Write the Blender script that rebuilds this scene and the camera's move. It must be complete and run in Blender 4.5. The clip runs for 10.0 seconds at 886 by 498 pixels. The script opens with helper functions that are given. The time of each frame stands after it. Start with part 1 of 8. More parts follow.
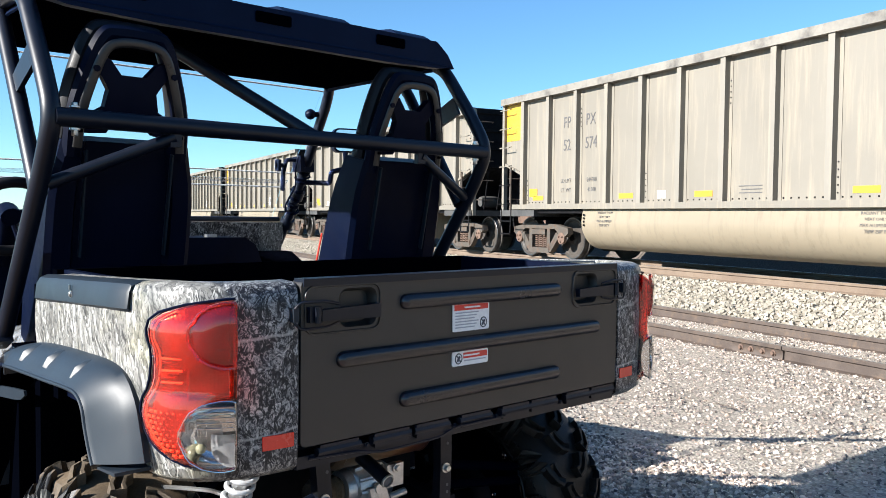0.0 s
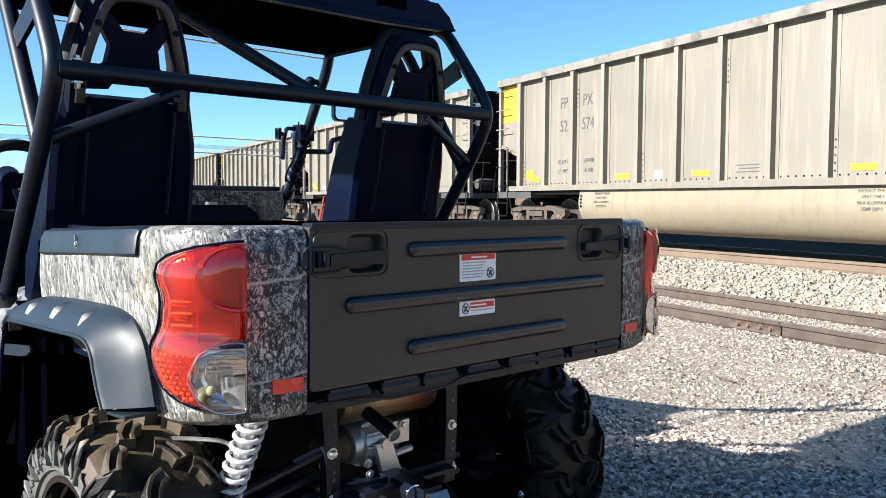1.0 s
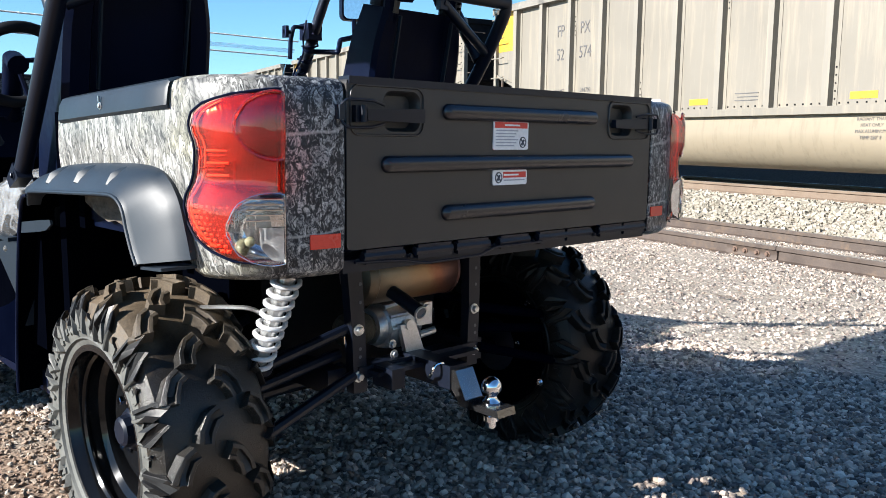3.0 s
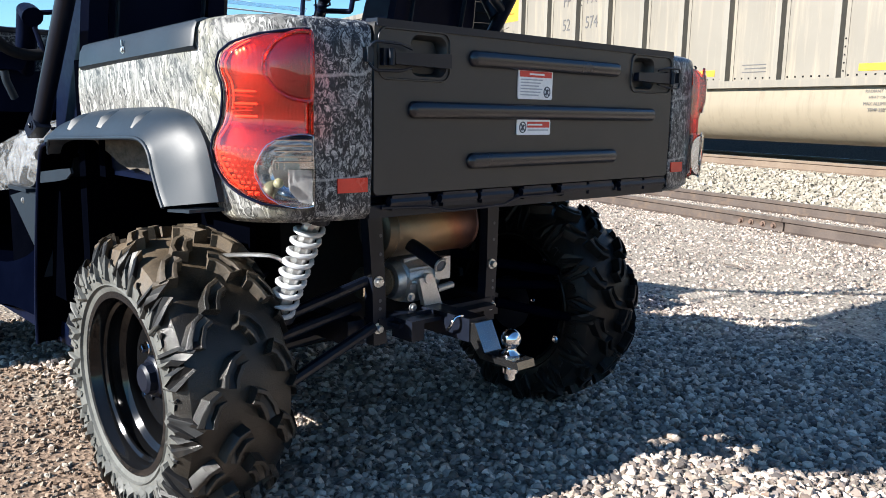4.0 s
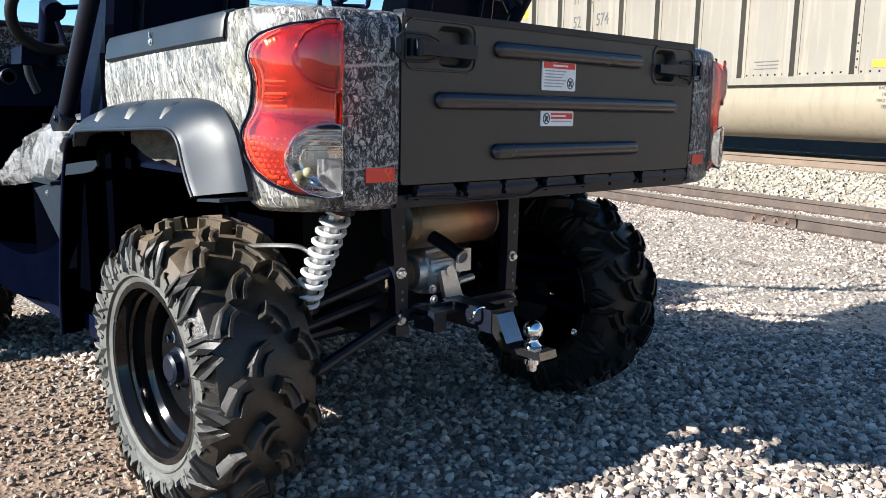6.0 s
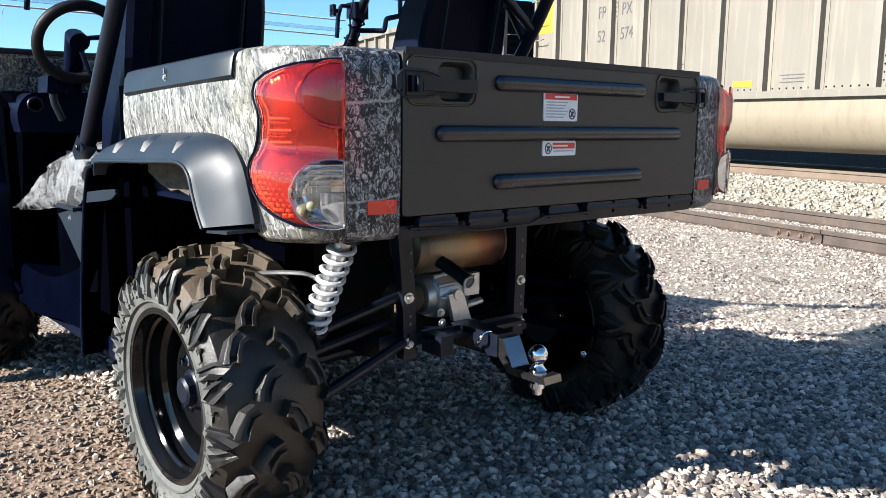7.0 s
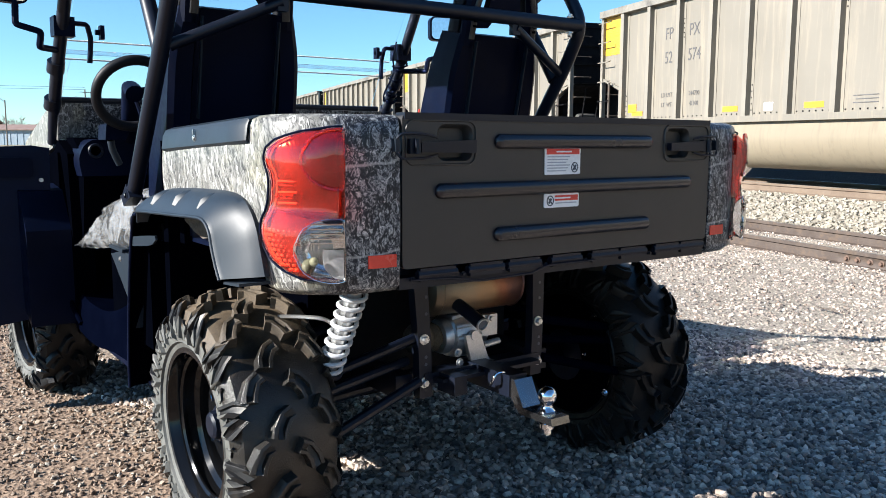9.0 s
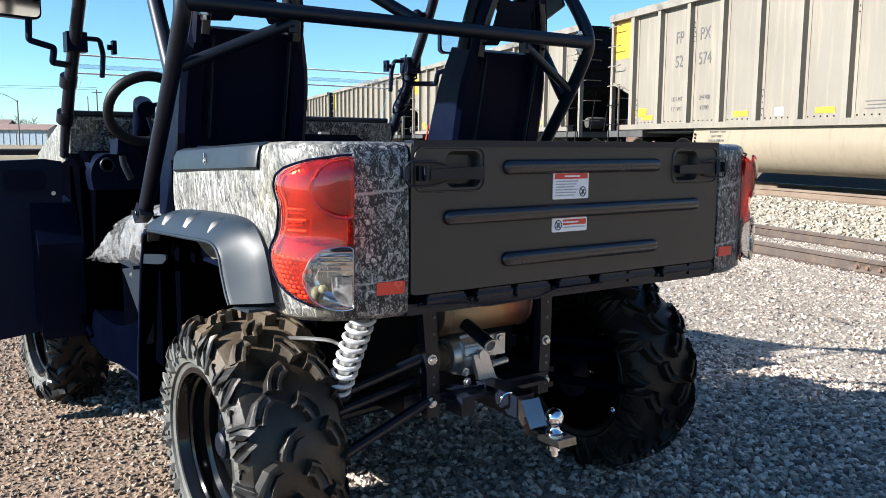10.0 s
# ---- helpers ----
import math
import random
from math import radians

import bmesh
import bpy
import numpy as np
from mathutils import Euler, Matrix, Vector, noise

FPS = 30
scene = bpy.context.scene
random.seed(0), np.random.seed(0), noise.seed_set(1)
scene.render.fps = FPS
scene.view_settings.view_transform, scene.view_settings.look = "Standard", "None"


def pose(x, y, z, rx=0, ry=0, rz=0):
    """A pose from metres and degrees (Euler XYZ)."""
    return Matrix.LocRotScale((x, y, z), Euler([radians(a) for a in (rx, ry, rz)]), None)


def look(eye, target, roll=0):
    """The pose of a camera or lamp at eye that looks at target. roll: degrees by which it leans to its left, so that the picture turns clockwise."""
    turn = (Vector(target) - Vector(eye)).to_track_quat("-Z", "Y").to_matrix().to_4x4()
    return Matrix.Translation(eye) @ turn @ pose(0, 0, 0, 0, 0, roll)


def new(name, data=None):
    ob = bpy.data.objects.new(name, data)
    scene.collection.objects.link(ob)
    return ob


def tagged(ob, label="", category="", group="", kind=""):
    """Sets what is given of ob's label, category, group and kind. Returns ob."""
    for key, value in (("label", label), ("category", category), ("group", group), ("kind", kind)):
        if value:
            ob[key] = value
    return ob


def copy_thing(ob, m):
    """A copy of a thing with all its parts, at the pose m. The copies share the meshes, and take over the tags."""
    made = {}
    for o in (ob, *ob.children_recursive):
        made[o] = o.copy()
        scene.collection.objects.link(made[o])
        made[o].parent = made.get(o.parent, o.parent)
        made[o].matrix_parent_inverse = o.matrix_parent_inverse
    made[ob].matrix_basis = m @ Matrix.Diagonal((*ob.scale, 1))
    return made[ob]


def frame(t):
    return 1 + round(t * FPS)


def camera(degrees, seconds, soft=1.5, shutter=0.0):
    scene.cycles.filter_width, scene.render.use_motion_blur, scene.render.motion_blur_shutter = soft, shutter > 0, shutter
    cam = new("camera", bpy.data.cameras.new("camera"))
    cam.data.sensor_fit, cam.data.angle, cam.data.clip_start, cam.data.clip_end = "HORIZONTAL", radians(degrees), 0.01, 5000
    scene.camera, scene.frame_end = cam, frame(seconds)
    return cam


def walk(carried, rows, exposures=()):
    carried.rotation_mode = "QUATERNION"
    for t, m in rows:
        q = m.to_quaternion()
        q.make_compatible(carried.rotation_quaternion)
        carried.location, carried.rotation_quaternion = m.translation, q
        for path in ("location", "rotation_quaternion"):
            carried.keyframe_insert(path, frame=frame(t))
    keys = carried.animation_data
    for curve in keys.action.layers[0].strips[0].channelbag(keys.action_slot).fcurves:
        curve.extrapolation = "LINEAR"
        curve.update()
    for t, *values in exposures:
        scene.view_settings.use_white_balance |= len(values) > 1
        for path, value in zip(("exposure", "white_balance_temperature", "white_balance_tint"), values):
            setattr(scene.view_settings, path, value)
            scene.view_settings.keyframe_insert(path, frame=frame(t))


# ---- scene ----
cam = camera(56.6, 10.0, soft=0.9)
PATH = [
    (0, (-1.3139, -1.2995, 1.2067), (-0.2664, -0.1451, 1.145), 0.6),
    (0.5, (-1.3217, -1.294, 1.1653), (-0.2726, -0.142, 1.0951), 0.4),
    (1, (-1.3303, -1.2839, 1.1287), (-0.2781, -0.1357, 1.0397), 0.3),
    (1.5, (-1.342, -1.2659, 1.0904), (-0.2859, -0.124, 0.9797), 0.2),
    (2, (-1.3521, -1.2433, 1.0499), (-0.2921, -0.1069, 0.9095), 0.3),
    (2.5, (-1.3646, -1.2254, 1.0093), (-0.303, -0.0959, 0.8346), 0.4),
    (4, (-1.4208, -1.1809, 0.9251), (-0.367, -0.0593, 0.6692), 1.1),
    (4.5, (-1.427, -1.1723, 0.8986), (-0.374, -0.053, 0.6318), 1.1),
    (5, (-1.4364, -1.1653, 0.8892), (-0.3826, -0.0468, 0.6224), 1.1),
    (5.5, (-1.4535, -1.163, 0.8947), (-0.4013, -0.0413, 0.6295), 1.1),
    (7, (-1.441, -1.2277, 0.95), (-0.4356, -0.0585, 0.7129), 0.7),
    (7.5, (-1.4247, -1.2847, 0.9672), (-0.4395, -0.0959, 0.7465), 0.5),
    (8, (-1.4169, -1.3291, 0.9867), (-0.4637, -0.1123, 0.7792), 0.4),
    (8.5, (-1.3982, -1.3619, 0.9961), (-0.4801, -0.1178, 0.7933), 0.3),
    (9, (-1.3825, -1.3892, 1.0312), (-0.4816, -0.1318, 0.8284), 0.2),
    (9.5, (-1.3786, -1.39, 1.0624), (-0.4832, -0.1287, 0.8596), 0.3),
    (10, (-1.3825, -1.3923, 1.0842), (-0.4957, -0.1248, 0.883), 0.4),
]
walk(cam, [(t, look(eye, target, roll)) for t, eye, target, roll in PATH], exposures=[(0.0, 1.70, 6250, 10.0)])

# ---- light ----
SUN = Vector((-1.87, 0.55, 1.0)).normalized()
world = bpy.data.worlds.new("sky")
scene.world = world
world.use_nodes = True
sky = world.node_tree.nodes.new("ShaderNodeTexSky")
sky.sky_type, sky.sun_disc = "NISHITA", False
sky.sun_elevation = math.asin(SUN.z)
sky.sun_rotation = math.atan2(SUN.x, SUN.y)
sky.air_density, sky.dust_density, sky.ozone_density = 0.9, 0.0, 3.5
tint = world.node_tree.nodes.new("ShaderNodeMix")
tint.data_type, tint.blend_type = "RGBA", "MULTIPLY"
tint.inputs[0].default_value, tint.inputs[7].default_value = 1.0, (0.77, 1.04, 1.12, 1)
world.node_tree.links.new(sky.outputs["Color"], tint.inputs[6])
world.node_tree.links.new(tint.outputs[2], world.node_tree.nodes["Background"].inputs["Color"])
world.node_tree.nodes["Background"].inputs["Strength"].default_value = 0.056
sun = new("sun", bpy.data.lights.new("sun", "SUN"))
sun.data.energy, sun.data.angle, sun.data.color = 5.0, radians(0.53), (1.0, 0.945, 0.86)
sun.matrix_world = look(SUN * 30, (0, 0, 0))


# ---- materials ----
def nodes_of(name):
    m = bpy.data.materials.new(name)
    m.use_nodes = True
    nt = m.node_tree
    return m, nt, nt.nodes["Principled BSDF"], nt.links


def tex_noise(nt, coord, scale, detail=6, rough=0.6, distortion=0.0):
    n = nt.nodes.new("ShaderNodeTexNoise")
    n.inputs["Scale"].default_value, n.inputs["Detail"].default_value = scale, detail
    n.inputs["Roughness"].default_value, n.inputs["Distortion"].default_value = rough, distortion
    nt.links.new(coord, n.inputs["Vector"])
    return n.outputs["Fac"]


def ramp(nt, fac, stops):
    r = nt.nodes.new("ShaderNodeValToRGB")
    while len(r.color_ramp.elements) < len(stops):
        r.color_ramp.elements.new(0.5)
    for e, (p, c) in zip(r.color_ramp.elements, stops):
        e.position = p
        e.color = (*c, 1) if len(c) == 3 else c
    nt.links.new(fac, r.inputs["Fac"])
    return r.outputs["Color"]


def mix(nt, fac, a, b, blend="MIX"):
    m = nt.nodes.new("ShaderNodeMix")
    m.data_type, m.blend_type = "RGBA", blend
    for slot, v in ((0, fac), (6, a), (7, b)):
        if isinstance(v, (float, int)):
            m.inputs[slot].default_value = v
        elif isinstance(v, tuple):
            m.inputs[slot].default_value = (*v, 1)
        else:
            nt.links.new(v, m.inputs[slot])
    return m.outputs[2]


def bump(nt, height, strength, distance):
    b = nt.nodes.new("ShaderNodeBump")
    b.inputs["Strength"].default_value, b.inputs["Distance"].default_value = strength, distance
    nt.links.new(height, b.inputs["Height"])
    return b.outputs["Normal"]


def obj_coord(nt, scale=(1, 1, 1)):
    c = nt.nodes.new("ShaderNodeTexCoord")
    mp = nt.nodes.new("ShaderNodeMapping")
    mp.inputs["Scale"].default_value = scale
    nt.links.new(c.outputs["Object"], mp.inputs["Vector"])
    return mp.outputs["Vector"]


def surface(name, dark, light, rough=0.5, metal=0.0, scale=6.0, fine=90.0, relief=0.15, depth=0.002, stretch=(1, 1, 1), coat=0.0, dirt=None, amount=0.5, spread=(0.35, 0.65), spec=0.5, vary=0.2):
    """A painted, cast or moulded surface: two tones, fine grain, uneven gloss, optional dirt."""
    m, nt, b, links = nodes_of(name)
    v = obj_coord(nt, stretch)
    big, small = tex_noise(nt, v, scale), tex_noise(nt, v, fine, 4)
    col = ramp(nt, big, [(spread[0], dark), (spread[1], light)])
    col = mix(nt, 0.25, col, ramp(nt, small, [(0.3, tuple(c * 0.6 for c in dark)), (0.7, tuple(min(1, c * 1.15) for c in light))]))
    if dirt:
        mask = ramp(nt, tex_noise(nt, v, scale * 2.3, 8, 0.7), [(0.62 - amount * 0.3, (0, 0, 0)), (0.78 - amount * 0.2, (1, 1, 1))])
        col = mix(nt, mask, col, dirt)
    links.new(col, b.inputs["Base Color"])
    links.new(ramp(nt, tex_noise(nt, v, scale * 3, 5), [(0.3, (rough * (1 - vary),) * 3), (0.7, (min(1, rough * (1 + vary)),) * 3)]), b.inputs["Roughness"])
    b.inputs["Metallic"].default_value = metal
    b.inputs["Coat Weight"].default_value = coat
    b.inputs["Specular IOR Level"].default_value = spec
    if relief:
        links.new(bump(nt, small, relief, depth), b.inputs["Normal"])
    return m


def camo_material():
    """Printed bark-and-grass camouflage film: pale weathered stalks with thin grey outlines, and a darker bark pattern
    with pale squiggles and twigs towards the middle.
    """
    m, nt, b, links = nodes_of("bark_camouflage_film")
    tc = nt.nodes.new("ShaderNodeTexCoord")
    wn = nt.nodes.new("ShaderNodeTexNoise")
    wn.inputs["Scale"].default_value, wn.inputs["Detail"].default_value = 26, 5
    links.new(tc.outputs["Object"], wn.inputs["Vector"])
    shift = nt.nodes.new("ShaderNodeVectorMath")
    shift.operation = "MULTIPLY_ADD"
    links.new(wn.outputs["Color"], shift.inputs[0])
    shift.inputs[1].default_value = (0.022, 0.022, 0.034)
    links.new(tc.outputs["Object"], shift.inputs[2])

    def squash(z, lean=0.0):
        turn = nt.nodes.new("ShaderNodeMapping")
        turn.inputs["Rotation"].default_value = (lean, 0, 0)
        links.new(shift.outputs[0], turn.inputs["Vector"])
        mp = nt.nodes.new("ShaderNodeMapping")
        mp.inputs["Scale"].default_value = (1, 1, z)
        links.new(turn.outputs[0], mp.inputs["Vector"])
        return mp.outputs[0]

    def contour(scale, z, width, level=0.5, lean=0.0, peak=1.0):
        """Thin wandering outlines along one level of a noise."""
        return ramp(nt, tex_noise(nt, squash(z, lean), scale, 2, 0.5), [(level - width, (0, 0, 0)), (level - width * 0.3, (peak,) * 3), (level + width * 0.3, (peak,) * 3), (level + width, (0, 0, 0))])

    def cracks(scale, z, width, lean=0.0):
        v = nt.nodes.new("ShaderNodeTexVoronoi")
        v.feature = "DISTANCE_TO_EDGE"
        v.inputs["Scale"].default_value = scale
        links.new(squash(z, lean), v.inputs["Vector"])
        return ramp(nt, v.outputs["Distance"], [(width * 0.35, (1, 1, 1)), (width, (0, 0, 0))])

    patch = ramp(nt, tex_noise(nt, tc.outputs["Object"], 13, 4), [(0.38, (0.15, 0.15, 0.15)), (0.60, (1, 1, 1))])
    pale = ramp(nt, tex_noise(nt, squash(0.36, 0.25), 80, 8, 0.68, 0.2), [(0.33, (0.070, 0.069, 0.065)), (0.44, (0.140, 0.138, 0.129)), (0.54, (0.195, 0.192, 0.179)), (0.66, (0.29, 0.286, 0.268))])
    pale = mix(nt, contour(44, 0.17, 0.020, 0.5, 0.45), pale, (0.032, 0.032, 0.032))
    pale = mix(nt, contour(74, 0.20, 0.020, 0.47, -0.5, 0.9), pale, (0.050, 0.049, 0.046))
    pale = mix(nt, mix(nt, 1.0, cracks(66, 0.20, 0.045, 0.35), patch, "MULTIPLY"), pale, (0.040, 0.040, 0.040))
    pale = mix(nt, contour(56, 0.18, 0.018, 0.42, 0.8, 0.9), pale, (0.030, 0.030, 0.029))
    pale = mix(nt, contour(50, 0.22, 0.026, 0.56, 0.3, 0.85), pale, (0.48, 0.475, 0.45))
    moss = ramp(nt, tex_noise(nt, tc.outputs["Object"], 8, 4), [(0.52, (0, 0, 0)), (0.66, (0.55, 0.55, 0.55))])
    pale = mix(nt, moss, pale, mix(nt, 1.0, pale, (1.0, 0.95, 0.66), "MULTIPLY"))
    bark = ramp(nt, tex_noise(nt, squash(0.75), 66, 9, 0.76, 1.3), [(0.43, (0.006, 0.007, 0.011)), (0.485, (0.036, 0.038, 0.048)), (0.535, (0.175, 0.178, 0.180)), (0.62, (0.46, 0.46, 0.45))])
    bark = mix(nt, contour(90, 0.7, 0.030, 0.55, 0.3, 0.5), bark, (0.40, 0.40, 0.39))
    bark = mix(nt, contour(48, 0.4, 0.034, 0.45, -0.3, 0.95), bark, (0.006, 0.007, 0.010))
    bark = mix(nt, contour(36, 0.5, 0.030, 0.58, 0.5, 0.9), bark, (0.008, 0.009, 0.013))
    wave = nt.nodes.new("ShaderNodeTexWave")
    wave.wave_type, wave.bands_direction = "BANDS", "Z"
    wave.inputs["Scale"].default_value, wave.inputs["Distortion"].default_value = 1.75, 3.2
    wave.inputs["Detail"].default_value, wave.inputs["Detail Scale"].default_value = 3, 1.6
    links.new(tc.outputs["Object"], wave.inputs["Vector"])
    bark = mix(nt, ramp(nt, wave.outputs["Fac"], [(0.9984, (0, 0, 0)), (0.9996, (0.38, 0.38, 0.38))]), bark, (0.62, 0.61, 0.58))
    sep = nt.nodes.new("ShaderNodeSeparateXYZ")
    links.new(shift.outputs[0], sep.inputs[0])
    wide = nt.nodes.new("ShaderNodeMath")
    wide.operation = "ABSOLUTE"
    links.new(sep.outputs["X"], wide.inputs[0])
    edge = nt.nodes.new("ShaderNodeMath")
    edge.operation = "MULTIPLY_ADD"
    links.new(tex_noise(nt, tc.outputs["Object"], 16, 5), edge.inputs[0])
    edge.inputs[1].default_value = 0.09
    links.new(wide.outputs[0], edge.inputs[2])
    # Darker pattern where |x| is under about 0.6, with a ragged edge.
    trunk = ramp(nt, edge.outputs[0], [(0.655, (1, 1, 1)), (0.672, (0, 0, 0))])
    links.new(mix(nt, trunk, pale, bark), b.inputs["Base Color"])
    b.inputs["Roughness"].default_value, b.inputs["Specular IOR Level"].default_value = 0.40, 0.30
    b.inputs["Coat Weight"].default_value, b.inputs["Coat Roughness"].default_value = 0.10, 0.12
    links.new(bump(nt, tex_noise(nt, tc.outputs["Object"], 220, 3), 0.06, 0.0006), b.inputs["Normal"])
    return m


def stone_material(name, tones, wet=0.0, island=True):
    m, nt, b, links = nodes_of(name)
    g = nt.nodes.new("ShaderNodeNewGeometry")
    n = len(tones)
    col = ramp(nt, g.outputs["Random Per Island"], [((i + 0.5) / n, c) for i, c in enumerate(tones)])
    v = obj_coord(nt)
    col = mix(nt, 0.5, col, ramp(nt, tex_noise(nt, v, 130, 5), [(0.3, (0.62, 0.60, 0.57)), (0.7, (1.0, 1.0, 1.0))]), "MULTIPLY")
    links.new(col, b.inputs["Base Color"])
    b.inputs["Roughness"].default_value = 0.85
    links.new(bump(nt, tex_noise(nt, v, 260, 4), 0.4, 0.002), b.inputs["Normal"])
    return m


def gravel_ground():
    """Crushed stone with reddish soil to the vehicle's driver side and grass far off."""
    m, nt, b, links = nodes_of("gravel_ground")
    v = obj_coord(nt)
    vor = nt.nodes.new("ShaderNodeTexVoronoi")
    vor.inputs["Scale"].default_value = 58
    links.new(v, vor.inputs["Vector"])
    cell = ramp(nt, vor.outputs["Color"], [(0.1, (0.145, 0.126, 0.106)), (0.45, (0.315, 0.275, 0.228)), (0.8, (0.485, 0.428, 0.362))])
    stone = mix(nt, ramp(nt, vor.outputs["Distance"], [(0.3, (0, 0, 0)), (0.75, (0.700, 0.700, 0.700))]), cell, (0.22, 0.190, 0.150))
    stone = mix(nt, 0.4, stone, ramp(nt, tex_noise(nt, v, 1.3, 5), [(0.3, (0.528, 0.496, 0.448)), (0.7, (1, 1, 1))]), "MULTIPLY")
    soil = ramp(nt, tex_noise(nt, v, 40, 9, 0.75), [(0.35, (0.095, 0.058, 0.038)), (0.62, (0.26, 0.185, 0.130))])
    sep = nt.nodes.new("ShaderNodeSeparateXYZ")
    links.new(v, sep.inputs[0])
    edge = nt.nodes.new("ShaderNodeMath")
    edge.operation = "MULTIPLY_ADD"
    links.new(tex_noise(nt, v, 2.5, 6), edge.inputs[0])
    edge.inputs[1].default_value = 1.3
    links.new(sep.outputs["X"], edge.inputs[2])
    side = ramp(nt, edge.outputs[0], [(0.0, (1, 1, 1)), (0.35, (0, 0, 0))])
    col = mix(nt, side, stone, soil)
    far = nt.nodes.new("ShaderNodeMath")
    far.operation = "MULTIPLY_ADD"
    links.new(sep.outputs["Y"], far.inputs[0])
    far.inputs[1].default_value, far.inputs[2].default_value = 0.05, -1.4
    grass = ramp(nt, tex_noise(nt, v, 0.35, 8, 0.7), [(0.35, (0.128, 0.100, 0.056)), (0.65, (0.240, 0.200, 0.120))])
    col = mix(nt, ramp(nt, far.outputs[0], [(0.0, (0, 0, 0)), (0.6, (1, 1, 1))]), col, grass)
    links.new(col, b.inputs["Base Color"])
    b.inputs["Roughness"].default_value = 0.95
    links.new(bump(nt, mix(nt, 0.4, vor.outputs["Distance"], tex_noise(nt, v, 80, 5)), 0.9, 0.012), b.inputs["Normal"])
    return m


def glassy(name, color, transmission, rough=0.03, ior=1.45, coat=0.0):
    m, nt, b, links = nodes_of(name)
    b.inputs["Base Color"].default_value = (*color, 1)
    b.inputs["Transmission Weight"].default_value = transmission
    b.inputs["Roughness"].default_value, b.inputs["IOR"].default_value = rough, ior
    b.inputs["Coat Weight"].default_value = coat
    return m


def film_material():
    """Thin clear packing film: mostly see-through, white highlights of its folds painted in as streaks, with a sharp
    gloss.
    """
    m, nt, b, links = nodes_of("crumpled_clear_film")
    fold_gleam = ramp(nt, tex_noise(nt, obj_coord(nt, (7, 5, 3)), 2.2, 3, 0.5, 1.6), [(0.44, (0, 0, 0)), (0.50, (0.6,) * 3), (0.53, (0.25,) * 3), (0.62, (0.6,) * 3)])
    thin = nt.nodes.new("ShaderNodeMath")
    thin.operation = "MULTIPLY_ADD"
    links.new(fold_gleam, thin.inputs[0])
    thin.inputs[1].default_value, thin.inputs[2].default_value = 0.34, 0.05
    links.new(thin.outputs[0], b.inputs["Alpha"])
    b.inputs["Base Color"].default_value = (0.62, 0.64, 0.66, 1)
    b.inputs["Roughness"].default_value = 0.12
    b.inputs["Coat Weight"].default_value = 1.0
    links.new(bump(nt, tex_noise(nt, obj_coord(nt, (30, 22, 12)), 2.0, 4), 0.5, 0.006), b.inputs["Normal"])
    return m


def muffler_material():
    """Stainless steel with heat tint: straw, bronze and purple-brown towards one end."""
    m, nt, b, links = nodes_of("heat_tinted_steel")
    v = obj_coord(nt)
    sep = nt.nodes.new("ShaderNodeSeparateXYZ")
    links.new(v, sep.inputs[0])
    f = nt.nodes.new("ShaderNodeMath")
    f.operation = "MULTIPLY_ADD"
    links.new(sep.outputs["X"], f.inputs[0])
    f.inputs[1].default_value, f.inputs[2].default_value = 3.0, 0.30
    g = nt.nodes.new("ShaderNodeMath")
    g.operation = "MULTIPLY_ADD"
    links.new(tex_noise(nt, v, 14, 5), g.inputs[0])
    g.inputs[1].default_value = 0.45
    links.new(f.outputs[0], g.inputs[2])
    col = ramp(nt, g.outputs[0], [(0.1, (0.13, 0.10, 0.070)), (0.4, (0.27, 0.205, 0.135)), (0.62, (0.34, 0.205, 0.105)), (0.78, (0.26, 0.105, 0.058)), (0.95, (0.12, 0.062, 0.054))])
    links.new(col, b.inputs["Base Color"])
    b.inputs["Metallic"].default_value, b.inputs["Roughness"].default_value = 0.75, 0.42
    return m


def paint_panel(name, c, streak=(0.30, 0.25, 0.18), rough=0.55):
    """Weathered car-body paint: pale tan-grey with rain streaks and rust specks."""
    m, nt, b, links = nodes_of(name)
    v = obj_coord(nt)
    col = ramp(nt, tex_noise(nt, v, 0.7, 6), [(0.3, tuple(x * 0.90 for x in c)), (0.7, tuple(x * 1.06 for x in c))])
    run = ramp(nt, tex_noise(nt, obj_coord(nt, (1, 1, 0.07)), 9, 7, 0.7), [(0.50, (0, 0, 0)), (0.72, (0.45, 0.45, 0.45))])
    col = mix(nt, run, col, streak)
    speck = ramp(nt, tex_noise(nt, v, 28, 6, 0.75), [(0.68, (0, 0, 0)), (0.74, (0.8, 0.8, 0.8))])
    col = mix(nt, speck, col, (0.17, 0.10, 0.06))
    links.new(col, b.inputs["Base Color"])
    b.inputs["Roughness"].default_value = rough
    links.new(bump(nt, tex_noise(nt, v, 1.6, 3), 0.12, 0.02), b.inputs["Normal"])
    return m


M_BLACK = surface("black_moulded_plastic", (0.0008, 0.0022, 0.0096), (0.0017, 0.0042, 0.0165), 0.45, fine=400, relief=0.12, depth=0.0006, spec=0.07)
M_GATE = surface("charcoal_textured_plastic", (0.0182, 0.0170, 0.0166), (0.0228, 0.0214, 0.0208), 0.44, fine=500, relief=0.2, depth=0.0006, spec=0.5, vary=0.06)
M_RIB = surface("smooth_rib_plastic", (0.0070, 0.0078, 0.0125), (0.0092, 0.0101, 0.0158), 0.26, fine=500, relief=0.1, depth=0.0004, spec=0.55, vary=0.06)
M_ROOF = surface("black_roof_plastic", (0.0016, 0.0060, 0.0230), (0.0028, 0.0088, 0.0300), 0.45, fine=400, relief=0.1, depth=0.0006, spec=0.06, vary=0.05)
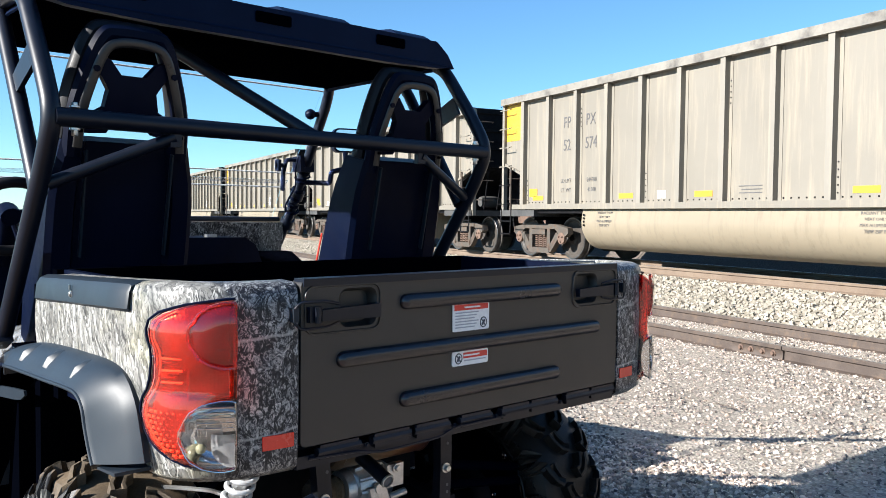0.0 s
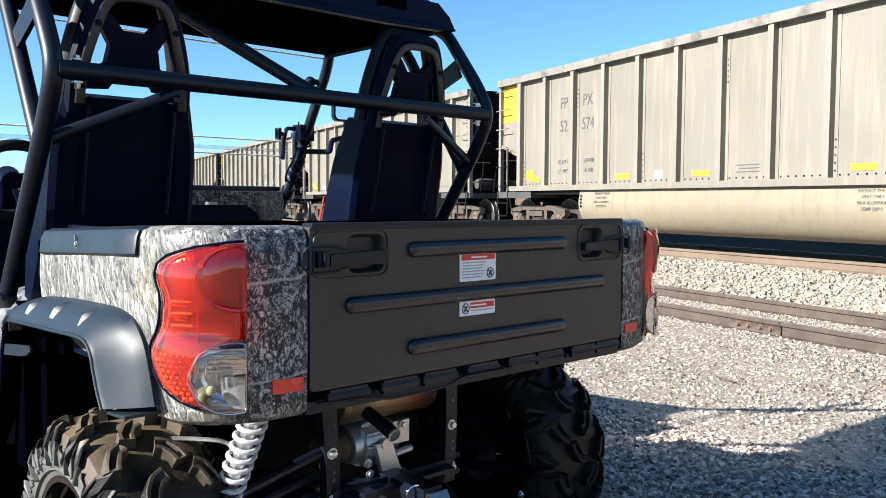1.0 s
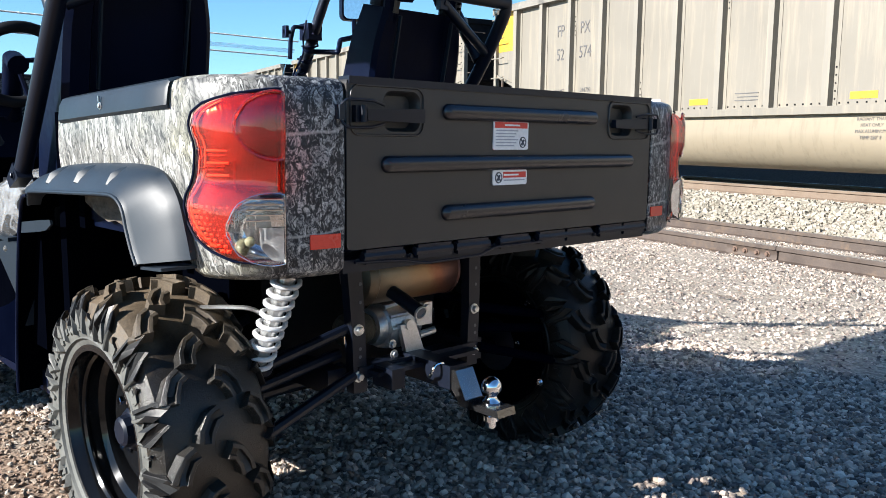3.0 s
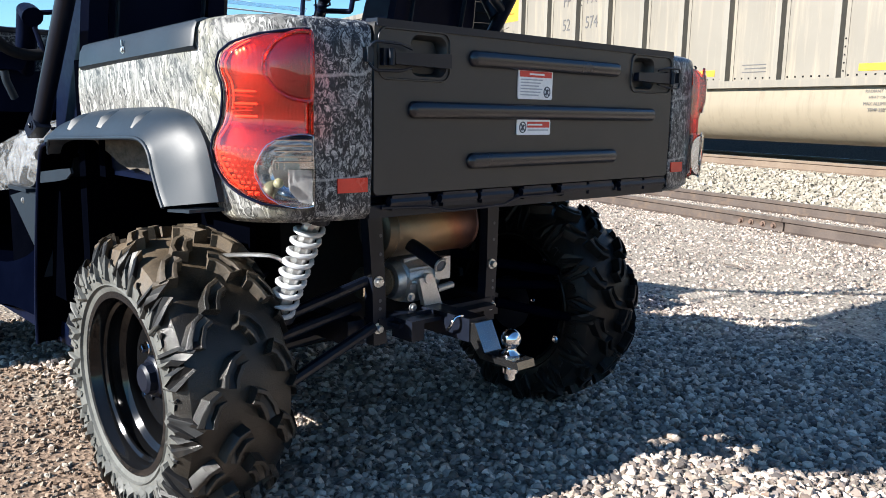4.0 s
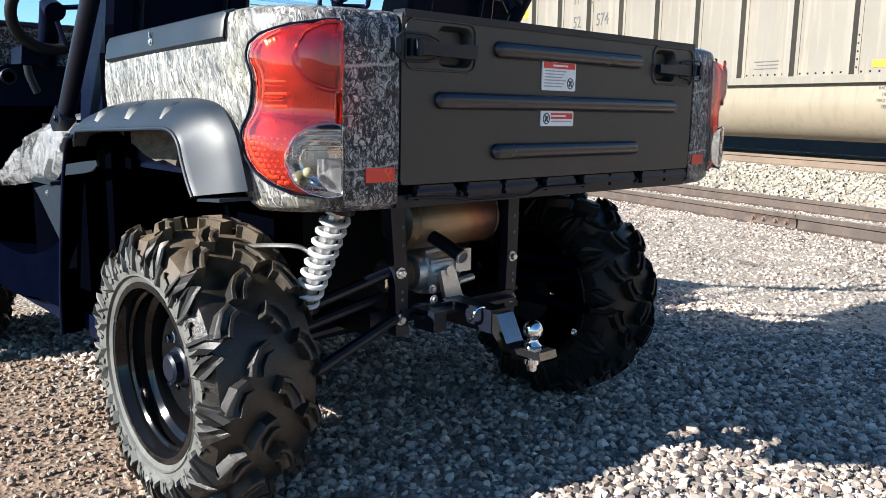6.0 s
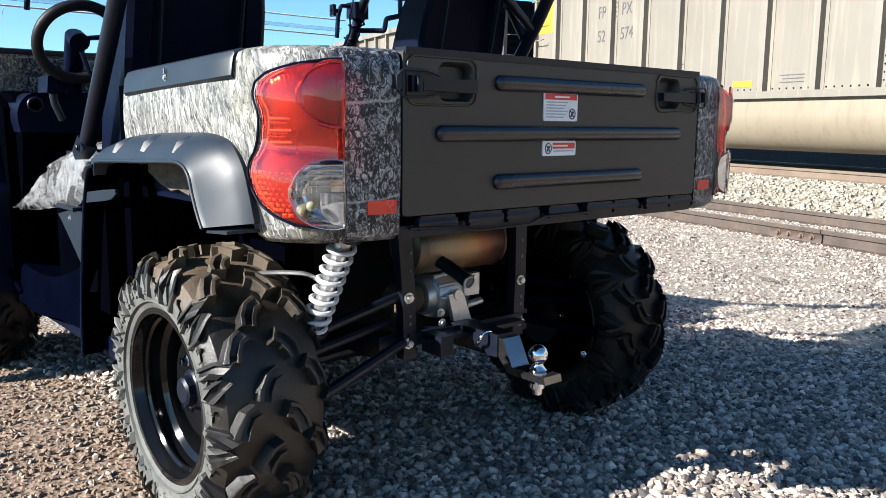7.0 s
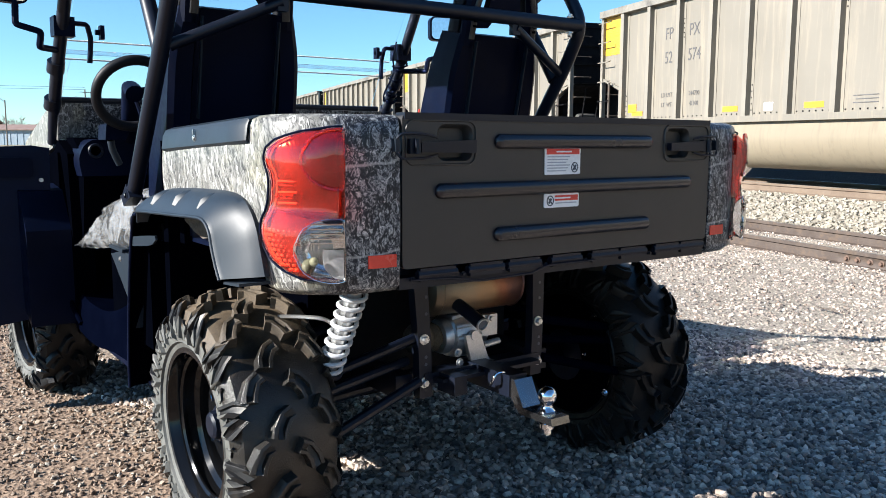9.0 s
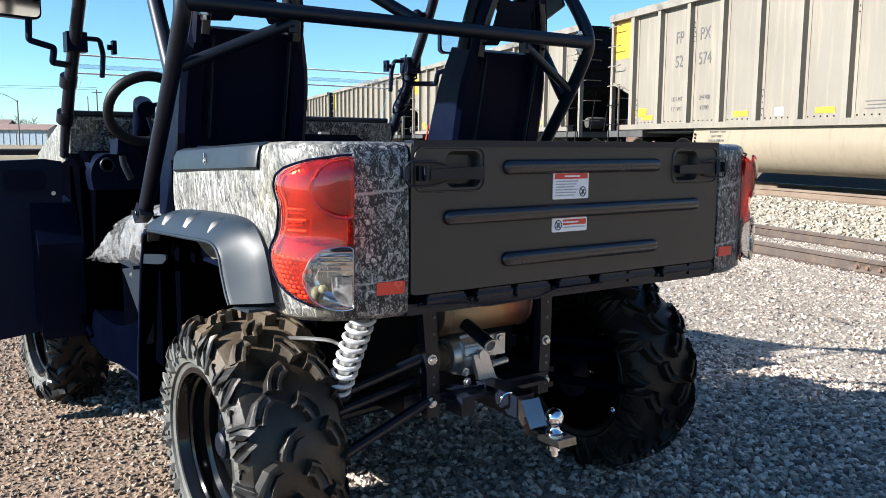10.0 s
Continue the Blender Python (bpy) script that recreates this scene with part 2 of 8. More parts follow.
M_FLARE = surface("grey_black_plastic", (0.0098, 0.0155, 0.0230), (0.0130, 0.0200, 0.0290), 0.44, fine=420, relief=0.12, depth=0.0005, spec=0.26, vary=0.05)
M_STEEL = surface("black_powder_coat", (0.0018, 0.0036, 0.0098), (0.0036, 0.0064, 0.0150), 0.40, fine=300, relief=0.08, depth=0.0004, spec=0.32, vary=0.08)
M_RIM = surface("gloss_black_rim_paint", (0.0040, 0.0042, 0.0048), (0.0060, 0.0062, 0.0070), 0.10, fine=120, relief=0.0, coat=0.0, spec=0.35)
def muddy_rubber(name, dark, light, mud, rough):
    """Rubber with a pebbled skin and dried mud, its upper part painted sunlit-bright by height."""
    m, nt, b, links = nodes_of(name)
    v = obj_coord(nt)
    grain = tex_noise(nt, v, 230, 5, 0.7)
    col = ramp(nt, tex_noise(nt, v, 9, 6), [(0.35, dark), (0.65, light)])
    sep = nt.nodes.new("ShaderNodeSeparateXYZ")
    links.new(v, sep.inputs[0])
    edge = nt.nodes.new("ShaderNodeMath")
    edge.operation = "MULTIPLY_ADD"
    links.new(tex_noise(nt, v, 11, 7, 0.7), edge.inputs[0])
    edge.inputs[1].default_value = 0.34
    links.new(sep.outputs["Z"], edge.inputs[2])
    # Height mask: the sun's brightening of the top is put into the mud colour.
    sunlit_mud = ramp(nt, edge.outputs[0], [(0.36, (0.04,) * 3), (0.44, (0.55,) * 3), (0.52, (0.95,) * 3)])
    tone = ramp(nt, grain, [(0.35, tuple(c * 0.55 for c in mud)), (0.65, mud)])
    links.new(mix(nt, sunlit_mud, col, tone), b.inputs["Base Color"])
    links.new(ramp(nt, sunlit_mud, [(0.1, (rough,) * 3), (0.9, (0.85,) * 3)]), b.inputs["Roughness"])
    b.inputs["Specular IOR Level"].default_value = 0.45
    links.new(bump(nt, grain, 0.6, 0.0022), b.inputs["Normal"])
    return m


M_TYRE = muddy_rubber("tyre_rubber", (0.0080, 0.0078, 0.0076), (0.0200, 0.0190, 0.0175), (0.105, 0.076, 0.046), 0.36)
M_SKIRT = surface("muddy_brown_plastic", (0.012, 0.0095, 0.0075), (0.085, 0.068, 0.050), 0.7, scale=16, fine=90, relief=0.3, stretch=(1, 1.6, 4))
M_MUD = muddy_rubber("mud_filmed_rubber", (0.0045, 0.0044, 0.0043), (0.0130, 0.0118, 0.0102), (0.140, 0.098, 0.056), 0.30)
M_TYRE3 = surface("dark_tyre_rubber", (0.004, 0.004, 0.0045), (0.010, 0.0100, 0.0105), 0.42, fine=140, relief=0.35, depth=0.0014, dirt=(0.022, 0.019, 0.016), amount=0.2, scale=5, spec=0.2)
M_TYRE2 = surface("tyre_rubber_dusty_walls", (0.050, 0.051, 0.047), (0.105, 0.106, 0.097), 0.6, fine=140, relief=0.35, depth=0.001, scale=16)
M_DOOR = surface("blue_black_door_plastic", (0.0010, 0.0036, 0.0170), (0.0018, 0.0056, 0.0250), 0.42, fine=350, relief=0.12, depth=0.0006, spec=0.12, vary=0.08)
M_SEAT = surface("seat_shell_plastic", (0.0005, 0.0019, 0.0095), (0.0011, 0.0034, 0.0150), 0.46, fine=350, relief=0.15, depth=0.0006, spec=0.07)
M_STRIP = surface("dull_grey_strip", (0.009, 0.0085, 0.0095), (0.021, 0.0190, 0.0190), 0.34, fine=200, relief=0.15, depth=0.0006, scale=9)
M_VINYL = surface("black_vinyl", (0.0040, 0.0045, 0.0065), (0.0075, 0.0080, 0.0105), 0.5, fine=300, relief=0.3, depth=0.0008, spec=0.2)
# Near-black and matte: deep shade of cab and arches goes into the colour.
M_DEEP_BLACK = surface("matte_black_deep_shade", (0.0004, 0.0006, 0.0014), (0.0007, 0.0009, 0.0020), 1.0, relief=0.0, spec=0.0)
# Rocker plastic, and the shaded tone of the far-side arms and shaft.
M_ROCKER = surface("dark_side_plastic_and_shade", (0.0005, 0.0009, 0.0034), (0.0009, 0.0015, 0.0050), 0.8, fine=300, relief=0.0, spec=0.0, vary=0.05)
M_GUNMETAL = surface("polished_dark_plate", (0.16, 0.16, 0.17), (0.26, 0.26, 0.27), 0.16, metal=0.95, fine=200, relief=0.05)
M_CHROME = surface("chrome_plate", (0.75, 0.76, 0.78), (0.82, 0.83, 0.85), 0.07, metal=1.0, relief=0.0)
M_ZINC = surface("zinc_plated_steel", (0.42, 0.42, 0.42), (0.62, 0.62, 0.61), 0.32, metal=0.9, fine=200, relief=0.1)
M_ALU = surface("cast_aluminium", (0.42, 0.43, 0.44), (0.60, 0.61, 0.62), 0.40, metal=0.85, fine=180, relief=0.3, depth=0.001)
M_SPRING = surface("white_coil_paint", (0.40, 0.41, 0.43), (0.50, 0.51, 0.53), 0.3, fine=120, relief=0.05)
M_MUFFLER = muffler_material()
M_CAMO = camo_material()
M_RED_LENS = glassy("red_lamp_lens", (1.0, 0.062, 0.022), 0.97, 0.01, 1.45, coat=1.0)
M_DARKRED = glassy("deep_red_lamp_lens", (0.34, 0.010, 0.010), 0.85, 0.03, 1.4, coat=1.0)
M_CLEAR = glassy("clear_lamp_lens", (0.97, 0.98, 0.98), 1.0, 0.02)
M_SHIELD = glassy("clear_polycarbonate", (0.985, 0.99, 0.99), 1.0, 0.0, 1.08)
M_JOINT = glassy("pale_clear_strip", (0.88, 0.91, 0.95), 0.93, 0.03, 1.30, coat=1.0)
M_FILM = film_material()
M_BOWL = surface("lamp_reflector", (0.55, 0.56, 0.57), (0.74, 0.75, 0.76), 0.10, metal=1.0, scale=30, relief=0.0)
M_FROST = surface("frosted_lamp_plastic", (0.10, 0.10, 0.105), (0.16, 0.16, 0.165), 0.35, relief=0.0)
M_LAMPWHITE = surface("lamp_housing_white", (0.75, 0.72, 0.70), (0.85, 0.83, 0.81), 0.3, relief=0.0)
M_BULB = surface("yellowed_bulb_glass", (0.13, 0.125, 0.080), (0.20, 0.19, 0.12), 0.15, relief=0.0)


def facet_material():
    """Bright lamp reflector, vacuum-plated, with a faint vertical flute."""
    m, nt, b, links = nodes_of("plated_lamp_reflector")
    w = nt.nodes.new("ShaderNodeTexWave")
    w.wave_type, w.bands_direction = "BANDS", "X"
    w.inputs["Scale"].default_value = 60
    links.new(obj_coord(nt), w.inputs["Vector"])
    links.new(ramp(nt, tex_noise(nt, obj_coord(nt), 18, 3), [(0.35, (0.11, 0.11, 0.11)), (0.65, (0.31, 0.31, 0.31))]), b.inputs["Base Color"])
    b.inputs["Metallic"].default_value, b.inputs["Roughness"].default_value = 0.70, 0.20
    links.new(bump(nt, w.outputs["Fac"], 0.10, 0.002), b.inputs["Normal"])
    return m


M_FACET = facet_material()
M_REFLEX = surface("red_reflector", (0.5750, 0.0360, 0.0216), (0.6900, 0.0540, 0.0300), 0.25, fine=500, relief=0.2, depth=0.0005)
M_WHITE = surface("white_label", (0.72, 0.73, 0.74), (0.80, 0.80, 0.80), 0.4, relief=0.0)
M_REDLABEL = surface("red_label_print", (0.55, 0.03, 0.02), (0.62, 0.045, 0.03), 0.4, relief=0.0)
M_INK = surface("dark_print", (0.05, 0.055, 0.07), (0.08, 0.085, 0.10), 0.5, relief=0.0)
M_GREYINK = surface("grey_print", (0.30, 0.32, 0.36), (0.40, 0.42, 0.45), 0.5, relief=0.0)
M_CARPAINT = paint_panel("freight_car_tan_paint", (0.160, 0.145, 0.119))
M_CARRIB = paint_panel("freight_car_post_paint", (0.178, 0.163, 0.136))
M_CHORD = surface("grimy_top_chord_paint", (0.150, 0.138, 0.118), (0.200, 0.186, 0.160), 0.6, scale=0.9, fine=14, relief=0.1, dirt=(0.050, 0.046, 0.042), amount=0.42)
M_TUB = paint_panel("freight_car_tub_paint", (0.205, 0.172, 0.122), (0.10, 0.078, 0.055))
# Near-black base: shade between and under the cars is part of this colour.
M_CARDARK = surface("near_black_car_steel", (0.0030, 0.0032, 0.0046), (0.0070, 0.0068, 0.0080), 0.8, fine=60, relief=0.2, dirt=(0.0140, 0.0110, 0.0090), amount=0.2, scale=2, spec=0.15)
M_TRUCK = surface("dusty_cast_steel", (0.0390, 0.0325, 0.0265), (0.0740, 0.0615, 0.0490), 0.75, fine=50, relief=0.3, depth=0.004, dirt=(0.0792, 0.0412, 0.0216), amount=0.4, scale=3)
M_CARGREY = surface("grey_sill_steel", (0.030, 0.030, 0.030), (0.055, 0.054, 0.052), 0.7, fine=50, relief=0.25, depth=0.003, scale=2)
M_WHEELSTEEL = surface("dark_rail_wheel_steel", (0.022, 0.018, 0.015), (0.046, 0.038, 0.031), 0.7, fine=50, relief=0.25, depth=0.003, scale=3)
M_RUST = surface("rusty_casting", (0.0800, 0.0468, 0.0330), (0.1300, 0.0825, 0.0600), 0.8, fine=60, relief=0.3, depth=0.003, scale=5)
M_TREAD = surface("polished_wheel_tread", (0.10, 0.10, 0.10), (0.16, 0.16, 0.16), 0.35, metal=0.9, relief=0.0)
M_RAIL = surface("brown_rail_steel", (0.050, 0.036, 0.029), (0.086, 0.065, 0.053), 0.62, metal=0.2, fine=70, relief=0.25, depth=0.003, dirt=(0.115, 0.078, 0.052), amount=0.35, scale=3)
M_RAILTAN = surface("dusty_tan_rail_steel", (0.108, 0.075, 0.053), (0.155, 0.115, 0.083), 0.8, fine=60, relief=0.3, depth=0.003, scale=2)
M_RAILTOP = surface("worn_rail_head", (0.22, 0.20, 0.19), (0.32, 0.30, 0.28), 0.35, metal=0.6, relief=0.0)
M_TIE = surface("weathered_tie_wood", (0.055, 0.043, 0.035), (0.135, 0.110, 0.090), 0.9, stretch=(1, 6, 6), fine=60, relief=0.6, depth=0.004)
M_YELLOW = surface("yellow_reflective_sheet", (0.44, 0.245, 0.018), (0.50, 0.290, 0.026), 0.4, relief=0.0)
M_CARINK = surface("faded_dark_lettering", (0.055, 0.053, 0.055), (0.095, 0.090, 0.090), 0.6, relief=0.0)
M_GROUND = gravel_ground()
M_STONE = stone_material("crushed_limestone", [(0.078, 0.067, 0.064), (0.392, 0.318, 0.264), (0.150, 0.123, 0.107), (0.667, 0.549, 0.460), (0.053, 0.048, 0.050), (0.467, 0.383, 0.313), (0.783, 0.660, 0.562), (0.205, 0.149, 0.113), (0.115, 0.104, 0.104), (0.546, 0.455, 0.382)])
M_SOILSTONE = stone_material("soil_clods_and_pebbles", [(0.1708, 0.1108, 0.0714), (0.2365, 0.1662, 0.1176), (0.3021, 0.2420, 0.1856), (0.1445, 0.0937, 0.0638), (0.3678, 0.3325, 0.2789), (0.2171, 0.1524, 0.1075)])
M_BALLAST = stone_material("white_ballast_rock", [(0.2435, 0.2192, 0.1756), (0.3385, 0.3094, 0.2545), (0.1798, 0.1598, 0.1295), (0.2964, 0.2691, 0.2196), (0.3595, 0.3318, 0.2764), (0.2645, 0.2346, 0.1847)])


# ---- building tools ----
def part(name, bm, material, parent=None, label="", sharp=35, bevel=0.0, segs=2):
    """Links a bmesh as one mesh object under a thing or a part."""
    if bevel:
        edges = [e for e in bm.edges if len(e.link_faces) == 2 and e.calc_face_angle(0) > radians(25)]
        bmesh.ops.bevel(bm, geom=edges, offset=bevel, segments=segs, affect="EDGES", profile=0.6, clamp_overlap=True)
    bmesh.ops.recalc_face_normals(bm, faces=bm.faces)
    me = bpy.data.meshes.new(name)
    bm.to_mesh(me)
    bm.free()
    me.materials.append(material)
    me.shade_smooth()
    me.set_sharp_from_angle(angle=radians(sharp))
    ob = new(name, me)
    if parent:
        ob.parent = parent
    return tagged(ob, label)


def thing(name, m, label, category, group="", kind=""):
    ob = new(name)
    ob.empty_display_size = 0.2
    ob.matrix_world = m
    return tagged(ob, label, category, group, kind)


def face(bm, vs):
    try:
        return bm.faces.new(vs)
    except ValueError:
        return None


def box(bm, x0, x1, y0, y1, z0, z1, m=None):
    vs = [bm.verts.new((x, y, z)) for z in (z0, z1) for y in (y0, y1) for x in (x0, x1)]
    for f in ((0, 1, 3, 2), (4, 6, 7, 5), (0, 4, 5, 1), (2, 3, 7, 6), (0, 2, 6, 4), (1, 5, 7, 3)):
        bm.faces.new([vs[i] for i in f])
    if m:
        for v in vs:
            v.co = m @ v.co
    return bm


def prism(bm, poly, axis, a, b, m=None):
    """A flat outline pulled along one axis: axis x takes (y, z), y takes (x, z), z takes (x, y)."""
    def at(p, k):
        return {"x": (k, p[0], p[1]), "y": (p[0], k, p[1]), "z": (p[0], p[1], k)}[axis]
    lo = [bm.verts.new(at(p, a)) for p in poly]
    hi = [bm.verts.new(at(p, b)) for p in poly]
    face(bm, lo[::-1]), face(bm, hi)
    for i in range(len(poly)):
        j = (i + 1) % len(poly)
        face(bm, (lo[i], lo[j], hi[j], hi[i]))
    if m:
        for v in lo + hi:
            v.co = m @ v.co
    return bm


def spline(pts, steps=6, closed=False):
    """A smooth line through the points."""
    p = [Vector(q) for q in pts]
    n, out = len(p), []
    for i in range(n if closed else n - 1):
        a, b = p[i], p[(i + 1) % n]
        z = p[i - 1] if (closed or i) else a
        c = p[(i + 2) % n] if (closed or i + 2 < n) else b
        for k in range(steps):
            t = k / steps
            out.append(0.5 * ((2 * a) + (b - z) * t + (2 * z - 5 * a + 4 * b - c) * t * t + (3 * a - z - 3 * b + c) * t ** 3))
    if not closed:
        out.append(p[-1])
    return out


def rounded(pts, r, steps=5):
    """A line with its inner corners rounded to about r."""
    p = [Vector(q) for q in pts]
    out = [p[0]]
    for i in range(1, len(p) - 1):
        u, v = p[i - 1] - p[i], p[i + 1] - p[i]
        d = min(r, u.length * 0.48, v.length * 0.48)
        a, c = p[i] + u.normalized() * d, p[i] + v.normalized() * d
        for k in range(steps + 1):
            t = k / steps
            out.append(a * (1 - t) ** 2 + p[i] * 2 * t * (1 - t) + c * t * t)
    return out + [p[-1]]


def tube(bm, pts, r, n=12, closed=False, flat=1.0, up=None):
    """A round or flattened bar along a line."""
    p = [Vector(q) for q in pts]
    rings, side = [], None
    for i, q in enumerate(p):
        a = p[i - 1] if (i or closed) else q
        b = p[(i + 1) % len(p)] if (i + 1 < len(p) or closed) else q
        d = (b - a).normalized()
        if side is None:
            ref = Vector(up) if up else (Vector((0, 0, 1)) if abs(d.z) < 0.9 else Vector((1, 0, 0)))
            side = ref
        side = (side - d * side.dot(d)).normalized()
        w = d.cross(side)
        rr = r[i] if isinstance(r, (list, tuple)) else r
        rings.append([bm.verts.new(q + side * (rr * flat * math.cos(2 * math.pi * k / n)) + w * (rr * math.sin(2 * math.pi * k / n))) for k in range(n)])
    m = len(rings)
    for i in range(m if closed else m - 1):
        a, b = rings[i], rings[(i + 1) % m]
        for k in range(n):
            face(bm, (a[k], a[(k + 1) % n], b[(k + 1) % n], b[k]))
    if not closed:
        face(bm, rings[0][::-1]), face(bm, rings[-1])
    return bm


def lathe(bm, profile, n=32, m=None, closed=False):
    """Turns a profile of (radius, along) round the x axis."""
    rings = []
    for r, w in profile:
        rings.append([bm.verts.new((w, r * math.cos(2 * math.pi * k / n), r * math.sin(2 * math.pi * k / n))) for k in range(n)])
    for i in range(len(rings) if closed else len(rings) - 1):
        a, b = rings[i], rings[(i + 1) % len(rings)]
        for k in range(n):
            face(bm, (a[k], a[(k + 1) % n], b[(k + 1) % n], b[k]))
    if not closed:
        if profile[0][0] > 1e-6:
            face(bm, rings[0][::-1])
        if profile[-1][0] > 1e-6:
            face(bm, rings[-1])
    if m:
        for ring in rings:
            for v in ring:
                v.co = m @ v.co
    return bm


def skin(bm, rows, closed_u=False, closed_v=False):
    """A sheet over rows of points."""
    g = [[bm.verts.new(p) for p in row] for row in rows]
    nu, nv = len(g), len(g[0])
    for i in range(nu if closed_u else nu - 1):
        for j in range(nv if closed_v else nv - 1):
            face(bm, (g[i][j], g[(i + 1) % nu][j], g[(i + 1) % nu][(j + 1) % nv], g[i][(j + 1) % nv]))
    return g


def thicken(bm, t):
    bmesh.ops.recalc_face_normals(bm, faces=bm.faces)
    bmesh.ops.solidify(bm, geom=bm.faces[:], thickness=t)
    return bm


def bolt(bm, x, y, z, r=0.009, h=0.008, axis="y", sign=-1):
    """A hexagon head on a washer."""
    def ring(rr, k, n, ph=0):
        out = []
        for i in range(n):
            a = 2 * math.pi * i / n + ph
            c, s = rr * math.cos(a), rr * math.sin(a)
            out.append(bm.verts.new({"y": (x + c, y + k, z + s), "x": (x + k, y + c, z + s), "z": (x + c, y + s, z + k)}[axis]))
        return out
    for rr, k0, k1, n in ((r * 1.5, 0, h * 0.3, 14), (r, h * 0.3, h, 6)):
        a, b, c = ring(rr, k0 * sign, n), ring(rr, k1 * 0.9 * sign, n), ring(rr * 0.85, k1 * sign, n)
        for i in range(n):
            j = (i + 1) % n
            face(bm, (a[i], a[j], b[j], b[i])), face(bm, (b[i], b[j], c[j], c[i]))
        face(bm, c), face(bm, a[::-1])
    return bm


def lettering(name, text, size, m, material, parent, label="", align="LEFT", stretch=1.0):
    c = bpy.data.curves.new(name, "FONT")
    c.body, c.size, c.align_x, c.align_y, c.extrude = text, size, align, "CENTER", 0.0015
    c.resolution_u = 3
    c.materials.append(material)
    ob = new(name, c)
    ob.parent = parent
    ob.matrix_local = m @ Matrix.Diagonal((stretch, 1, 1, 1))
    return tagged(ob, label)


ROCK_V = np.array([(x, y, z) for x in (-0.72, 0.72) for y in (-0.72, 0.72) for z in (-0.72, 0.72)])
ROCK_F = np.array([(0, 1, 3), (0, 3, 2), (4, 6, 7), (4, 7, 5), (0, 4, 5), (0, 5, 1), (2, 3, 7), (2, 7, 6), (0, 2, 6), (0, 6, 4), (1, 5, 7), (1, 7, 3)])


GOLD = (1 + 5 ** 0.5) / 2
ICO_V = np.array([(a, b * GOLD, 0) for a in (-1, 1) for b in (-1, 1)] + [(0, a, b * GOLD) for a in (-1, 1) for b in (-1, 1)] + [(b * GOLD, 0, a) for a in (-1, 1) for b in (-1, 1)]) / 1.9
ICO_F = np.array([(i, j, k) if np.dot(np.cross(ICO_V[j] - ICO_V[i], ICO_V[k] - ICO_V[i]), ICO_V[i]) > 0 else (i, k, j) for i in range(12) for j in range(i + 1, 12) for k in range(j + 1, 12) if max(np.linalg.norm(ICO_V[i] - ICO_V[j]), np.linalg.norm(ICO_V[j] - ICO_V[k]), np.linalg.norm(ICO_V[i] - ICO_V[k])) < 1.2])


def scatter(name, places, sizes, material, label, category, seed, squash=0.62, parent=None, fine=False):
    """Many small rocks, each a chipped angular lump, as one mesh."""
    rng = np.random.default_rng(seed)
    n = len(places)
    kinds = []
    base_v, base_f = (ICO_V, ICO_F) if fine else (ROCK_V, ROCK_F)
    m = len(base_v)
    for _ in range(40):
        v = base_v * ((1 + rng.uniform(-0.45, 0.30, (8, 3))) if not fine else (1 + rng.uniform(-0.42, 0.34, (m, 3)))) * np.array((1.0, rng.uniform(0.6, 0.95), rng.uniform(0.45, 0.8)))
        kinds.append(v)
    kinds = np.array(kinds)[rng.integers(0, 40, n)]
    a, b, c = rng.uniform(0, 2 * np.pi, n), rng.normal(0, 0.45, n), rng.normal(0, 0.45, n)
    def rot(t, i, j):
        r = np.tile(np.eye(3), (n, 1, 1))
        r[:, i, i], r[:, j, j], r[:, i, j], r[:, j, i] = np.cos(t), np.cos(t), -np.sin(t), np.sin(t)
        return r
    v = np.einsum("nij,nkj->nki", rot(b, 1, 2) @ rot(c, 0, 2), kinds)
    v = np.einsum("nij,nkj->nki", rot(a, 0, 1), v)
    v = v * np.asarray(sizes)[:, None, None] * np.array((1, 1, squash / 0.62)) + np.asarray(places)[:, None, :]
    f = (base_f[None] + (np.arange(n) * m)[:, None, None]).reshape(-1, 3)
    me = bpy.data.meshes.new(name)
    me.vertices.add(n * m), me.loops.add(len(f) * 3), me.polygons.add(len(f))
    me.vertices.foreach_set("co", v.reshape(-1).astype(np.float32))
    me.loops.foreach_set("vertex_index", f.reshape(-1).astype(np.int32))
    me.polygons.foreach_set("loop_start", (np.arange(len(f)) * 3).astype(np.int32))
    me.polygons.foreach_set("use_smooth", np.zeros(len(f), bool))
    me.update()
    me.validate()
    me.materials.append(material)
    ob = new(name, me)
    return tagged(ob, label, category, kind="stuff")


# ---- ground ----
YARD = radians(15.5)
ALONG, ACROSS = Vector((math.sin(YARD), math.cos(YARD), 0)), Vector((math.cos(YARD), -math.sin(YARD), 0))
LEVELS = ((-60, 0.03), (-0.9, 0.03), (0.3, 0.0), (0.9, -0.015), (1.7, -0.076), (2.6, -0.13), (3.6, -0.175), (4.8, -0.21), (6.0, -0.25), (8.0, -0.25), (8.8, -0.06), (9.5, 0.10), (12.0, 0.10), (13.3, -0.22), (30, -0.35), (6000, -0.35))


def ground_level(p):
    """Height of the ground by the distance across the tracks; works on numbers and arrays."""
    return np.interp(p, [a for a, _ in LEVELS], [b for _, b in LEVELS])


def yard(s, p, z=0.0):
    """A place from the distance along and across the tracks."""
    q = ALONG * s + ACROSS * p
    return Vector((q.x, q.y, z))


def yard_pose(s, p, z=0.0):
    q = yard(s, p, z)
    return pose(q.x, q.y, q.z, 0, 0, -math.degrees(YARD))


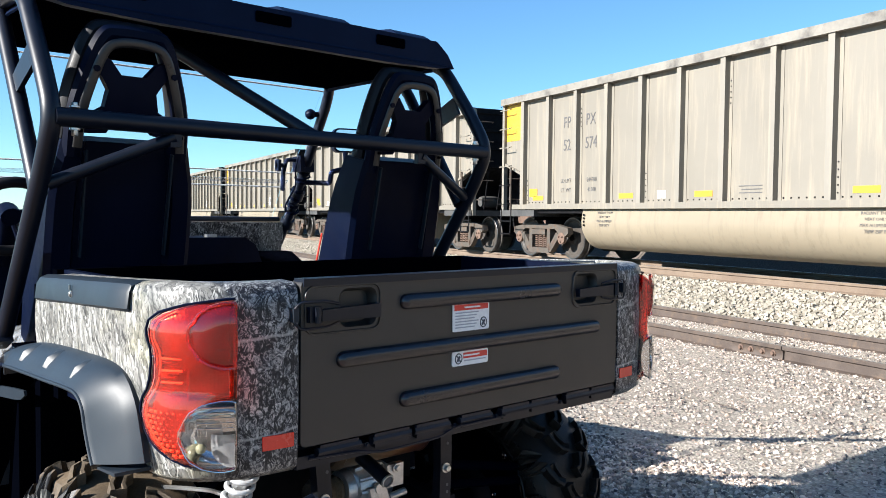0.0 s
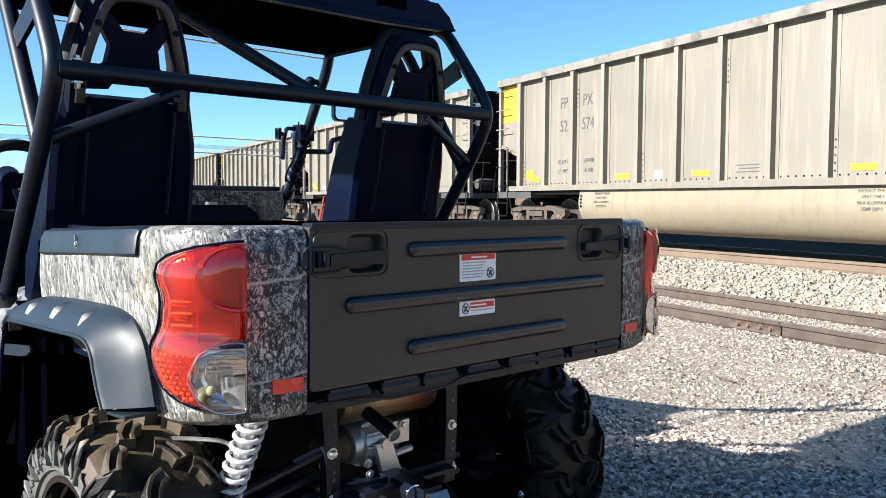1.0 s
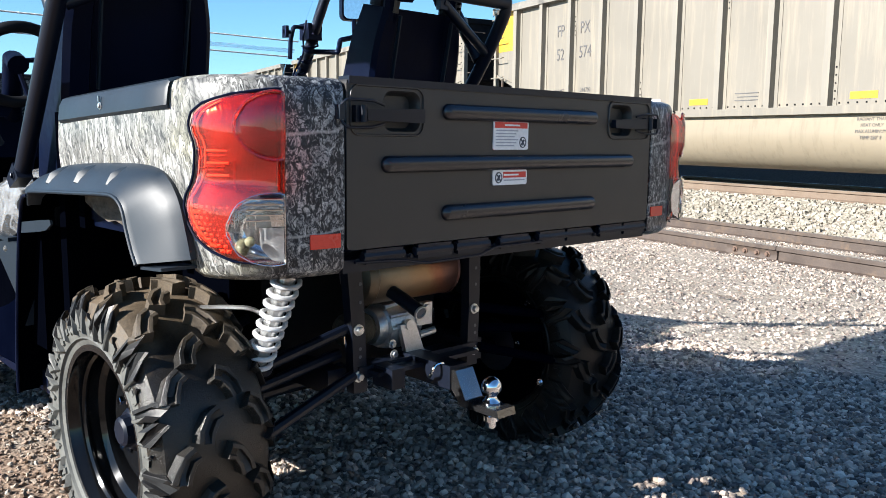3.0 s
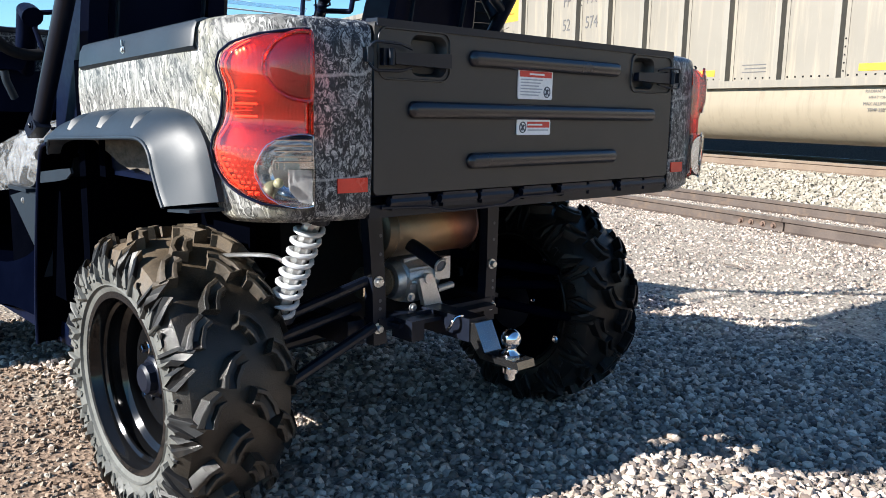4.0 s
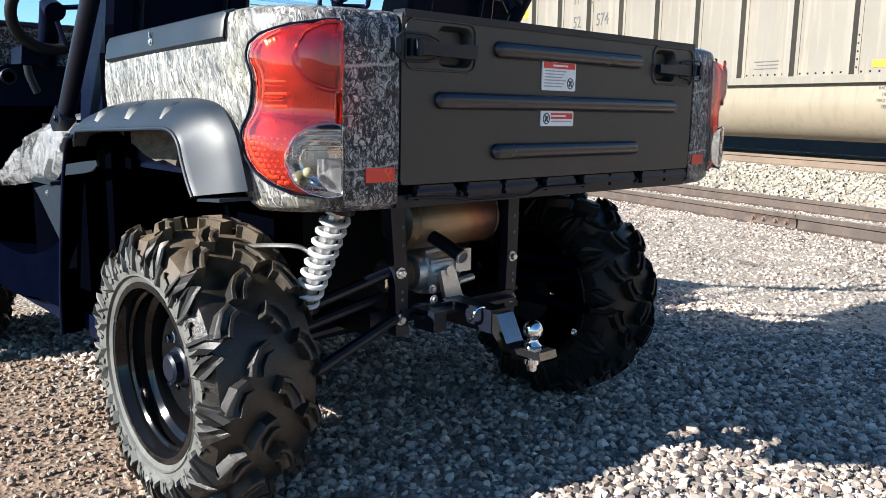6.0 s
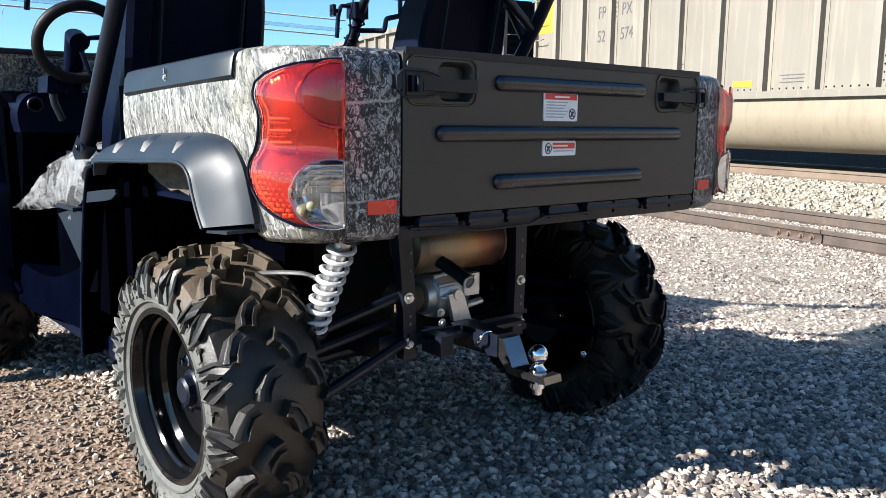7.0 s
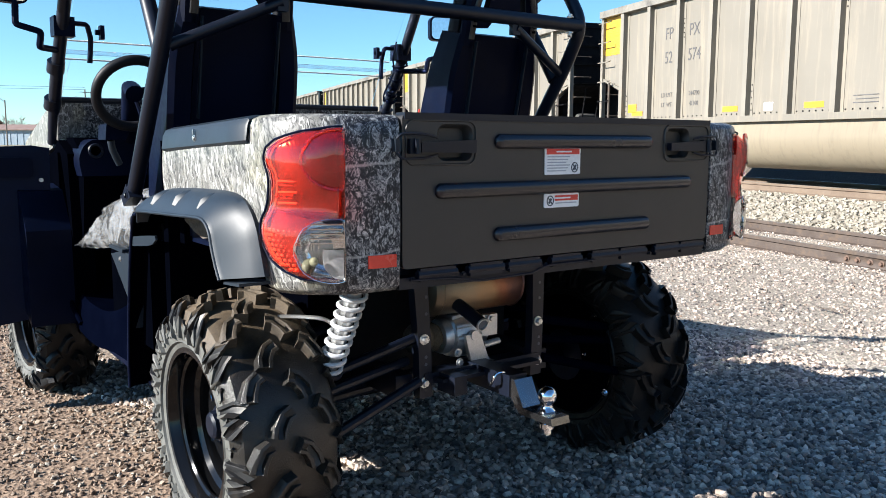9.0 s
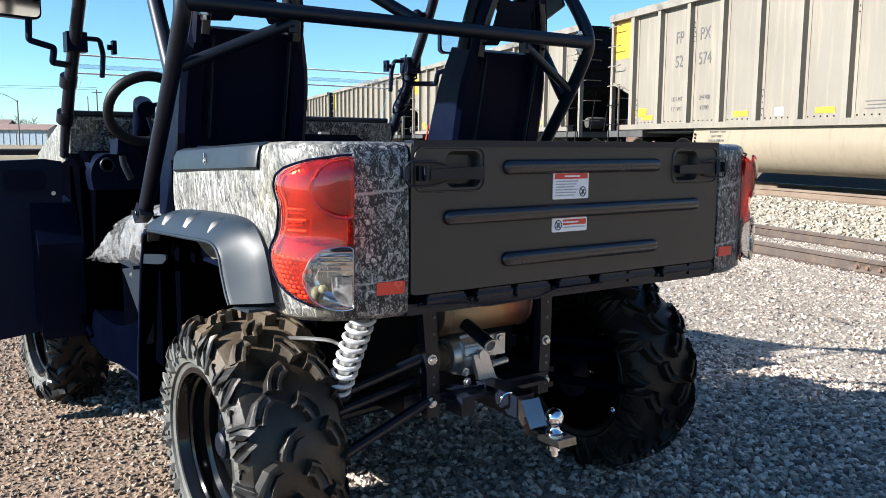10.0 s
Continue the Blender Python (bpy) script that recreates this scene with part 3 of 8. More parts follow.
bm = bmesh.new()
ps = [-3000, -600, -150, -60] + [x * 0.5 for x in range(-40, 64)] + [40, 60, 150, 600, 3000]
ss = [-3000, -600, -150, -50] + list(range(-20, 60)) + [75, 100, 150, 250, 600, 3000]
rows = []
for s in ss:
    row = []
    for p in ps:
        near = abs(s) < 60 and abs(p) < 40
        z = float(ground_level(p)) + (0.012 * noise.noise(Vector((s * 0.9, p * 0.9, 0))) if near and not (-1.6 < p < 1.6 and abs(s) < 4) else 0)
        row.append(yard(s, p, z))
    rows.append(row)
skin(bm, rows)
ground = part("ground", bm, M_GROUND)
tagged(ground, "pale crushed gravel yard with brown soil and dry grass", "ground", kind="structure")

rng = np.random.default_rng(5)


def places_in(x0, x1, y0, y1, n, bury=0.25, size=(0.008, 0.02), keep=None, fade=False):
    x, y = rng.uniform(x0, x1, n), rng.uniform(y0, y1, n)
    gap = np.minimum(np.minimum(x - x0, x1 - x), np.minimum(y - y0, y1 - y))
    dense = rng.uniform(0, 1, n) < np.clip(gap / 0.45 + 0.08, 0, 1) if fade else np.ones(n, bool)
    r = rng.uniform(0, 1, n) ** 2 * (size[1] - size[0]) + size[0]
    k = dense if keep is None else keep(x, y) & dense
    x, y, r = x[k], y[k], r[k]
    p = x * ACROSS.x + y * ACROSS.y
    return np.stack((x, y, ground_level(p) + r * bury), 1), r


SOIL_EDGE = -0.66
pl, sz = places_in(-0.85, 2.7, -0.85, 2.5, 52000, size=(0.0058, 0.0195), keep=lambda x, y: x + 0.10 * np.sin(y * 3.3) > SOIL_EDGE)
scatter("gravel", pl, sz, M_STONE, "loose crushed grey and tan gravel under the vehicle", "gravel", 1, fine=True)
pl, sz = places_in(-0.4, 9.5, -0.8, 14, 66000, size=(0.008, 0.0185), keep=lambda x, y: ((x > 2.6) | (y > 2.4)) & (x * ACROSS.x + y * ACROSS.y < 8.0) & (x * ACROSS.x + y * ACROSS.y > 0.4))
scatter("gravel", pl, sz, M_STONE, "pale crushed gravel spread up to the siding", "gravel", 2)
pl, sz = places_in(-0.7, 6.5, -3.2, -0.8, 42000, size=(0.0065, 0.0195), keep=lambda x, y: (rng.uniform(0, 1, len(x)) < (y + 3.2) / 2.2) & (rng.uniform(0, 1, len(x)) < (6.5 - x) / 3.0) & (x + 0.10 * np.sin(y * 3.3) > SOIL_EDGE))
scatter("gravel", pl, sz, M_STONE, "loose crushed gravel thinning out behind the vehicle", "gravel", 7)
pl, sz = places_in(-2.4, -0.2, -0.5, 6.0, 44000, size=(0.0025, 0.0125), fade=True, keep=lambda x, y: x + 0.10 * np.sin(y * 3.3) < SOIL_EDGE + 0.25)
scatter("soil_pebbles", pl, sz, M_SOILSTONE, "brown soil clods and scattered pebbles beside the wheels", "soil", 3, fine=True)
n = 26000
s_, p_ = rng.uniform(-1.0, 42, n), rng.uniform(7.75, 9.75, n)
r_ = rng.uniform(0.022, 0.05, n)
pl = np.stack((ALONG.x * s_ + ACROSS.x * p_, ALONG.y * s_ + ACROSS.y * p_, ground_level(p_) + r_ * 0.3), 1)
scatter("ballast", pl, r_, M_BALLAST, "white angular ballast rock banked against the main track", "ballast", 4)
n = 5000
s_, p_ = rng.uniform(-2.0, 30, n), rng.uniform(10.05, 11.4, n)
r_ = rng.uniform(0.022, 0.045, n)
pl = np.stack((ALONG.x * s_ + ACROSS.x * p_, ALONG.y * s_ + ACROSS.y * p_, ground_level(p_) + r_ * 0.3), 1)
scatter("ballast", pl, r_, M_BALLAST, "sooty ballast rock between the rails under the train", "ballast", 6)

# dry twigs dropped on the gravel
for x, y, turn, size in ((5.9, 3.4, 20, 0.16), (4.2, 1.7, 75, 0.11), (3.3, 2.9, 140, 0.09)):
    bm = bmesh.new()
    z = float(ground_level(x * ACROSS.x + y * ACROSS.y)) + 0.025
    a = radians(turn)
    d, e = Vector((math.cos(a), math.sin(a), 0)), Vector((-math.sin(a), math.cos(a), 0))
    o = Vector((x, y, z))
    tube(bm, [o - d * size, o - d * size * 0.3 + e * 0.02 + Vector((0, 0, 0.012)), o + d * size * 0.4 - e * 0.01, o + d * size], [0.006, 0.006, 0.005, 0.002], 6)
    tube(bm, [o + d * size * 0.2, o + d * size * 0.5 + e * size * 0.4 + Vector((0, 0, 0.02))], [0.004, 0.002], 5)
    twig = part("twig", bm, M_TIE)
    tagged(twig, "dry brown twig lying on the gravel", "twig", "twigs on the gravel")

# ---- tracks ----
RAIL = [(-0.070, 0.0), (0.070, 0.0), (0.070, 0.012), (0.014, 0.030), (0.010, 0.115), (0.036, 0.128), (0.036, 0.158), (0.028, 0.168), (-0.028, 0.168), (-0.036, 0.158), (-0.036, 0.128), (-0.010, 0.115), (-0.014, 0.030), (-0.070, 0.012)]


def rail(s0, s1, p, z, material, label, joint=None):
    t = thing("rail", yard_pose(s0, p, z), label, "rail", kind="structure")
    cuts = [0.0] + ([joint - s0 - 0.004, joint - s0 + 0.004] if joint else []) + [s1 - s0]
    for a, b in zip(cuts[::2], cuts[1::2]):
        bm = bmesh.new()
        prism(bm, [(x, zz) for x, zz in RAIL], "y", a, b)
        part("rail_length", bm, material, t, bevel=0.002, segs=1)
        bm = bmesh.new()
        box(bm, -0.024, 0.024, a + 0.001, b - 0.001, 0.1685, 0.1695)
        part("running_face", bm, M_RAILTOP, t, "rubbed rail head")
    if joint:
        j = joint - s0
        bm = bmesh.new()
        prism(bm, [(-0.014, 0.022), (-0.045, 0.026), (-0.034, 0.060), (-0.034, 0.098), (-0.044, 0.122), (-0.014, 0.118)], "y", j - 0.02, j + 0.66)
        bar = part("joint_bar", bm, M_RAIL, t, "brown bolted joint bar", bevel=0.003)
        for k in (0.10, 0.24, 0.40, 0.54):
            bm = bmesh.new()
            bolt(bm, -0.034, j + k, 0.078, 0.022, 0.034, "x", -1)
            part("bolt", bm, M_RUST, bar)
    k = 0.25
    while k < min(s1 - s0, 26):
        for sx in (-1, 1):
            bm = bmesh.new()
            box(bm, sx * 0.072 - 0.010, sx * 0.072 + 0.010, k, k + 0.018, -0.02, 0.030)
            box(bm, sx * 0.066 - 0.016, sx * 0.066 + 0.016, k - 0.006, k + 0.024, 0.026, 0.038)
            part("spike", bm, M_RAIL, t, sharp=30)
        k += 0.52
    return t


def ties(s0, s1, pc, z, label, step=0.52):
    t = thing("ties", yard_pose(0, pc, z), label, "railway ties", kind="structure")
    bm = bmesh.new()
    box(bm, -1.28, 1.28, -0.11, 0.11, -0.16, 0.0)
    first = part("tie", bm, M_TIE, t, bevel=0.012, segs=1)
    first.location = (0, s0, 0)
    k = s0 + step
    while k < s1:
        o = first.copy()
        scene.collection.objects.link(o)
        o.location = (random.uniform(-0.03, 0.03), k, random.uniform(-0.008, 0.004))
        o.rotation_euler = (0, 0, radians(random.uniform(-1, 1)))
        k += step
    return t


NEAR_P, FAR_P, MAIN_P, MAIN_Q = 6.05, 7.485, 10.0, 11.435
rail(-30, 90, NEAR_P, -0.262, M_RAIL, "brown bolted siding rail beside the gravel", joint=4.37)
rail(-30, 90, FAR_P, -0.262, M_RAIL, "brown siding rail half sunk in gravel")
rail(-30, 140, MAIN_P, 0.112, M_RAILTAN, "dusty tan main-line rail on raised ballast")
rail(-30, 140, MAIN_Q, 0.112, M_RAILTAN, "dusty main-line rail under the train")
ties(-4, 30, (NEAR_P + FAR_P) / 2, -0.268, "weathered wooden siding ties buried in gravel")
ties(-4, 40, (MAIN_P + MAIN_Q) / 2, 0.106, "sooty wooden main-line ties in ballast")


# bank added beyond the main track, dark like the train's shadow under the cars
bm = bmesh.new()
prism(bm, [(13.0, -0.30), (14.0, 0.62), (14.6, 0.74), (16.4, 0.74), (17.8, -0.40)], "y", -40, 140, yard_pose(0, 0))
bank = part("shade_bank", bm, M_TIE)
tagged(bank, "dark bank added for the shade seen under the train", "embankment", kind="structure")


# ---- train ----
CAR_L, CAR_W, PITCH, END = 14.1, 1.52, 1.0167, 0.95
TOP, SILL = 3.72, 1.11
TUB0, TUB1 = 3.0, CAR_L - 3.2


def truck(parent, y):
    """A two-axle freight truck: cast side frames, springs, wheels."""
    bm = bmesh.new()
    box(bm, -0.95, 0.95, -0.20, 0.20, 0.42, 0.74)
    root = part("truck", bm, M_CARDARK, parent, "dark truck bolster", bevel=0.03)
    root.location = (0, y, 0)
    for sx in (-1, 1):
        bm = bmesh.new()
        pieces = [[(-1.12, 0.58), (-1.10, 0.70), (-0.60, 0.78), (-0.60, 0.68), (-0.74, 0.58), (-0.80, 0.50), (-0.98, 0.50)], [(1.12, 0.58), (0.98, 0.50), (0.80, 0.50), (0.74, 0.58), (0.60, 0.68), (0.60, 0.78), (1.10, 0.70)],
                  [(-0.62, 0.67), (0.62, 0.67), (0.62, 0.78), (-0.62, 0.78)], [(-0.82, 0.52), (-0.72, 0.44), (-0.46, 0.16), (-0.36, 0.12), (-0.32, 0.22), (-0.42, 0.32), (-0.66, 0.60)], [(0.82, 0.52), (0.66, 0.60), (0.42, 0.32), (0.32, 0.22), (0.36, 0.12), (0.46, 0.16), (0.72, 0.44)],
                  [(-0.38, 0.12), (0.38, 0.12), (0.38, 0.24), (-0.38, 0.24)], [(-0.44, 0.20), (-0.30, 0.20), (-0.30, 0.70), (-0.42, 0.70)], [(0.44, 0.20), (0.42, 0.70), (0.30, 0.70), (0.30, 0.20)]]
        for i, pc in enumerate(pieces):
            g = 0.002 * (i % 3)
            prism(bm, pc, "x", sx * 1.06 - 0.07 - g, sx * 1.06 + 0.07 + g)
        sf = part("side_frame", bm, M_TRUCK, root, "dusty brown cast side frame", bevel=0.014, segs=1)
        for k in (-0.16, 0.0, 0.16):
            bm = bmesh.new()
            tube(bm, [(sx * 1.06 + 0.055 * math.cos(a * 0.7), k + 0.058 * math.sin(a * 0.7), 0.25 + 0.0052 * a) for a in range(54)], 0.014, 6)
            part("spring", bm, M_RUST, root, "rusty truck spring")
        bm = bmesh.new()
        box(bm, sx * 1.06 - 0.10, sx * 1.06 + 0.085, -0.27, 0.27, 0.54, 0.655)
        part("bolster_end", bm, M_TRUCK, root, bevel=0.02, segs=1)
        for wy in (-0.865, 0.865):
            bm = bmesh.new()
            lathe(bm, [(0.075, -0.05), (0.13, -0.04), (0.13, 0.03), (0.09, 0.05)], 16, pose(sx * 1.07 + sx * 0.03, wy, 0.47))
            for k in range(3):
                a = 2.1 * k + 0.5
                bolt(bm, sx * 1.15, wy + 0.07 * math.cos(a), 0.47 + 0.07 * math.sin(a), 0.018, 0.03, "x", sx)
            part("axle_bearing", bm, M_RUST, root, "rusty roller bearing cap with bolts")
    for wy in (-0.865, 0.865):
        bm = bmesh.new()
        lathe(bm, [(0.07, -0.85), (0.07, 0.85)], 12, pose(0, wy, 0.47))
        part("axle", bm, M_CARDARK, root)
        for sx in (-1, 1):
            bm = bmesh.new()
            prof = [(0.05, 0.09), (0.12, 0.085), (0.15, 0.03), (0.36, 0.045), (0.395, 0.075), (0.462, 0.078), (0.467, 0.0), (0.475, -0.03), (0.505, -0.045), (0.50, -0.07), (0.40, -0.06), (0.15, -0.05), (0.05, -0.06)]
            lathe(bm, [(r, w * sx) for r, w in prof], 36, pose(sx * 0.745, wy, 0.47), closed=True)
            part("wheel", bm, M_WHEELSTEEL, root, "dark steel rail wheel")
            bm = bmesh.new()
            lathe(bm, [(r, w * sx) for r, w in ((0.440, 0.079), (0.458, 0.0805), (0.4655, 0.074), (0.4685, 0.0), (0.4665, 0.0), (0.455, 0.0760))], 36, pose(sx * 0.745, wy, 0.47), closed=True)
            part("wheel_tread", bm, M_TREAD, root, "bright polished wheel tread")
    return root


def grab(parent, y, z, width=0.42, x=-CAR_W, material=None):
    bm = bmesh.new()
    d = 0.08 * (1 if x > 0 else -1)
    tube(bm, rounded([(x, y - width / 2, z + 0.03), (x + d, y - width / 2, z), (x + d, y + width / 2, z), (x, y + width / 2, z + 0.03)], 0.02, 3), 0.011, 6)
    part("grab_iron", bm, material or M_CARPAINT, parent, sharp=60)


def gondola():
    """A ribbed high-sided coal gondola with a belly tub, its side sheets, chords, ladders and trucks."""
    t = thing("coal_gondola", pose(0, 0, 0), "weathered tan ribbed coal gondola standing on the main track", "freight car", "cars of the coal train")
    ribs = [END + PITCH * k for k in range(13)]
    for sx in (-1, 1):
        x = sx * (CAR_W - 0.13)
        for i in range(12):
            bm = bmesh.new()
            box(bm, x - 0.006, x + 0.006, ribs[i] + 0.002, ribs[i + 1] - 0.002, SILL + 0.10, TOP - 0.12)
            sheet = part("side_sheet", bm, M_CARPAINT, t, "tan riveted side sheet")
            if sx < 0:
                bm = bmesh.new()
                for k in range(6):
                    y = ribs[i] + 0.16 + k * (PITCH - 0.32) / 5
                    box(bm, x - 0.014, x - 0.004, y - 0.012, y + 0.012, SILL + 0.14, SILL + 0.164)
                tagged(part("rivet_row", bm, M_CARDARK, sheet, sharp=30), kind="stuff")
        for i, y in enumerate(ribs):
            bm = bmesh.new()
            w = 0.055 if 0 < i < 12 else 0.065
            box(bm, min(x, sx * (CAR_W - 0.005)), max(x, sx * (CAR_W - 0.005)), y - w, y + w, SILL + 0.02, TOP - 0.14)
            post = part("rib", bm, M_CARRIB, t, "pale pressed side post", bevel=0.008, segs=1)
            bm = bmesh.new()
            box(bm, min(x, x + sx * 0.016), max(x, x + sx * 0.016), y - w - 0.065, y - w, SILL + 0.09, TOP - 0.14)
            flange = part("rib_flange", bm, M_CARRIB, post, "pale riveted flange")
            if sx < 0 and i % 2 == 0:
                bm = bmesh.new()
                for k in range(5):
                    z = SILL + 1.7 + k * 0.09 if i % 4 else SILL + 0.2 + k * 0.11
                    box(bm, x - 0.024, x - 0.016, y - w - 0.042, y - w - 0.022, z, z + 0.022)
                tagged(part("rivet_row", bm, M_CARDARK, post, sharp=30), kind="stuff")
        bm = bmesh.new()
        box(bm, min(x, sx * (CAR_W + 0.02)), max(x, sx * (CAR_W + 0.02)), 0.02, CAR_L - 0.02, TOP - 0.15, TOP)
        part("top_chord", bm, M_CHORD, t, "pale top rail with chipped edges", bevel=0.015)
        bm = bmesh.new()
        box(bm, min(x - sx * 0.05, sx * CAR_W) - 0.0, max(x - sx * 0.05, sx * CAR_W), 0.55, CAR_L - 0.55, SILL, SILL + 0.11)
        part("side_sill", bm, M_CARPAINT, t, "tan side sill", bevel=0.01, segs=1)
        bm = bmesh.new()
        box(bm, min(x, sx * (CAR_W - 0.16)), max(x, sx * (CAR_W - 0.16)), 0.9, CAR_L - 0.9, SILL - 0.10, SILL)
        part("sill_flange", bm, M_CARDARK, t)
        for e in (0, 1):
            y0 = (0.0 if e == 0 else CAR_L)
            d = 1 if e == 0 else -1
            bm = bmesh.new()
            prism(bm, [(y0 + d * 0.02, SILL + 1.10), (y0 + d * 0.02, TOP - 0.12), (y0 + d * END, TOP - 0.12), (y0 + d * END, SILL + 0.78)], "x", x - 0.006, x + 0.006)
            part("end_side_sheet", bm, M_CARPAINT, t)
            bm = bmesh.new()
            prism(bm, [(y0 + d * 0.02, SILL + 1.06), (y0 + d * 0.02, SILL + 1.12), (y0 + d * END, SILL + 0.80), (y0 + d * END, SILL + 0.74)], "x", x - 0.05, x + 0.05)
            part("slope_angle", bm, M_CARPAINT, t)
            bm = bmesh.new()
            box(bm, x - 0.05 + sx * 0.03, x + 0.05 + sx * 0.03, y0 + min(d * 0.0, d * 0.09), y0 + max(d * 0.0, d * 0.09), SILL - 0.15, TOP - 0.05)
            post = part("corner_post", bm, M_CARRIB, t, "tan riveted corner post", bevel=0.006, segs=1)
            bm = bmesh.new()
            for k in range(16):
                z = SILL + 0.1 + k * 0.155
                box(bm, sx * CAR_W - 0.022, sx * CAR_W + 0.0, y0 + d * 0.045 - 0.008, y0 + d * 0.045 + 0.008, z, z + 0.016)
            tagged(part("rivet_row", bm, M_CARDARK, post, sharp=30), kind="stuff")
            for k in range(6):
                grab(t, y0 + d * 0.30, SILL + 0.12 + k * 0.44, 0.42, sx * CAR_W, M_CARDARK if k < 2 else M_CARPAINT)
            bm = bmesh.new()
            tube(bm, [(sx * (CAR_W + 0.01), y0 + d * 0.50, SILL + 0.98), (sx * (CAR_W + 0.01), y0 + d * 0.50, SILL - 0.02)], 0.028, 8)
            part("ladder_stile", bm, M_TRUCK, t)
            bm = bmesh.new()
            tube(bm, rounded([(sx * CAR_W, y0 + d * 0.08, SILL + 0.02), (sx * (CAR_W + 0.02), y0 + d * 0.08, SILL - 0.58), (sx * (CAR_W + 0.02), y0 + d * 0.52, SILL - 0.58), (sx * CAR_W, y0 + d * 0.52, SILL + 0.02)], 0.05, 4), 0.018, 6)
            tube(bm, [(sx * (CAR_W + 0.01), y0 + d * 0.08, SILL - 0.28), (sx * (CAR_W + 0.01), y0 + d * 0.52, SILL - 0.28)], 0.014, 6)
            part("sill_step", bm, M_CARDARK, t, "dark bent-bar sill step", sharp=60)
            bm = bmesh.new()
            box(bm, min(sx * 0.3, sx * CAR_W), max(sx * 0.3, sx * CAR_W), y0 + min(d * 0.02, d * 1.5), y0 + max(d * 0.02, d * 1.5), SILL - 0.16, SILL - 0.02)
            part("end_platform", bm, M_CARGREY, t, "grey end sill", bevel=0.01, segs=1)
            bm = bmesh.new()
            box(bm, x - 0.03, x + 0.03, y0 + min(d * END, d * 3.2), y0 + max(d * END, d * 3.2), SILL - 0.08, SILL - 0.005)
            part("body_sill", bm, M_CARDARK, t)
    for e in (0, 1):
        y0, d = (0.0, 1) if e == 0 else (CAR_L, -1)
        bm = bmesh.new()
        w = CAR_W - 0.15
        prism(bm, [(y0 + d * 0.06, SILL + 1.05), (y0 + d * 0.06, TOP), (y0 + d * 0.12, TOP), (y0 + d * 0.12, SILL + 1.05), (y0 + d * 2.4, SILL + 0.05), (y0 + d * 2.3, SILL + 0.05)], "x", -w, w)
        end = part("end_wall", bm, M_CARDARK, t, "end wall and slope sheet, darkened for the shade between cars")
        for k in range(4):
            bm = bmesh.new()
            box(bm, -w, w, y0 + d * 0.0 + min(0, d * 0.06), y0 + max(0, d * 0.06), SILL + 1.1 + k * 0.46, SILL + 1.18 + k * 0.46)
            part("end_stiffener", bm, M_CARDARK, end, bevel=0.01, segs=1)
        for k in range(5):
            bm = bmesh.new()
            tube(bm, rounded([(-1.36, y0, SILL + 0.25 + k * 0.5), (-1.36, y0 - d * 0.09, SILL + 0.25 + k * 0.5), (-0.92, y0 - d * 0.09, SILL + 0.25 + k * 0.5), (-0.92, y0, SILL + 0.25 + k * 0.5)], 0.02, 3), 0.012, 6)
            part("end_rung", bm, M_TRUCK, t, sharp=60)
        bm = bmesh.new()
        box(bm, -0.20, 0.20, y0 + min(0, d * 2.4), y0 + max(0, d * 2.4), SILL - 0.42, SILL - 0.05)
        part("centre_sill", bm, M_CARDARK, t, bevel=0.01, segs=1)
        bm = bmesh.new()
        box(bm, -0.10, 0.10, y0 - d * 0.46, y0 - d * 0.0, SILL - 0.34, SILL - 0.14)
        prism(bm, [(-0.16, y0 - d * 0.45), (0.14, y0 - d * 0.45), (0.17, y0 - d * 0.60), (0.10, y0 - d * 0.72), (-0.02, y0 - d * 0.66), (-0.08, y0 - d * 0.70), (-0.18, y0 - d * 0.64)], "z", SILL - 0.42, SILL - 0.08)
        part("coupler", bm, M_RUST, t, "rusty knuckle coupler", bevel=0.02)
        bm = bmesh.new()
        tube(bm, spline([(-0.25, y0, SILL - 0.2), (-0.30, y0 - d * 0.2, SILL - 0.5), (-0.2, y0 - d * 0.5, SILL - 0.68), (-0.1, y0 - d * 0.72, SILL - 0.62)], 5), 0.020, 8)
        part("air_hose", bm, M_CARDARK, t, "black brake hose")
        truck(t, y0 + d * 1.15)
    # hand-brake bracket and chain on the far end
    bm = bmesh.new()
    tube(bm, spline([(-0.55, CAR_L + 0.02, SILL + 1.62), (-0.60, CAR_L + 0.12, SILL + 1.72), (-0.70, CAR_L + 0.15, SILL + 1.62), (-0.74, CAR_L + 0.13, SILL + 1.36), (-0.70, CAR_L + 0.06, SILL + 1.18)], 5), 0.028, 6)
    prism(bm, [(-0.74, SILL + 1.20), (-0.56, SILL + 1.24), (-0.58, SILL + 1.64), (-0.70, SILL + 1.58)], "y", CAR_L + 0.02, CAR_L + 0.10)
    brake = part("hand_brake", bm, M_CARGREY, t, "dark hand-brake housing", sharp=40)
    for k in range(15):
        bm = bmesh.new()
        z = SILL + 1.20 - 0.082 * k
        ring = [(-0.66 + (0.016 * math.cos(a) if k % 2 else 0), CAR_L + 0.09 + (0 if k % 2 else 0.016 * math.cos(a)), z + 0.050 * math.sin(a)) for a in [2 * math.pi * i / 8 for i in range(8)]]
        tube(bm, ring, 0.0075, 5, closed=True)
        part("chain_link", bm, M_CARGREY, brake)
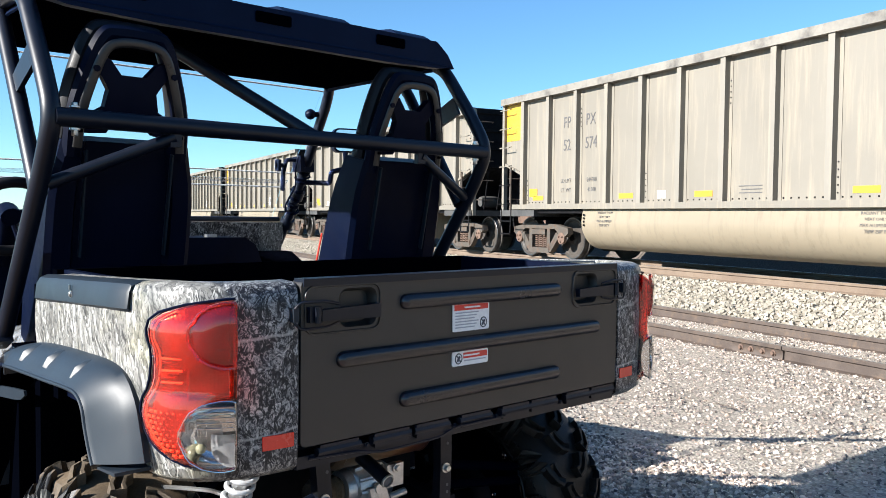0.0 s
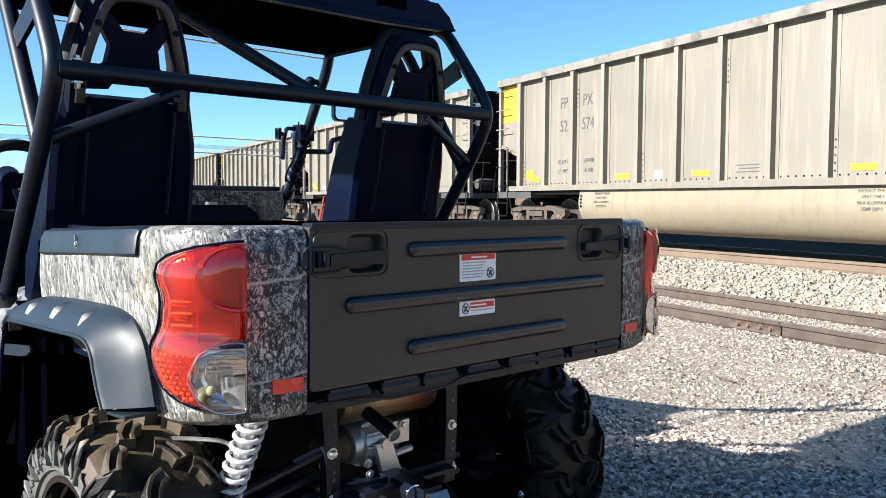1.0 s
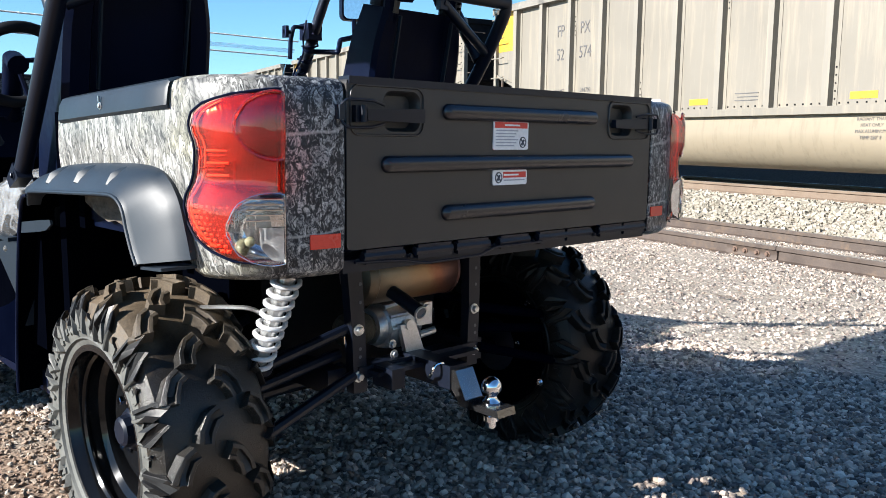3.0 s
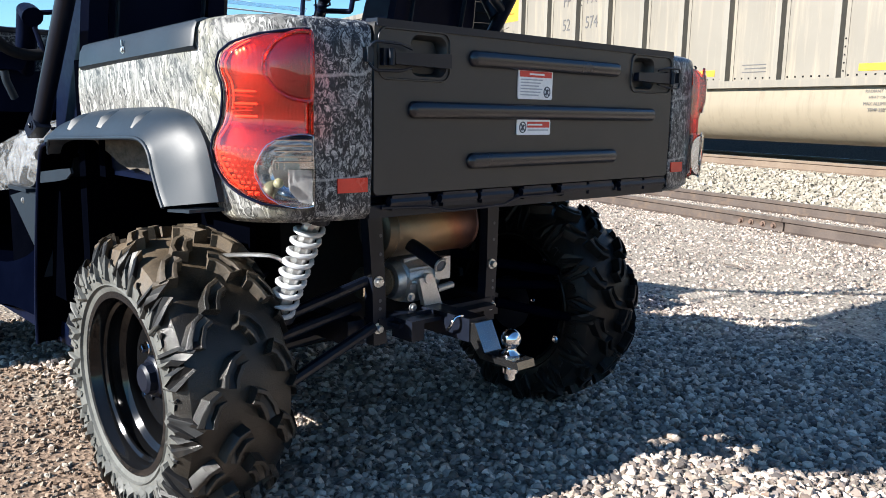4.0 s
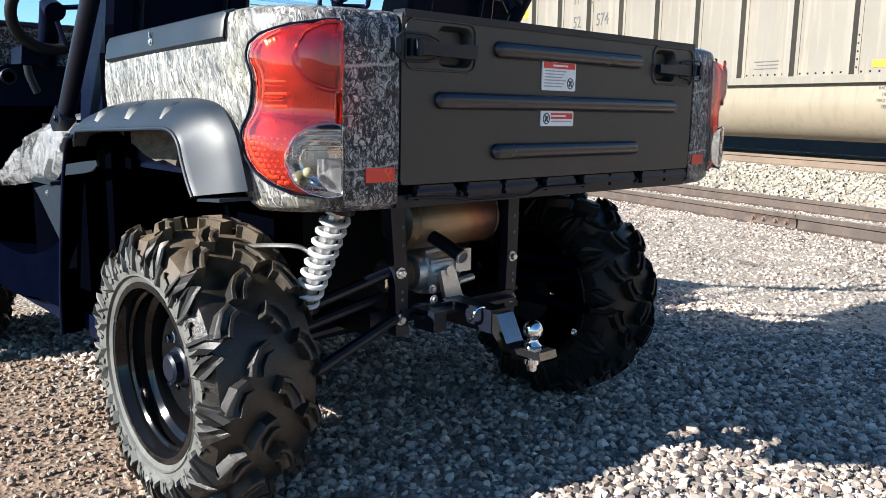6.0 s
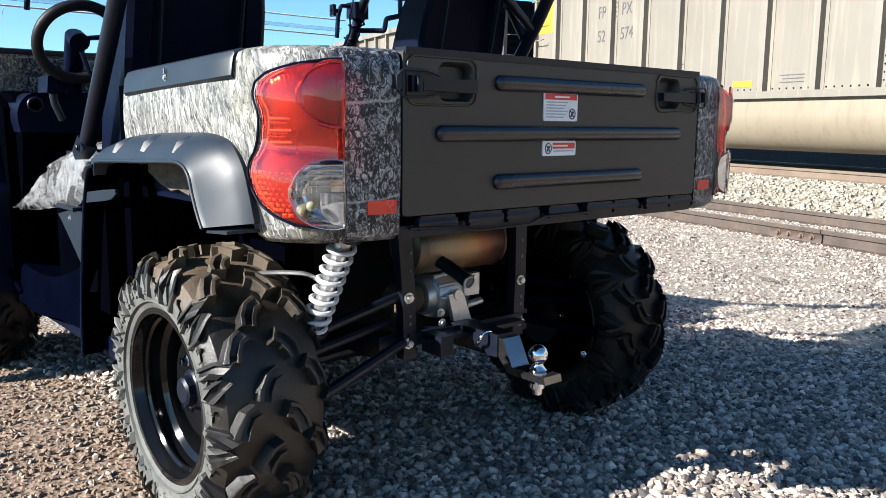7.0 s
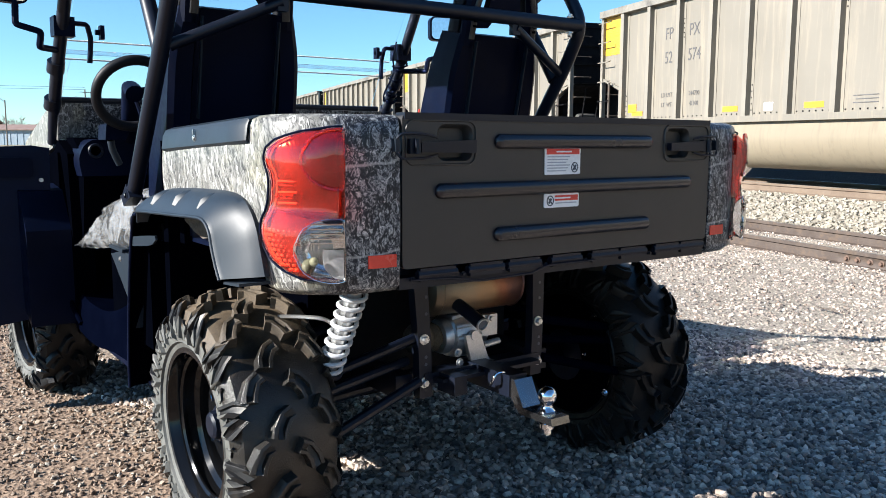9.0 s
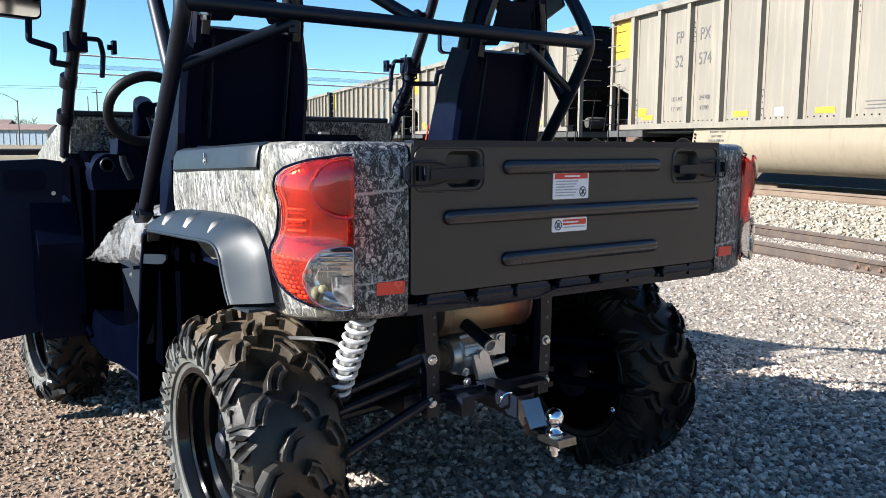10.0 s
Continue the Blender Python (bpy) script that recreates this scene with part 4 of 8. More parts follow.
    for e in (0, 1):
        y0, d = (0.0, 1) if e == 0 else (CAR_L, -1)
        # Added dark plate: stands for the shade below the slope sheet.
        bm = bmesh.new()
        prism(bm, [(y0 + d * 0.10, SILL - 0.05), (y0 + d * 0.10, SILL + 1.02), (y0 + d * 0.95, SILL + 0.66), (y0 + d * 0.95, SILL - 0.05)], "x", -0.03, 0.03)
        part("dark_centre_infill", bm, M_CARDARK, t, "dark plate added for the shade under the slope sheet")
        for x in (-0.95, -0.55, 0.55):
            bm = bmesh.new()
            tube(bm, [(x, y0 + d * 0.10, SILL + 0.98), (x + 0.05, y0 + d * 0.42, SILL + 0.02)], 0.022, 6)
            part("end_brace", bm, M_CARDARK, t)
        bm = bmesh.new()
        lathe(bm, [(0.0001, -0.30), (0.13, -0.28), (0.15, -0.20), (0.15, 0.20), (0.13, 0.28), (0.0001, 0.30)], 16, pose(-0.62, y0 + d * 0.62, SILL + 0.22))
        part("air_reservoir", bm, M_CARGREY, t, "dark brake air tank")
    # belly tub with rounded bilges
    prof = [(-CAR_W + 0.10, SILL), (-CAR_W + 0.06, SILL - 0.25)] + [(-CAR_W + 0.06 + 0.55 * (1 - math.cos(a)), SILL - 0.25 - 0.58 * math.sin(a)) for a in [k * math.pi / 18 for k in range(1, 10)]]
    prof = prof + [(-x, z) for x, z in prof[::-1]]
    bm = bmesh.new()
    prism(bm, prof, "y", TUB0, TUB1)
    tub = part("tub", bm, M_TUB, t, "cream belly tub with soot streaks", bevel=0.03)
    for y in (TUB0, TUB1):
        bm = bmesh.new()
        for k in range(4):
            bolt(bm, -CAR_W + 0.055, y + (0.09 if y == TUB0 else -0.09), SILL - 0.12 - 0.07 * k, 0.016, 0.02, "x", -1)
        tagged(part("rivet_row", bm, M_CARDARK, tub), kind="stuff")
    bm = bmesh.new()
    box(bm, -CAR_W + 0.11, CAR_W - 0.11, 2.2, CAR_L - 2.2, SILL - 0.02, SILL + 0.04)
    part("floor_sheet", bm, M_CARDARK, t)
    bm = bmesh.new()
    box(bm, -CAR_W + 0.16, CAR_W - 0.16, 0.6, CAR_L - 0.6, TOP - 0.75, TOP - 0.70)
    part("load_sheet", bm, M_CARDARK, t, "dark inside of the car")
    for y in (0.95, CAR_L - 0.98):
        # Added dark plate that closes the see-through car end like shade.
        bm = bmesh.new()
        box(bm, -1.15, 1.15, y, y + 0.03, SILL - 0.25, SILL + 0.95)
        part("dark_end_infill", bm, M_CARDARK, t, "dark plate added for the shade inside the car end")
    return t


def placard(parent, y0, y1, z0, z1, material, name="reflective_stripe", label="", x=None):
    x = -(CAR_W - 0.13) - 0.010 if x is None else x
    bm = bmesh.new()
    box(bm, x - 0.002, x + 0.002, y0, y1, z0, z1)
    return part(name, bm, material, parent, label)


def side_text(parent, text, y, z, size, material=None, x=None, label="", stretch=0.9):
    """Lettering on the near side; it reads towards the car's lower end."""
    x = -(CAR_W - 0.13) - 0.011 if x is None else x
    lettering("lettering", text, size, Matrix(((0, 0, -1, x), (-1, 0, 0, y), (0, 1, 0, z), (0, 0, 0, 1))), material or M_CARINK, parent, label, "CENTER", stretch)


def dress(car, number=None):
    """Stripes, placards and stencils on one car's near side."""
    r = [END + PITCH * k for k in range(13)]
    for i in ((3, 6, 8, 11) if number else (1, 2, 4, 6, 8, 9, 11)):
        placard(car, r[i] + 0.28, r[i] + 0.70, SILL + 0.20, SILL + 0.30, M_YELLOW, label="yellow reflective stripe")
    k = 7 if number else 10
    placard(car, r[k] + 0.40, r[k] + 0.62, SILL + 0.19, SILL + 0.33, M_WHITE, "tag_plate", "small white tag")
    placard(car, CAR_L - 0.78, CAR_L - 0.10, TOP - 1.0, TOP - 0.16, M_YELLOW, "end_panel", "large yellow end panel")
    placard(car, r[11] + 0.52, r[11] + 0.85, SILL + 0.28, SILL + 0.46, M_YELLOW, "yellow_patch", "yellow patch")
    p, q = (2, 1) if number else (3, 1)
    if number:
        placard(car, r[0] + 0.22, r[0] + 0.70, SILL + 0.30, SILL + 0.56, M_YELLOW, "yellow_patch", "yellow patch")
        box_mesh = bmesh.new()
        box(box_mesh, -(CAR_W - 0.13) - 0.07, -(CAR_W - 0.13), r[0] + 0.44, r[0] + 0.88, SILL + 0.13, SILL + 0.24)
        light = part("tag_box", box_mesh, M_CARDARK, car, "small dark tag box", bevel=0.008)
        placard(light, r[0] + 0.48, r[0] + 0.66, SILL + 0.15, SILL + 0.22, M_WHITE, "tag_lens", x=-(CAR_W - 0.13) - 0.073)
    sq = placard(car, r[p] + 0.28, r[p] + 0.72, SILL + 0.28, SILL + 0.62, M_WHITE, "placard", "white placard with dark squares")
    for a, b, c, d in ((0.05, 0.17, 0.12, 0.30), (0.20, 0.38, 0.12, 0.30), (0.05, 0.38, 0.04, 0.08)):
        placard(sq, r[p] + 0.28 + a, r[p] + 0.28 + b, SILL + 0.28 + c, SILL + 0.28 + d, M_CARINK, "print_block", x=-(CAR_W - 0.13) - 0.014)
    side_text(car, "EXW 10-8   H 12-10", r[p] + 0.52, SILL + 0.93, 0.085)
    side_text(car, "CU FT 4520", r[p] + 0.52, SILL + 0.80, 0.085)
    for k in range(3):
        placard(car, r[5] + 0.25, r[5] + 0.72 - 0.05 * (k % 2), SILL + 0.24 + k * 0.055, SILL + 0.254 + k * 0.055, M_CARINK, "print_line")
        placard(car, r[q] + 0.25, r[q] + 0.68 - 0.05 * (k % 2), TOP - 0.36 - k * 0.07, TOP - 0.346 - k * 0.07, M_CARINK, "print_line")
    for y in (TUB1 - 0.75, TUB0 + 1.3):
        for k, line in enumerate(("RADIANT THAW", "HEAT ONLY", "MAX ALUMINUM", "TEMP 250° F")):
            d = 0.080 + 0.083 * k
            side_text(car, line, y, SILL - d, 0.068, x=-CAR_W + 0.095 - 0.16 * min(d, 0.25))
    lines = number or None
    y = r[10]
    if lines:
        side_text(car, lines[0][:2], y + 0.42, TOP - 0.78, 0.34, stretch=0.8)
        side_text(car, lines[0][2:], y - 0.40, TOP - 0.78, 0.34, stretch=0.8)
        side_text(car, lines[1][:2], y + 0.42, TOP - 1.26, 0.34, stretch=0.8)
        side_text(car, lines[1][2:], y - 0.42, TOP - 1.26, 0.34, stretch=0.8)
        side_text(car, "LD LMT", y + 0.44, SILL + 0.60, 0.125)
        side_text(car, "244700", y - 0.46, SILL + 0.60, 0.125)
        side_text(car, "LT  WT", y + 0.44, SILL + 0.40, 0.125)
        side_text(car, "41300", y - 0.46, SILL + 0.40, 0.125)


RAIL_TOP = 0.112 + 0.168
FIRST = 15.48 - CAR_L
car = gondola()
cars = [car]
for k in (1, 2, 3, 4, 5, 6, -1):
    cars.append(copy_thing(car, yard_pose(FIRST + k * (CAR_L + 1.45), (MAIN_P + MAIN_Q) / 2, RAIL_TOP)))
car.matrix_world = yard_pose(FIRST, (MAIN_P + MAIN_Q) / 2, RAIL_TOP)
dress(cars[0], ("FPPX", "52574"))
for c in cars[1:4]:
    dress(c)


# ---- utility vehicle ----
V = thing("utility_vehicle", pose(0, 0, 0), "black two-seat utility vehicle with bark-camouflage cargo bed and muddy tyres", "utility vehicle")


def mirror(pts):
    return [(-p[0], *p[1:]) for p in pts]


# -- cargo bed --
CORNER = spline([(-0.494, 0.002, 0), (-0.555, 0.006, 0), (-0.612, 0.018, 0), (-0.668, 0.050, 0), (-0.708, 0.105, 0), (-0.722, 0.18, 0), (-0.726, 0.30, 0), (-0.727, 0.45, 0), (-0.726, 0.60, 0), (-0.722, 0.78, 0)], 4)
CLEN = [0.0]
for a, b in zip(CORNER, CORNER[1:]):
    CLEN.append(CLEN[-1] + (b - a).length)


def corner_at(u):
    """Place and outward normal on the bed's corner, by the length along its plan outline."""
    u = min(max(u, 0), CLEN[-1] - 1e-6)
    i = max(k for k in range(len(CLEN)) if CLEN[k] <= u)
    i = min(i, len(CORNER) - 2)
    t = (u - CLEN[i]) / (CLEN[i + 1] - CLEN[i])
    p, d = CORNER[i].lerp(CORNER[i + 1], t), (CORNER[i + 1] - CORNER[i]).normalized()
    return p, Vector((-d.y, d.x, 0))


def u_of_x(x):
    return next(CLEN[i] for i in range(len(CORNER)) if CORNER[i].x <= x)


def u_of_y(y):
    return next(CLEN[i] for i in range(len(CORNER)) if CORNER[i].y >= y and CORNER[i].x < -0.66)


def on_corner(u, z, out=0.0, sx=-1):
    p, n = corner_at(u)
    if n.dot(Vector((-1, -1, 0))) < 0:
        n = -n
    q = p + n * out
    return Vector((q.x if sx < 0 else -q.x, q.y, z))


def bed_corner(sx):
    rows = []
    for i in range(len(CORNER)):
        u, y = CLEN[i], CORNER[i].y
        side = CORNER[i].x < -0.70
        zb = 0.732 if not (side and y > 0.14) else 0.732 + min(0.150, (y - 0.14) * 1.1)
        zt = 1.083 - max(0, y - 0.15) * 0.036 - max(0, y - 0.70) * 0.25
        col = [on_corner(u, zb, -0.045, sx), on_corner(u, zb - 0.004, -0.018, sx), on_corner(u, zb + 0.010, 0, sx)]
        for k in range(1, 12):
            col.append(on_corner(u, zb + 0.010 + (zt - 0.032 - zb) * k / 12 , 0.004 * math.sin(math.pi * k / 12), sx))
        col += [on_corner(u, zt - 0.020, 0, sx), on_corner(u, zt - 0.007, -0.006, sx), on_corner(u, zt, -0.022, sx), on_corner(u, zt + 0.001, -0.060, sx), on_corner(u, zt - 0.02, -0.075, sx)]
        rows.append(col)
    bm = bmesh.new()
    skin(bm, rows)
    thicken(bm, 0.004)
    return part("bed_side_panel", bm, M_CAMO, V, "bark-camouflage bed side panel", sharp=50)


# lamp outline: (height, length along the corner of its outer edge)
U_IN = u_of_x(-0.600)
LAMP = [(0.757, U_IN + 0.02), (0.763, U_IN + 0.075), (0.778, U_IN + 0.115), (0.80, U_IN + 0.150), (0.83, U_IN + 0.174), (0.855, U_IN + 0.182), (0.875, U_IN + 0.176), (0.895, U_IN + 0.160), (0.915, U_IN + 0.152), (0.945, U_IN + 0.148), (0.965, U_IN + 0.150), (0.985, U_IN + 0.160), (1.000, U_IN + 0.163), (1.018, U_IN + 0.155), (1.034, U_IN + 0.128), (1.047, U_IN + 0.085), (1.055, U_IN + 0.03)]


def lamp_edge(z):
    return float(np.interp(z, [a for a, _ in LAMP], [b for _, b in LAMP]))


def lamp_disc(sx, uc, zc, ru, rz, base, lift):
    rows = []
    for i in range(8):
        f = i / 7
        row = []
        for k in range(40):
            a = 2 * math.pi * k / 40
            u = max(uc + ru * f * math.cos(a), U_IN + 0.003)
            row.append(on_corner(u, zc + rz * f * math.sin(a), base + lift * (1 - f ** 4), sx))
        rows.append(row)
    bm = bmesh.new()
    skin(bm, rows, closed_v=True)
    return bm


def tail_lamp(sx):
    zs = [0.757 + (1.0555 - 0.757) * k / 40 for k in range(41)]
    def sheet(out, inset=0.0):
        rows = []
        for i, z in enumerate(zs):
            ue = lamp_edge(z) - inset
            row = []
            for j in range(15):
                f = j / 14
                u = U_IN + max(inset, 0) + (ue - U_IN - max(inset, 0)) * f
                edge = min(1.0, f * 12, (1 - f) * 5, i / 4.0, (40 - i) / 4.0)
                bulge = 0.010 * max(0, 1 - ((z - 0.985) / 0.065) ** 2) + 0.008 * max(0, 1 - ((z - 0.83) / 0.07) ** 2)
                row.append(on_corner(u, z, out * math.sqrt(max(edge, 0)) + bulge * math.sin(math.pi * min(1, f)) * (1 if out > 0 else 0), sx))
            rows.append(row)
        return rows
    bm = bmesh.new()
    skin(bm, sheet(0.008, -0.005))
    root = part("tail_lamp", bm, M_BLACK, V, "red tail lamp with clear reversing lens")
    bm = bmesh.new()
    tube(bm, [on_corner(u + 0.0045, z, 0.0075, sx) for u, z in [(lamp_edge(q), q) for q in zs] + [(U_IN + 0.012, 1.0575), (U_IN - 0.004, 1.0585)]], 0.0026, 6)
    part("gasket", bm, M_BLACK, root, "thin black rubber seal")
    bm = bmesh.new()
    skin(bm, sheet(0.009, 0.003))
    part("reflector", bm, M_FACET, root, "bright lamp housing")
    bm = bmesh.new()
    rows = sheet(0.024)
    g = [[bm.verts.new(p) for p in row] for row in rows]
    for i in range(40):
        ue0 = lamp_edge(zs[i])
        for j in range(14):
            u = U_IN + (ue0 - U_IN) * (j + 0.5) / 14
            z = (zs[i] + zs[i + 1]) / 2
            if ((u - U_IN - 0.022) / 0.057) ** 2 + ((z - 0.822) / 0.057) ** 2 > 1:
                face(bm, (g[i][j], g[i + 1][j], g[i + 1][j + 1], g[i][j + 1]))
    for v in [v for v in bm.verts if not v.link_faces]:
        bm.verts.remove(v)
    thicken(bm, 0.003)
    part("red_lens", bm, M_RED_LENS, root, "glossy red moulded lens").visible_shadow = False
    for z0, z1, stuff, words in ((0.884, 1.053, M_RED_LENS, "red inner wall of the lamp"), (0.759, 0.884, M_CLEAR, "clear inner wall of the lamp")):
        rows = []
        for k in range(21):
            z = z0 + (z1 - z0) * k / 20
            rise = 0.026 * math.sqrt(max(0.04, min(1, (z - 0.757) / 0.02, (1.0555 - z) / 0.02)))
            rise += 0.012 * max(0, 1 - ((z - 0.996) / 0.052) ** 2) + 0.012 * max(0, 1 - ((z - 0.822) / 0.056) ** 2)
            rows.append([on_corner(U_IN + 0.0012, z, rise * f, sx) for f in (0, 0.5, 1)])
        bm = bmesh.new()
        skin(bm, rows)
        thicken(bm, 0.002)
        part("lamp_wall", bm, stuff, root, words).visible_shadow = False
    for k in range(3):
        bm = bmesh.new()
        z = 0.912 + 0.021 * k
        tube(bm, [on_corner(U_IN + 0.085 + 0.009 * i, z, 0.0145, sx) for i in range(5)], 0.0022, 6)
        part("optic_bar", bm, M_LAMPWHITE, root)
    part("stop_lens", lamp_disc(sx, U_IN + 0.014, 0.996, 0.054, 0.054, 0.030, 0.010), M_DARKRED, root, "round deep red stop lens").visible_shadow = False
    bm = lamp_disc(sx, U_IN + 0.022, 0.822, 0.060, 0.060, 0.0325, -0.021)
    part("reversing_bowl", bm, M_BOWL, root, "ribbed reflector bowl")
    bm = bmesh.new()
    bmesh.ops.create_uvsphere(bm, u_segments=16, v_segments=10, radius=0.009, matrix=Matrix.Translation(on_corner(U_IN + 0.052, 0.802, 0.030, sx)))
    part("bulb", bm, M_BULB, root, "pale lamp bulb")
    for k in range(6):
        bm = bmesh.new()
        u = U_IN + 0.046 + 0.0052 * k
        tube(bm, [on_corner(u, 0.824 + 0.006 * j, 0.0335, sx) for j in range(5)], 0.0011, 5)
        part("lens_flute", bm, M_BOWL, root)
    bm = bmesh.new()
    rows = []
    for i in range(9):
        z = 0.7665 + 0.0072 * i
        reach = min(0.036, max(0.002, 0.018 + math.sqrt(max(0.0, 0.057 ** 2 - (z - 0.822) ** 2)) * 0.33))
        rows.append([on_corner(U_IN + 0.004 + reach * j / 5, z, 0.0292 - 0.0006 * j * j, sx) for j in range(6)])
    skin(bm, rows)
    thicken(bm, 0.0012)
    part("frosted_panel", bm, M_FROST, root, "grey frosted panel")
    part("reversing_lens", lamp_disc(sx, U_IN + 0.022, 0.822, 0.061, 0.061, 0.0345, 0.006), M_CLEAR, root, "round clear reversing lens").visible_shadow = False
    bm = bmesh.new()
    ring = [on_corner(max(U_IN + 0.002, U_IN + 0.022 + 0.062 * math.cos(2 * math.pi * k / 40)), 0.822 + 0.062 * math.sin(2 * math.pi * k / 40), 0.035, sx) for k in range(40)]
    tube(bm, ring, 0.0010, 6, closed=True)
    part("lens_rim", bm, M_BOWL, root, "thin bright rim")
    bm = bmesh.new()
    ring = [on_corner(max(U_IN + 0.003, U_IN + 0.014 + 0.057 * math.cos(2 * math.pi * k / 40)), 0.996 + 0.057 * math.sin(2 * math.pi * k / 40), 0.031, sx) for k in range(40)]
    tube(bm, ring, 0.0035, 6, closed=True)
    part("stop_ring", bm, M_RED_LENS, root, "raised red lens ring")
    for dz in (0.0, 0.006):
        bm = bmesh.new()
        tube(bm, [on_corner(lamp_edge(z) - 0.016 - dz * 1.5, z, 0.0145, sx) for z in [0.79 + 0.0085 * k for k in range(30)]], 0.0016, 5)
        part("inner_edge", bm, M_LAMPWHITE, root, "pale inner edge of the lamp")
    # pressed prisms in the lower crescent, chrome beads added as glints along the seams, ledges in the waist
    for i in range(9):
        z = 0.782 + 0.0095 * i
        for j in range(7):
            u = U_IN + 0.088 + 0.0115 * j + (0.005 if i % 2 else 0.0)
            if u > lamp_edge(z) - 0.014 or ((u - U_IN - 0.022) / 0.068) ** 2 + ((z - 0.822) / 0.068) ** 2 < 1:
                continue
            bm = bmesh.new()
            c = [on_corner(u - 0.0045, z - 0.0035, 0.0125, sx), on_corner(u + 0.0045, z - 0.0035, 0.0125, sx), on_corner(u + 0.0045, z + 0.0035, 0.0125, sx), on_corner(u - 0.0045, z + 0.0035, 0.0125, sx)]
            vs = [bm.verts.new(p) for p in c] + [bm.verts.new(on_corner(u + 0.001, z - 0.001, 0.0175, sx))]
            for k in range(4):
                face(bm, (vs[k], vs[(k + 1) % 4], vs[4]))
            face(bm, vs[:4])
            part("optic_prism", bm, M_LAMPWHITE, root)
    for u, z in [(0.094 + 0.011 * k, 0.972 - 0.004 * k) for k in range(5)] + [(0.080, 0.962 - 0.013 * k) for k in range(5)] + [(0.090 + 0.012 * k, 0.888 - 0.003 * k) for k in range(4)] + [(0.100, 1.024), (0.122, 1.014), (0.138, 1.004)]:
        bm = bmesh.new()
        bmesh.ops.create_icosphere(bm, subdivisions=2, radius=0.0019, matrix=Matrix.Translation(on_corner(U_IN + u, z, 0.0160, sx)))
        part("sparkle_bead", bm, M_CHROME, root)
    for u0, u1, z0, z1, o in ((0.092, 0.128, 0.922, 0.930, 0.018), (0.092, 0.128, 0.946, 0.952, 0.016), (0.004, 0.074, 0.884, 0.8875, 0.020), (0.074, 0.078, 0.888, 0.966, 0.017)):
        bm = bmesh.new()
        n = 6
        lo = [on_corner(U_IN + u0 + (u1 - u0) * k / n, z0, o, sx) for k in range(n + 1)]
        hi = [on_corner(U_IN + u0 + (u1 - u0) * k / n, z1, o - 0.006, sx) for k in range(n + 1)]
        skin(bm, [lo, hi])
        thicken(bm, 0.0012)
        part("inner_ledge", bm, M_BOWL, root)
    for zz in (0.887, 0.893, 0.972):
        bm = bmesh.new()
        tube(bm, [on_corner(U_IN + 0.008 + 0.0125 * k, zz + 0.010 * (k / 10) ** 2, 0.0145, sx) for k in range(11)], 0.0018, 5)
        part("inner_edge", bm, M_DARKRED, root)
    for k in range(5):
        bm = bmesh.new()
        z = 0.838 + 0.009 * k
        tube(bm, [on_corner(U_IN + 0.006 + 0.0085 * i, z, 0.0395, sx) for i in range(7)], 0.0016, 5)
        part("lens_flute", bm, M_BOWL, root)
    return root


def reflector(sx):
    bm = bmesh.new()
    pts = [on_corner(u, 0, 0.006, sx) for u in (0.010, 0.040, 0.072)]
    rows = [[Vector((p.x, p.y, 0.778 + 0.002)) for p in pts], [Vector((p.x, p.y, 0.806)) for p in pts]]
    skin(bm, rows)
    thicken(bm, 0.003)
    part("side_reflector", bm, M_REFLEX, V, "red rectangular reflector")


# wheel-arch flare: from the body edge out to the lip, in (height, forward)
FLARE_IN = [(1.00, 0.846), (0.93, 0.864), (0.84, 0.885), (0.70, 0.908), (0.55, 0.918), (0.40, 0.922), (0.29, 0.922), (0.215, 0.908), (0.167, 0.868), (0.142, 0.816), (0.122, 0.764)]
FLARE_OUT = [(0.905, 0.812), (0.875, 0.836), (0.80, 0.850), (0.66, 0.857), (0.50, 0.863), (0.38, 0.868), (0.312, 0.867), (0.275, 0.848), (0.258, 0.812), (0.238, 0.775), (0.220, 0.750)]


